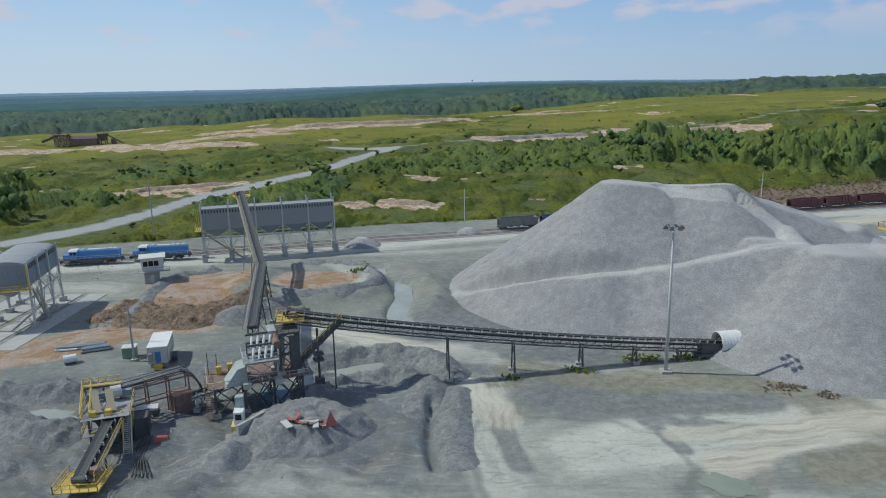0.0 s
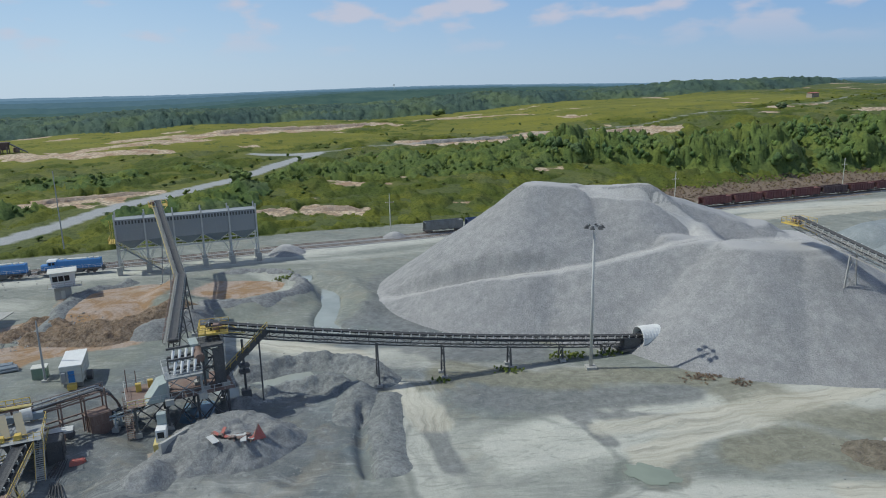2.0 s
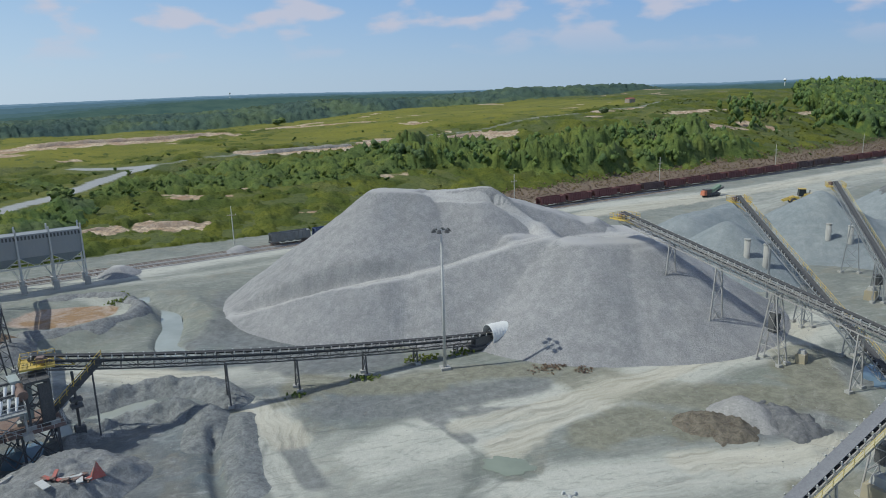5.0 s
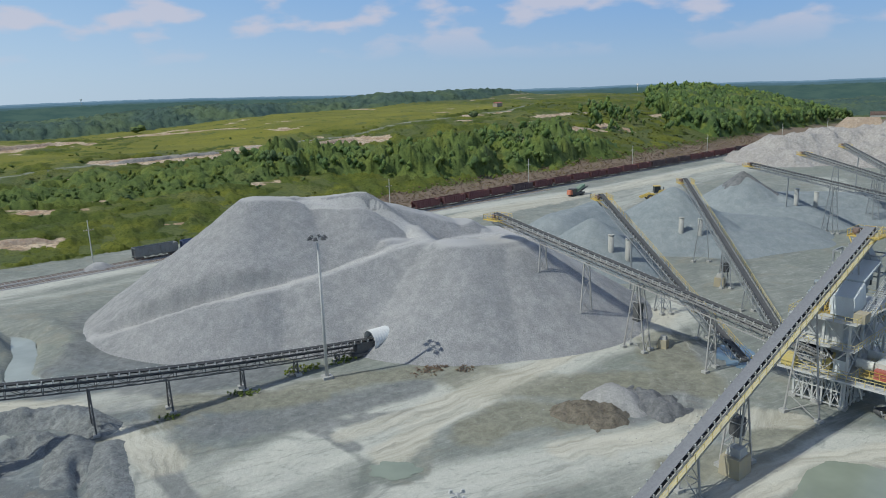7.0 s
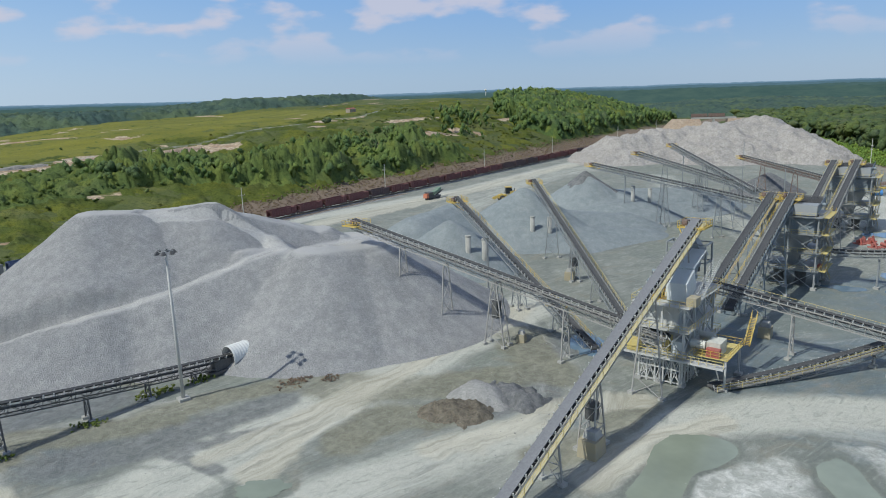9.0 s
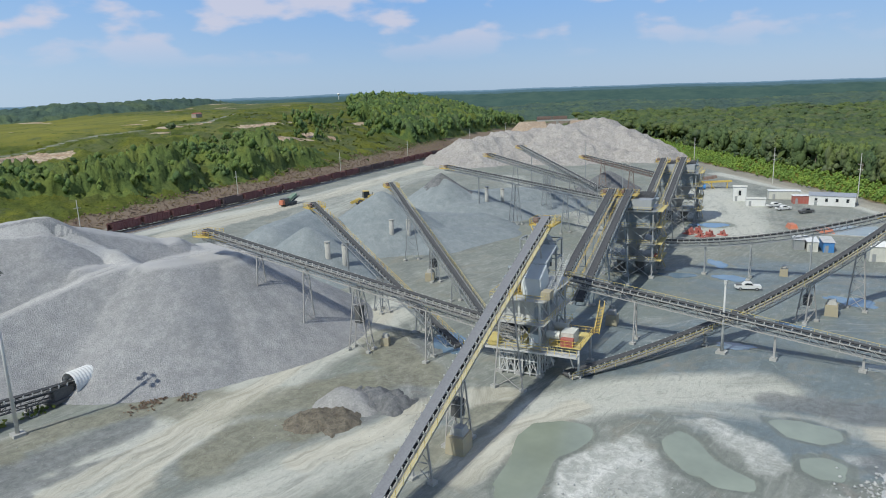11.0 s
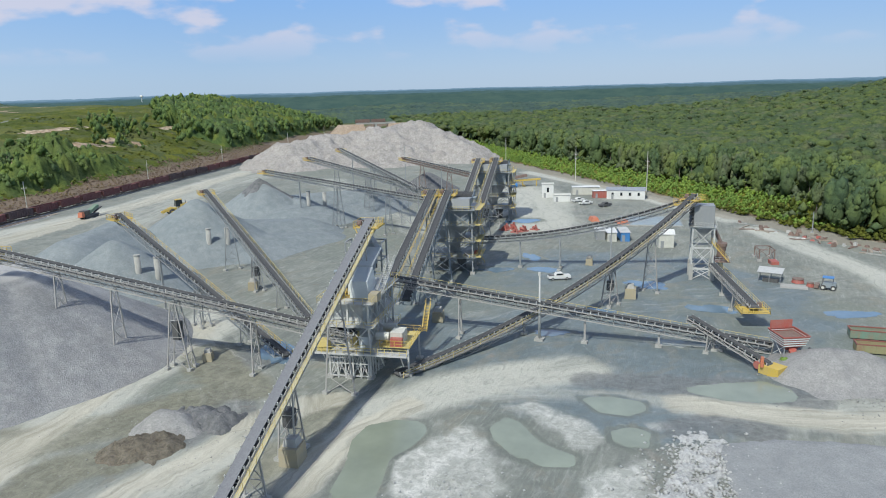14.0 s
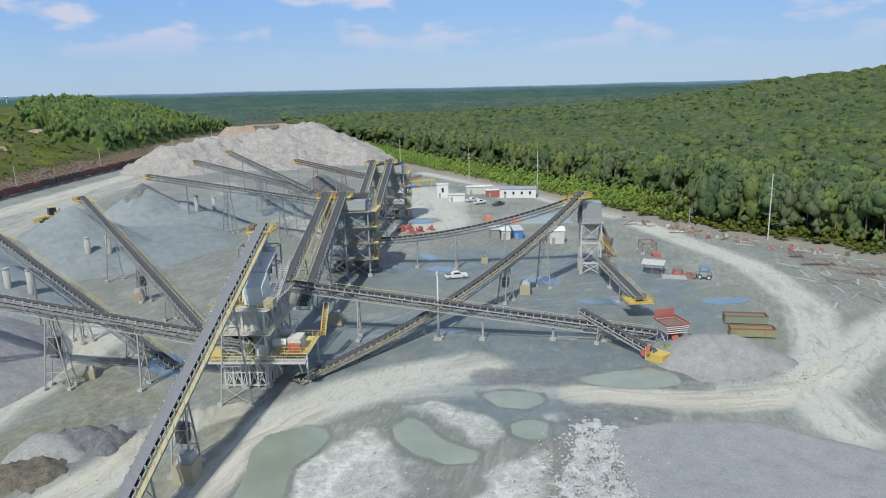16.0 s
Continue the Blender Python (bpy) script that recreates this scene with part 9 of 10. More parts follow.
part("pipe", m.add(vs, fs), white_paint, T)
m = MB()
m.box(-5.5, -1.4, 0.0, -1.5, 1.4, 0.5)
part("tail_frame", m, steel_dark, T)
part("tail_drum", MB().tube((-2.0, -0.8, 1.2), (-2.0, 0.8, 1.2), 0.55, n=12), steel_dark, T)
part("skirt", MB().box(-4.5, -0.9, 0.5, -1.0, 0.9, 2.2), steel_dark, T)


def panel_box(root, name, x0, y0, z0, x1, y1, z1, mat, label=""):
    return louvred_box(root, name, x0, y0, z0, x1, y1, z1, mat, label, 1.2)


# trailer, booth, boxes
K = thing("office_trailer", "white box trailer with ribbed sides on blocks", "trailer", (-57.6, 118.4, 0), "", 105)
b = panel_box(K, "body", 0, -3.4, 0.9, 8.2, 0.0, 3.9, cream_paint)
part("roof", MB().box(-0.1, -3.5, 3.9, 8.3, 0.1, 4.05), white_paint, K)
part("door", MB().box(-0.06, -2.2, 1.0, 0.0, -1.2, 3.1), blue_paint, K, "blue end door")
part("steps", MB().box(-1.2, -2.4, 0.0, 0.0, -1.0, 0.9), yellow, K, "yellow steps")
part("air_unit", MB().box(-0.7, -0.9, 1.4, 0.0, -0.2, 3.0), steel_grey, K)
for x in (1.0, 4.0, 7.0):
    part("block", MB().box(x - 0.3, -3.2, -0.2, x + 0.3, -0.2, 0.9), concrete, K)
part("cable_reel", MB().tube((3.0, -4.6, 0.9), (3.0, -3.7, 0.9), 0.9, n=14), steel_dark, K)
Q = thing("control_booth", "white control booth with windows on a concrete base", "booth", (-81.4, 170.9, gz(-80, 172)), "", 22)
part("base", MB().box(0, 0, -0.8, 3.6, 3.4, 3.2), concrete, Q)
cb2 = part("cabin", MB().frustum((2.2, 1.8, 3.2), (5.0, 4.0), (2.2, 1.8, 6.6), (5.6, 4.6)), white_paint, Q)
part("roof", MB().box(-1.0, -1.0, 6.6, 5.4, 4.6, 6.85), cream_paint, Q)
for k in range(3):
    part("window", MB().box(0.0 + 1.3 * k, -0.46, 4.6, 1.1 + 1.3 * k, -0.33, 5.9), window_glass, cb2)
part("window", MB().box(4.75, 1.2, 4.6, 4.98, 2.6, 5.9), window_glass, cb2)
part("door", MB().box(1.4, -0.06, 0.0, 2.3, 0.0, 2.1), cream_paint, Q)
part("landing", MB().box(-1.2, -1.2, 3.1, 6.2, 0.0, 3.2), steel_grey, Q)
part("handrail", rail_line(MB(), (-1.2, -1.2, 3.2), (6.2, -1.2, 3.2)), steel_rust, Q)
U = thing("switch_box", "green steel electrical cabinet with pale roof", "cabinet", (-64.5, 122.6, 0), "", 15)
part("body", MB().box(0, 0, 0, 2.4, 2.0, 2.2), green_paint, U)
part("roof", MB().box(-0.1, -0.1, 2.2, 2.5, 2.1, 2.35), cream_paint, U)
part("door", MB().box(0.3, -0.05, 0.2, 1.1, 0.0, 2.0), green_paint, U)
for k, (x, y) in enumerate(((-77.5, 127.5), (-73.5, 128.5), (-71.8, 126.8))):
    R = thing("pipe_bundle", "bundle of pale blue-grey steel pipes on the ground", "pipes", (x, y, gz(x, y)), "pipe bundles", 12 + 7 * k)
    for i in range(4):
        part("pipe", MB().tube((-2.6, i * 0.5, 0.26), (2.6, i * 0.5, 0.26), 0.24, n=8), steel_blue if k else white_paint, R)
    for i in range(3):
        part("pipe", MB().tube((-2.4, 0.25 + i * 0.5, 0.68), (2.4, 0.25 + i * 0.5, 0.68), 0.24, n=8), steel_blue, R)
R = thing("water_tank", "small white plastic tank lying on its side", "tank", (-73.8, 121.3, 0.1), "", 30)
part("shell", MB().tube((-1.1, 0, 0.8), (1.1, 0, 0.8), 0.8, n=14), white_paint, R)
part("cradle", MB().box(-0.9, -0.7, -0.2, 0.9, 0.7, 0.25), steel_dark, R)

# scrap on the bank
def bank_z(x, y):
    """Height of the scrap bank's mesh at a place."""
    me, o = SCRAP_BANK.data, SCRAP_BANK.location
    co = np.empty(len(me.vertices) * 3, np.float32)
    me.vertices.foreach_get("co", co)
    co = co.reshape(-1, 3)
    near = np.argsort((co[:, 0] + o.x - x) ** 2 + (co[:, 1] + o.y - y) ** 2)[:4]
    return float(co[near, 2].mean())


rs = random.Random(8)
for k in range(16):
    x, y = -25.5 + rs.uniform(0, 6.0), 91.2 + rs.uniform(-0.9, 1.0)
    R = thing("scrap_metal", rs.choice(("bent rusty steel scrap lying on the bank", "red painted scrap plate lying on the bank")), "scrap", (x, y, bank_z(x, y)), "scrap on the bank", rs.uniform(0, 360))
    mm = rs.choice((red_paint, steel_rust, steel_light))
    part("plate", MB().bar((-rs.uniform(0.5, 1.4), 0, 0.2), (rs.uniform(0.5, 1.4), 0.2, rs.uniform(0.2, 0.7)), rs.uniform(0.3, 1.0), 0.1), mm, R)
    part("beam", MB().bar((-1, -0.4, 0.12), (rs.uniform(0.4, 1.2), 0.5, 0.2), 0.18), steel_rust, R)
R = thing("scrap_hopper", "red triangular steel chute dumped on the bank", "scrap", (-19.3, 91.6, bank_z(-19.3, 91.6) - 0.1), "scrap on the bank", 20)
R.scale = (0.62, 0.62, 0.7)
part("shell", MB().add([(-1.5, -1.2, 0), (1.6, -1.0, 0), (1.4, 1.2, 0), (-1.2, 1.0, 0), (0.2, 0.3, 2.9)], [(3, 2, 1, 0), (0, 1, 4), (1, 2, 4), (2, 3, 4), (3, 0, 4)]), red_paint, R)
part("rib", MB().bar((-1.5, -1.2, 0.05), (0.2, 0.3, 2.9), 0.15), steel_rust, R)
R = thing("retaining_wall", "short concrete retaining slab beside the bank", "wall", (-31.4, 93.4, 0), "", 60)
part("slab", MB().box(-2.6, -0.25, -0.5, 2.6, 0.25, 2.6), concrete, R)
part("footing", MB().box(-2.8, -0.7, -0.5, 2.8, 0.7, 0.2), concrete, R)

# concrete blocks under the conveyors
for x, y, s, t in ((70.9, 56.2, 2.6, 12), (96.0, 94.2, 1.6, 30), (138.3, 117.7, 2.2, 30), (118, 106, 1.8, 20), (162.5, 26.2, 2.4, 10), (131.8, 62, 2.2, 15), (190.5, 42.3, 1.8, 10)):
    R = thing("anchor_block", "yellow-stained concrete anchor block under a conveyor", "concrete block", (x, y, gz(x, y)), "anchor blocks", t)
    part("block", MB().frustum((0, 0, -0.3), (s * 1.25, s * 1.1), (0, 0, s), (s * 1.15, s)), concrete_tan, R)
    part("cap", MB().frustum((0.2, 0, s), (s * 0.8, s * 0.8), (0.2, 0, s * 1.4), (s * 0.6, s * 0.6)), concrete, R)
for x, y, h in ((123.3, 140.9, 10.6), (126.0, 137.2, 9.8), (159.3, 150.9, 9.8), (163.5, 147.4, 9.4), (226.5, 161.5, 11), (231, 157, 10)):
    R = thing("concrete_column", "round pale concrete column standing in the stone", "column", (x, y, gz(x, y)), "concrete columns")
    part("shaft", MB().tube((0, 0, -0.5), (0, 0, h), 0.75, n=14), concrete, R, shade=True)
    part("cap", MB().tube((0, 0, h), (0, 0, h + 0.3), 0.85, n=14), concrete, R)


# ---- vehicles ----
def wheel(root, x, y, r, w, rim_mat):
    t = part("wheel", MB().tube((x, y - w / 2, r), (x, y + w / 2, r), r, n=16), tyre_black, root)
    part("rim", MB().tube((x, y - w / 2 - 0.02, r), (x, y + w / 2 + 0.02, r), r * 0.55, n=12), rim_mat, t)


def pickup(x, y, turn, mat, label):
    R = thing("pickup", label, "pickup truck", (x, y, gz(x, y)), "vehicles", turn)
    m = MB()
    m.prism([(2.95, 0.55), (2.95, 1.0), (2.75, 1.18), (1.35, 1.25), (-0.55, 1.25), (-2.9, 1.22), (-2.9, 0.5), (-2.0, 0.45), (2.2, 0.45)], (0, 0.96, 0), (0, -0.96, 0))
    body = part("body", m, mat, R)
    m = MB()
    m.prism([(1.35, 1.22), (0.75, 1.86), (-0.75, 1.9), (-1.05, 1.22)], (0, 0.86, 0), (0, -0.86, 0))
    cab = part("cab", m, mat, R)
    m = MB()
    for y2 in (-0.88, 0.88):
        m.sheet((1.05, y2, 1.3), (0.65, y2, 1.76), (-0.7, y2, 1.8), (-0.9, y2, 1.3))
    part("side_window", m, window_glass, cab)
    part("windscreen", MB().sheet((1.30, 0.78, 1.30), (0.84, 0.74, 1.80), (0.84, -0.74, 1.80), (1.30, -0.78, 1.30)), window_glass, cab)
    part("bed_liner", MB().box(-2.8, -0.8, 1.23, -1.15, 0.8, 1.255), steel_dark, body)
    for yy in (-0.65, 0.65):
        part("headlight", MB().box(2.93, yy - 0.22, 0.85, 2.99, yy + 0.22, 1.02), white_paint, body)
    part("bumper", MB().box(2.9, -0.9, 0.42, 3.05, 0.9, 0.62), steel_grey, body)
    for xx in (-1.85, 1.9):
        for yy in (-0.85, 0.85):
            wheel(R, xx, yy, 0.40, 0.27, steel_grey)
    return R


pickup(172.9, 46.2, -62, white_paint, "white crew-cab pickup truck parked in the yard")
pickup(288.5, 66.0, -40, white_paint, "white pickup truck parked by the office")
pickup(293.5, 70.5, -40, white_paint, "white pickup truck parked by the office")
pickup(286.0, 57.5, -35, steel_dark, "dark pickup truck parked by the office")


def wheel_loader(x, y, turn, z=None, mat=None):
    mat = mat or yellow
    R = thing("wheel_loader", "yellow articulated wheel loader with a bucket", "wheel loader", (x, y, gz(x, y) if z is None else z), "earthmovers", turn)
    part("rear_body", MB().frustum((-2.2, 0, 1.1), (3.8, 2.0), (-2.3, 0, 2.7), (3.2, 1.7)), mat, R)
    part("front_frame", MB().box(0.2, -0.8, 0.9, 2.2, 0.8, 1.9), mat, R)
    c = part("cab", MB().frustum((-0.4, 0, 2.1), (1.7, 1.7), (-0.4, 0, 3.7), (1.4, 1.5)), window_glass, R)
    part("cab_roof", MB().box(-1.2, -0.85, 3.7, 0.4, 0.85, 3.85), mat, c)
    for yy in (-0.6, 0.6):
        part("lift_arm", MB().bar((1.2, yy, 1.9), (3.8, yy, 0.9), 0.25, 0.45), mat, R)
    part("bucket", MB().prism([(3.6, 0.2), (5.2, 0.15), (5.2, 0.3), (4.1, 0.5), (3.9, 1.5), (3.6, 1.4)], (0, 1.6, 0), (0, -1.6, 0)), steel_rust, R)
    part("exhaust", MB().tube((-2.0, 0.5, 2.7), (-2.0, 0.5, 3.5), 0.09, n=6), steel_dark, R)
    for xx in (-2.4, 1.4):
        for yy in (-1.15, 1.15):
            wheel(R, xx, yy, 0.85, 0.65, mat)
    return R


loader = wheel_loader(220, 224, 150)
loader.scale = (1.7, 1.7, 1.7)
E2 = thing("screen_plant", "orange and green mobile screen beside the railway road", "mobile screen", (203.5, 257, 0), "earthmovers", 15)
part("chassis", MB().box(-4, -1.2, 0.5, 5, 1.2, 1.3), steel_dark, E2)
part("engine_cover", MB().frustum((-5.0, 0, 0.9), (1.8, 2.2), (-5.0, 0, 2.9), (1.5, 1.9)), orange_paint, E2)
part("hopper", MB().frustum((-2.6, 0, 1.3), (2.0, 1.6), (-2.6, 0, 3.4), (3.4, 3.0)), steel_dark, E2)
part("screen_box", MB().bar((-0.5, 0, 2.2), (5.5, 0, 4.2), 2.0, 1.2), green_paint, E2)
part("belt", MB().bar((3, 0, 1.5), (8.5, 0, 3.4), 0.9, 0.3), rubber, E2)
for xx in (-3, 3):
    for yy in (-1.1, 1.1):
        part("track", MB().box(xx - 1.2, yy - 0.3, 0, xx + 1.2, yy + 0.3, 0.8), tyre_black, E2)
SK = thing("skid_loader", "small blue and grey loader with a canopy", "loader", (184.6, -16.6, 0), "earthmovers", 80)
part("body", MB().frustum((0, 0, 0.6), (3.2, 1.8), (-0.2, 0, 1.8), (2.6, 1.5)), steel_blue, SK)
part("canopy", MB().box(-1.0, -1.0, 2.9, 1.4, 1.0, 3.05), blue_paint, SK, "bright blue canopy roof")
for xx in (-0.9, 1.3):
    for yy in (-0.9, 0.9):
        part("canopy_post", MB().bar((xx, yy, 1.5), (xx, yy, 2.9), 0.1), steel_dark, SK)
for xx in (-1.1, 1.1):
    for yy in (-1.0, 1.0):
        wheel(SK, xx, yy, 0.6, 0.45, cream_paint)
part("bucket", MB().box(2.0, -1.1, 0.2, 3.0, 1.1, 1.1), steel_rust, SK)

# red feed hopper and its gear
Hh = thing("feed_hopper", "red and white steel feed hopper on a lattice stand", "feed hopper", (135.0, -6.6, 0), "", 28)
Hh.scale = (0.8, 0.8, 0.8)
m = MB()
for a, b in (((-2.6, -2.4), (2.6, -2.4)), ((2.6, -2.4), (2.6, 2.4)), ((2.6, 2.4), (-2.6, 2.4)), ((-2.6, 2.4), (-2.6, -2.4))):
    o = 1.28
    m.add([(*a, 3.6), (*b, 3.6), (b[0] * o, b[1] * o, 6.0), (a[0] * o, a[1] * o, 6.0)], [(0, 1, 2, 3), (3, 2, 1, 0)])
part("hopper_shell", m, red_paint, Hh)
for z in (3.75, 4.35, 4.95, 5.5):
    o = 1.0 + 0.28 * (z - 3.6) / 2.4 + 0.025
    pts = [(-2.6 * o, -2.4 * o, z), (2.6 * o, -2.4 * o, z), (2.6 * o, 2.4 * o, z), (-2.6 * o, 2.4 * o, z)]
    m = MB()
    for a, b in zip(pts, pts[1:] + pts[:1]):
        m.bar(a, b, 0.14, 0.22)
    part("band", m, white_paint, Hh, "pale grey stiffening band")
part("lining", MB().box(-3.0, -2.8, 5.15, 3.0, 2.8, 5.3), steel_rust, Hh, "rusty brown worn lining")
part("rim", MB().bar((-3.35, -3.1, 6.0), (3.35, -3.1, 6.0), 0.22, 0.2).bar((-3.35, 3.1, 6.0), (3.35, 3.1, 6.0), 0.22, 0.2).bar((-3.35, -3.1, 6.0), (-3.35, 3.1, 6.0), 0.22, 0.2).bar((3.35, -3.1, 6.0), (3.35, 3.1, 6.0), 0.22, 0.2), red_paint, Hh)
part("chute", MB().bar((-1.5, 0, 3.0), (-5.6, 1.2, 0.9), 1.5, 0.7), red_paint, Hh)
part("back_board", MB().bar((3.4, -2.6, 6.9), (3.4, 2.6, 6.9), 0.15, 1.9), red_paint, Hh)
m = MB()
m.frustum((0, 0, 2.0), (1.6, 1.6), (0, 0, 3.6), (5.0, 4.6))
part("hopper_bottom", m, red_paint, Hh)
for x in (-2.2, 2.2):
    for y in (-2.0, 2.0):
        part("leg", MB().bar((x * 1.1, y * 1.1, 0), (x, y, 3.7), 0.24), steel_grey, Hh)
m = MB()
for y in (-2.0, 2.0):
    m.bar((-2.3, y, 0.3), (2.2, y, 3.5), 0.12)
    m.bar((2.3, y, 0.3), (-2.2, y, 3.5), 0.12)
part("braces", m, white_paint, Hh)
part("ramp_plate", MB().bar((2.0, -3.4, 0.2), (6.5, -6.6, 2.6), 0.2, 1.0), red_paint, Hh)
part("wing_wall", MB().bar((-2.4, -3.2, 2.6), (-6.6, -5.6, 0.2), 0.25, 1.6), steel_dark, Hh)
me = bpy.data.meshes.new("bush")
me.from_pydata((SHRUB_NEAR[0][0] * (3.2, 3.2, 2.6)).tolist(), [], SHRUB_NEAR[0][1].tolist())
me.materials.append(leaf_bright)
bush = new("bush", me)
bush.location = (129.4, -6.6, 0)
tagged(bush, "leafy green bush growing below the feed hopper", "bush")
G1 = thing("feeder_guard", "yellow guard at the feeder conveyor's low end", "guard", (126.0, -4.0, 0), "", 58)
part("cage", MB().box(-2.0, -1.4, 0.0, 1.6, 1.4, 1.6), yellow, G1)
part("drum", MB().tube((2.0, -1.3, 1.2), (2.0, 1.3, 1.2), 0.7, n=12), red_paint, G1)
part("cone_marker", MB().tube((0.8, 1.7, 1.4), (0.8, 1.7, 3.2), 0.3, n=8), orange_paint, G1)
bed_green = painted("faded_green_paint", (0.15, 0.27, 0.20), (0.30, 0.16, 0.10), 0.7, 0.75)
bed_olive = painted("faded_olive_paint", (0.27, 0.27, 0.13), (0.28, 0.15, 0.09), 0.7, 0.75)
bed_rust = painted("rust_red_paint", (0.25, 0.065, 0.045), (0.20, 0.13, 0.10), 0.6, 0.8)
for x, y, t, bed, word in ((151.0, -22.0, 96, bed_green, "faded green"), (142.6, -22.2, 96, bed_olive, "faded olive green")):
    R = thing("truck_bed", f"{word} steel truck bed with a rusty red rim", "truck bed", (x, y, gz(x, y)), "truck beds", t)
    m = MB()
    for a, b in (((-4.2, -1.3), (4.2, -1.3)), ((4.2, -1.3), (4.2, 1.3)), ((4.2, 1.3), (-4.2, 1.3)), ((-4.2, 1.3), (-4.2, -1.3))):
        m.bar((*a, 1.05), (*b, 1.05), 0.1, 1.5)
    m.box(-4.2, -1.3, 0.25, 4.2, 1.3, 0.4)
    sh = part("shell", m, bed, R)
    part("bed_floor", MB().box(-4.1, -1.2, 0.45, 4.1, 1.2, 0.8), bed_rust, R, "rusty red floor")
    m = MB()
    for k in range(9):
        for y2 in (-1.38, 1.38):
            m.bar((-4.1 + k * 1.025, y2, 0.3), (-4.1 + k * 1.025, y2, 1.8), 0.1)
    part("ribbing", m, bed, sh)
    m = MB()
    for y2 in (-1.3, 1.3):
        m.bar((-4.3, y2, 1.85), (4.3, y2, 1.85), 0.22, 0.2)
    for x2 in (-4.2, 4.2):
        m.bar((x2, -1.3, 1.85), (x2, 1.3, 1.85), 0.22, 0.2)
    part("rim", m, bed_rust, sh, "rusty red top rim")
    part("skid", MB().box(-4.0, -0.9, -0.1, 4.0, -0.6, 0.28), steel_dark, R)
    part("skid", MB().box(-4.0, 0.6, -0.1, 4.0, 0.9, 0.28), steel_dark, R)


# ---- offices and sheds ----
def shed(label, x, y, turn, w, d, h, wall, roof, pitch=0.8, windows=2, cat="shed"):
    R = thing("shed", label, cat, (x, y, gz(x, y)), "buildings", turn)
    part("wall", MB().box(0, 0, -0.2, w, d, h), wall, R)
    part("roof", MB().prism([(-0.3, h), (d + 0.3, h), (d / 2, h + pitch)], (w + 0.3, 0, 0), (-0.3, 0, 0)), roof, R)
    for k in range(windows):
        xx = w * (k + 0.7) / (windows + 0.4)
        wn_ = part("window", MB().box(xx - 0.5, -0.04, h * 0.4, xx + 0.5, 0.0, h * 0.75), window_glass, R)
        part("frame", MB().bar((xx - 0.6, -0.05, h * 0.4), (xx + 0.6, -0.05, h * 0.4), 0.08), cream_paint, wn_)
    part("door", MB().box(w * 0.12, -0.05, 0, w * 0.12 + 1.0, 0.0, min(2.1, h * 0.8)), steel_grey, R)
    m = MB()
    for k in range(int(w / 1.2)):
        m.bar((k * 1.2 + 0.6, -0.03, 0), (k * 1.2 + 0.6, -0.03, h), 0.06)
    part("cladding_ribs", m, wall, R)
    return R


shed("long white site office with a grey roof", 304, 60.5, -80, 16, 9, 3.9, white_paint, asphalt_roof, 0.9, 4, "office")
shed("white and red container store", 312.5, 77.5, -68, 12, 5, 3.4, cream_paint, white_paint, 0.3, 0)
shed("red container beside the white store", 305.5, 66.5, -68, 7, 4, 3.2, red_paint, white_paint, 0.2, 0)
shed("tall white switch house on a platform", 301, 88.5, -70, 5, 4, 6.0, white_paint, cream_paint, 0.5, 1)
shed("low white hut with a shallow roof", 291.5, 80.5, -70, 7, 4.5, 3.0, white_paint, cream_paint, 0.4, 0)
R = thing("shelter", "open shelter on steel posts with a pale sheet roof", "shelter", (188.2, -3.9, gz(188.2, -3.9)), "buildings", -8)
part("roof", MB().prism([(-2.2, 3.0), (2.2, 2.6), (2.2, 2.72), (-2.2, 3.12)], (0, 2.9, 0), (0, -2.9, 0)), steel_light, R)
for xx in (-1.9, 1.9):
    for yy in (-2.5, 0, 2.5):
        part("post", MB().bar((xx, yy, -0.2), (xx, yy, 2.75), 0.14), steel_grey, R)
part("tie_beam", MB().bar((-1.9, -2.5, 2.5), (-1.9, 2.5, 2.5), 0.14), steel_grey, R)
part("bench", MB().box(-1.2, -2.0, 0, -0.2, 1.6, 0.85), steel_dark, R)
shed("small cream switch house with a pitched roof", 217, 27.0, -72, 4.5, 4, 4.2, cream_paint, white_paint, 1.2, 0)
shed("blue shipping container in the yard", 221.8, 39.3, -72, 2.8, 9, 3.0, blue_paint, steel_light, 0.1, 0)
shed("pale shipping container in the yard", 220.5, 43.2, -72, 2.8, 9, 3.0, cream_paint, white_paint, 0.1, 0)
shed("grey shipping container in the yard", 221.5, 47.0, -72, 2.8, 7, 3.0, steel_grey, steel_light, 0.1, 0)
shed("small hut on the hilltop", 342, 546, 20, 8, 5, 3.5, wood_grey, red_paint, 0.8, 0)
R = thing("settling_basin", "pale sheet of water and liner by the office", "basin", (258, 36, 0.05), "", 12)
part("liner", MB().box(-9, -11, -0.3, 9, 11, 0.15), water_grey, R)
part("kerb", MB().bar((-9, -11, 0.2), (-9, 11, 0.2), 0.4), concrete, R)
# yellow mobile plant by the far tower
Y = thing("mobile_plant", "yellow mobile screening plant with conveyors", "mobile plant", (333, 108, 0), "", -58)
part("frame", MB().bar((-9, 0, 3.0), (9, 0, 3.4), 1.4, 0.8), yellow, Y)
for x in (-7, 0, 7):
    part("support", MB().bar((x, 0.6, 0), (x, 0.2, 3), 0.3), yellow, Y)
    part("support", MB().bar((x, -0.6, 0), (x, -0.2, 3), 0.3), yellow, Y)
part("stair_rail", MB().bar((1, -1.5, 0.2), (-2.5, -1.2, 3.4), 0.8, 0.3), yellow, Y)
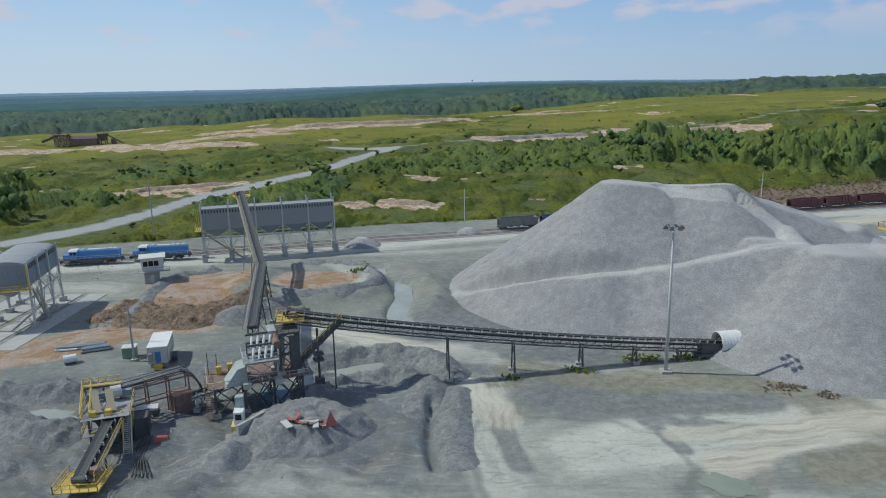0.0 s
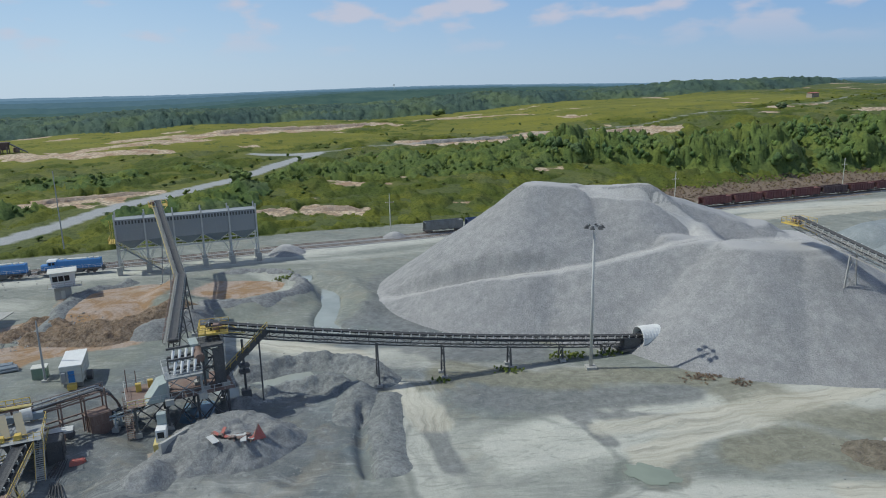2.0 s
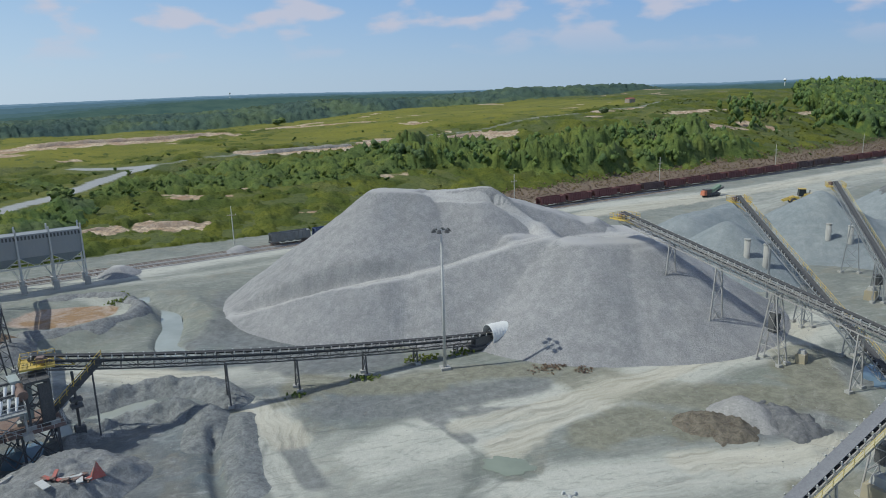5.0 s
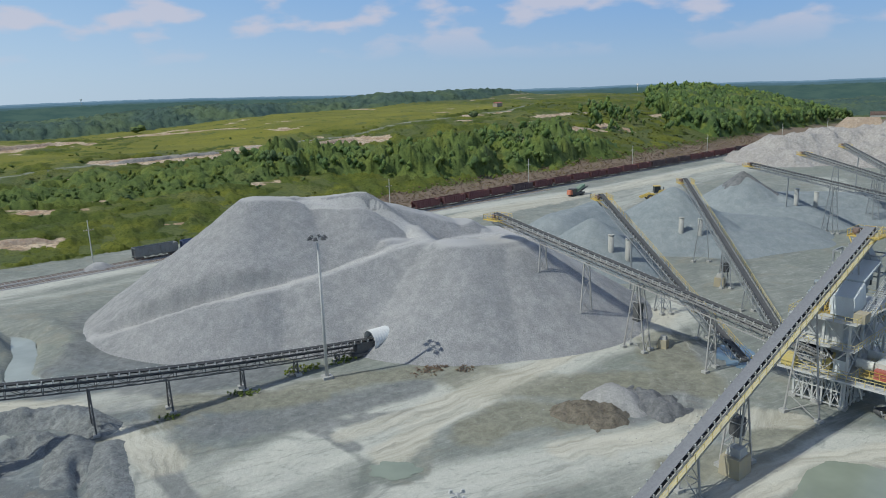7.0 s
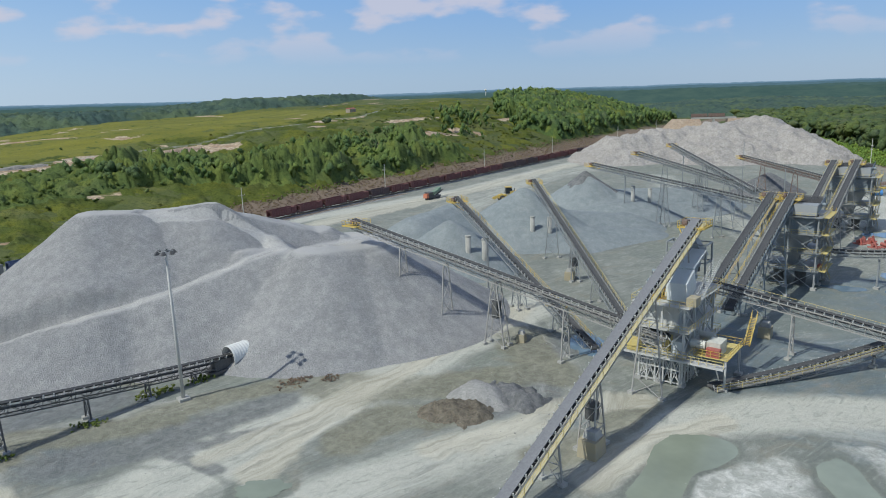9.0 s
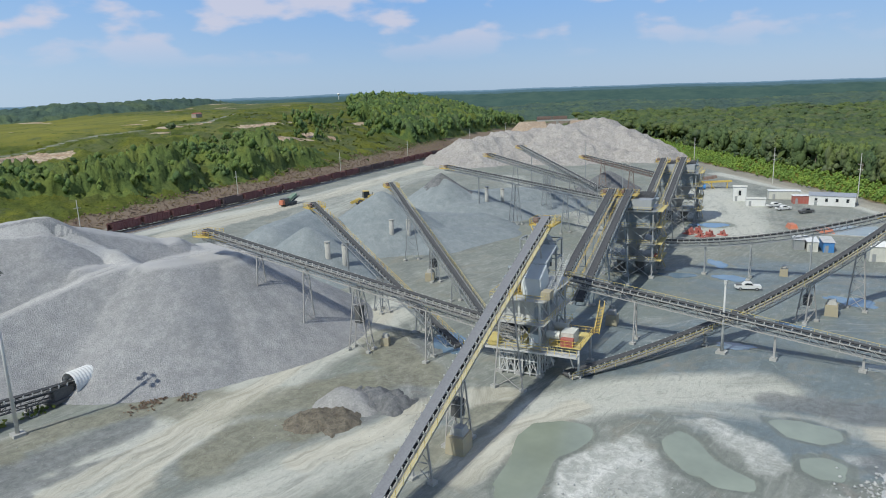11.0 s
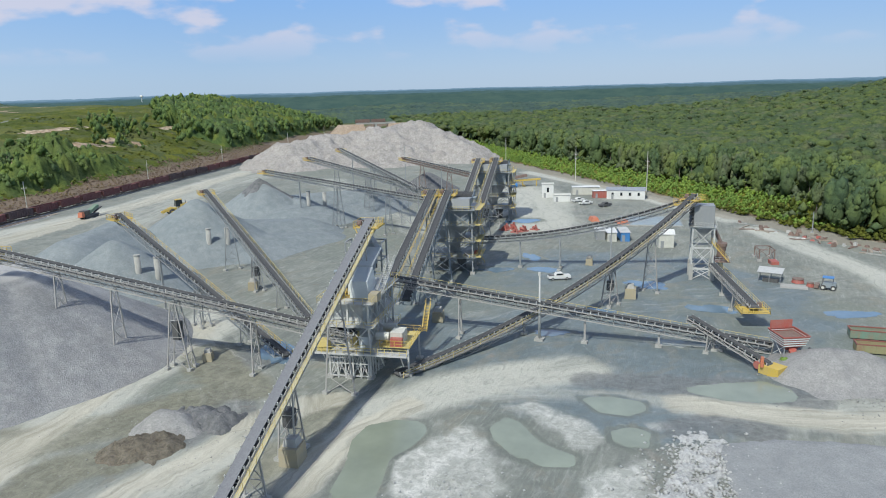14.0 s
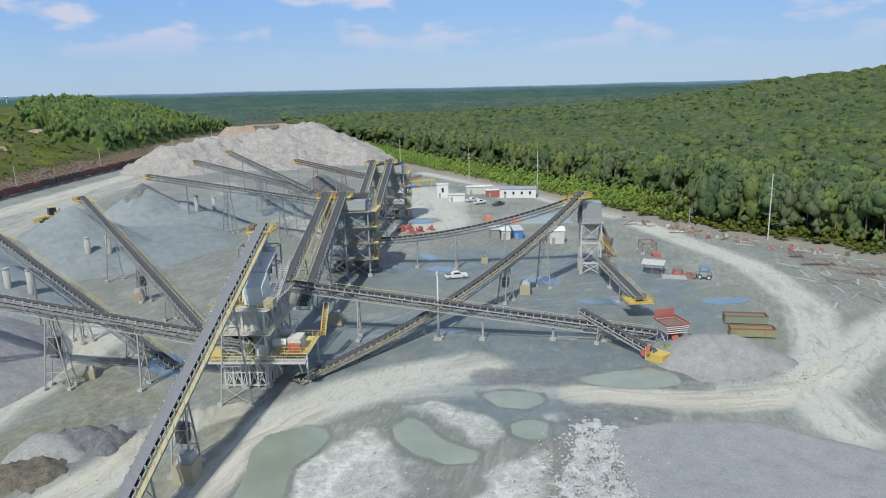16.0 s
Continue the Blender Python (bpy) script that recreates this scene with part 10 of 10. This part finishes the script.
part("screen_box", MB().bar((-4, 0, 4.6), (2, 0, 5.6), 2.2, 1.3), steel_rust, Y)
part("tank", MB().tube((-6.5, -2.6, 1.2), (-3.5, -2.6, 1.2), 1.2, n=14), blue_paint, Y, "bright blue tank")
for k in range(9):
    x, y = 224 + rs.uniform(0, 13), 77 + rs.uniform(-7, 5)
    R = thing("spare_machine", "red-painted spare machine stored in the yard", "spare machine", (x, y, gz(x, y)), "red spare machines", rs.uniform(0, 180))
    part("base", MB().box(-1.6, -0.8, 0, 1.6, 0.8, 0.35), red_paint, R)
    part("upright", MB().bar((-1.0, 0, 0.3), (-0.4, 0.2, 1.9), 0.5), red_paint, R)
    part("drum", MB().tube((0.2, -0.6, 0.9), (0.2, 0.6, 0.9), 0.5, n=10), red_paint, R)
for x, y, w in ((252, 44.5, 4.0), (254, 55, 3.0)):
    R = thing("tarp_pile", "bright red covered stack in the yard", "stack", (x, y, 0), "red stacks", 30)
    part("cover", MB().frustum((0, 0, 0), (w * 1.6, w), (0, 0, 1.6), (w * 1.2, w * 0.6)), orange_paint, R)
    part("pallet", MB().box(-w * 0.8, -w * 0.5, -0.1, w * 0.8, w * 0.5, 0.12), wood_grey, R)
R = thing("machine_stand", "open rusty steel frame standing in the yard", "frame", (209.8, -5.0, 0), "", 15)
frame_tower(R, 0, 0, 5, 4, [0, 3.2], 2, 2, steel_rust, 0.22, 9, None)
part("skid", MB().box(-4.5, 0, -0.05, -1.2, 2.0, 0.9), red_paint, R)
for x, y, r in ((188.8, -10.2, 1.5), (185.8, -12.8, 0.9)):
    R = thing("liner_ring", "rusty red crusher liner lying on the ground", "liner", (x, y, 0), "crusher liners")
    part("ring", MB().tube((0, 0, 0), (0, 0, 0.9), r, r * 0.8, 18), red_paint, R)
    part("rim", MB().tube((0, 0, 0.9), (0, 0, 1.05), r * 0.9, r * 0.9, 18), steel_rust, R)
slab = part("slab", MB().box(182.6, -12.2, -0.2, 186.4, -6.2, 0.10), concrete, None)
tagged(slab, "pale concrete slab beside the shelter", "slab", kind="structure")

# scrap, lumber and frames along the forest's edge
rs = random.Random(21)
edge = [(262, 6), (247, -12), (236, -24), (228, -34), (222, -46), (214, -56)]
for k in range(95):
    i = rs.randrange(len(edge) - 1)
    t = rs.random()
    x = edge[i][0] + (edge[i + 1][0] - edge[i][0]) * t + rs.gauss(0, 2.6)
    y = edge[i][1] + (edge[i + 1][1] - edge[i][1]) * t + rs.gauss(0, 2.6)
    kind = rs.random()
    if kind < 0.5:
        R = thing("timber", "weathered timber baulk dumped along the track", "timber", (x, y, gz(x, y)), "timber along the track", rs.uniform(0, 180))
        L = rs.uniform(0.8, 2.8)
        part("baulk", MB().bar((-L, 0, 0.18), (L, 0.1, 0.22), 0.35, 0.3), rs.choice((wood_grey, concrete, steel_rust)), R)
    else:
        R = thing("scrap_metal", "rusty and painted scrap dumped along the track", "scrap", (x, y, gz(x, y)), "scrap along the track", rs.uniform(0, 180))
        part("plate", MB().frustum((0, 0, -0.1), (rs.uniform(0.8, 2.4), rs.uniform(0.6, 1.6)), (0.1, 0, rs.uniform(0.3, 1.2)), (rs.uniform(0.5, 1.5), 0.5)), rs.choice((red_paint, steel_rust, steel_light, steel_rust, wood_grey, concrete)), R)
for k in range(60):
    x, y = 190 + rs.gauss(0, 11), -55 + rs.gauss(0, 6)
    R = thing("plank", "grey weathered plank in a flat lumber spread", "plank", (x, y, gz(x, y)), "planks on the ground", rs.gauss(20, 30))
    L = rs.uniform(1.2, 3.6)
    part("board", MB().box(-L, -0.25, 0.0, L, 0.25, 0.14), rs.choice((wood_grey, concrete, steel_rust)), R)
for x, y, t, L in ((204, -47, 100, 9), (196, -58, 95, 7), (212, -43, 110, 4)):
    R = thing("steel_truss", "rusty lattice truss section lying on the ground", "truss", (x, y, gz(x, y)), "stored trusses", t)
    m = MB()
    for yy in (-0.7, 0.7):
        for z in (0.1, 1.6):
            m.bar((-L / 2, yy, z), (L / 2, yy, z), 0.15)
        for q in range(6):
            a = -L / 2 + L * q / 6
            m.bar((a, yy, 0.1 if q % 2 else 1.6), (a + L / 6, yy, 1.6 if q % 2 else 0.1), 0.1)
    part("chords", m, steel_rust, R)
    m = MB()
    for q in range(7):
        m.bar((-L / 2 + L * q / 6, -0.7, 1.6), (-L / 2 + L * q / 6, 0.7, 1.6), 0.1)
    part("cross_ties", m, steel_rust, R)

# far quarry gear and water tower on the skyline
Z = thing("water_tower", "white water tower far off above the woods", "water tower", (60, 3600, gz(60, 3600)), "")
part("stem", MB().tube((0, 0, 0), (0, 0, 56), 0.8, n=8), white_paint, Z)
part("tank", MB().tube((0, 0, 52), (0, 0, 59), 4.5, 4.5, 12), white_paint, Z)
Z = thing("water_tower", "slender pale water tower above the far woods", "water tower", (1293.6, 1391.6, 0), "")
part("stem", MB().tube((0, 0, 0), (0, 0, 46), 0.9, n=8), white_paint, Z)
part("tank", MB().tube((0, 0, 42), (0, 0, 44.5), 1.4, 4.2, 12).tube((0, 0, 44.5), (0, 0, 48), 4.2, 2.0, 12), white_paint, Z)
Z = thing("crusher_ruin", "dark rusty old crushing plant on the far level", "old plant", (-240, 442, gz(-240, 442)), "", 10)
part("hall", MB().box(-6, -3, 0, 10, 3, 4.2), steel_rust, Z)
part("roof", MB().prism([(-3.4, 4.2), (3.4, 4.2), (0, 5.8)], (10.4, 0, 0), (-6.4, 0, 0)), maroon_dark, Z)
frame_tower(Z, -15, -3, -8, 3, [0, 3.4, 6.8], 3, 2, steel_rust, 0.5, 1, steel_rust)
part("boom", MB().bar((-12, 0, 7), (-24, 2, 2.5), 1.2), steel_dark, Z)
part("chute", MB().bar((-8, 0, 6.5), (-3, 0, 3.5), 1.6, 1.0), maroon_dark, Z)
part("hopper", MB().frustum((13, 0, 2.5), (3, 3), (13, 0, 7), (6, 5)), maroon_dark, Z)
for x in (11.2, 14.8):
    part("leg", MB().bar((x, -2, 0), (x, -2, 4.5), 0.5), steel_rust, Z)
    part("leg", MB().bar((x, 2, 0), (x, 2, 4.5), 0.5), steel_rust, Z)
part("belt", MB().bar((14, 0, 7.2), (26, -3, 0.8), 1.1, 0.6), steel_dark, Z)
part("tank", MB().tube((18, 4, 0), (18, 4, 3.4), 1.8, n=12), steel_rust, Z)
# bridge on the far line
BR = thing("rail_bridge", "pale concrete girder bridge of the far line", "bridge", (598, 342, 0), "", -52)
part("girder", MB().box(-19, -2.2, 16.1, 19, 2.2, 16.9), concrete, BR)
for e in (-1, 1):
    part("embankment", MB().frustum((e * 30, 0, -3), (46, 40), (e * 24, 0, 16.2), (24, 7)), earth_cliff, BR, "bare tan earth embankment")
for xx in (-14, 0, 14):
    part("pier", MB().box(xx - 1.0, -1.8, -2, xx + 1.0, 1.8, 16.1), concrete, BR)
for side_y in (-2.1, 2.1):
    part("parapet", MB().box(-19, side_y - 0.12, 16.9, 19, side_y + 0.12, 17.6), concrete, BR)
rust_wagon = None
for off in (-12.5, 2.4):
    c, sn = math.cos(radians(-52)), math.sin(radians(-52))
    at = (598 + off * c, 342 + off * sn, 16.9)
    if rust_wagon is None:
        rust_wagon = hopper_wagon(steel_rust, "rusty brown open hopper wagon on the far bridge", at, -52)
    else:
        copy_thing(rust_wagon, pose(*at, 0, 0, -52))
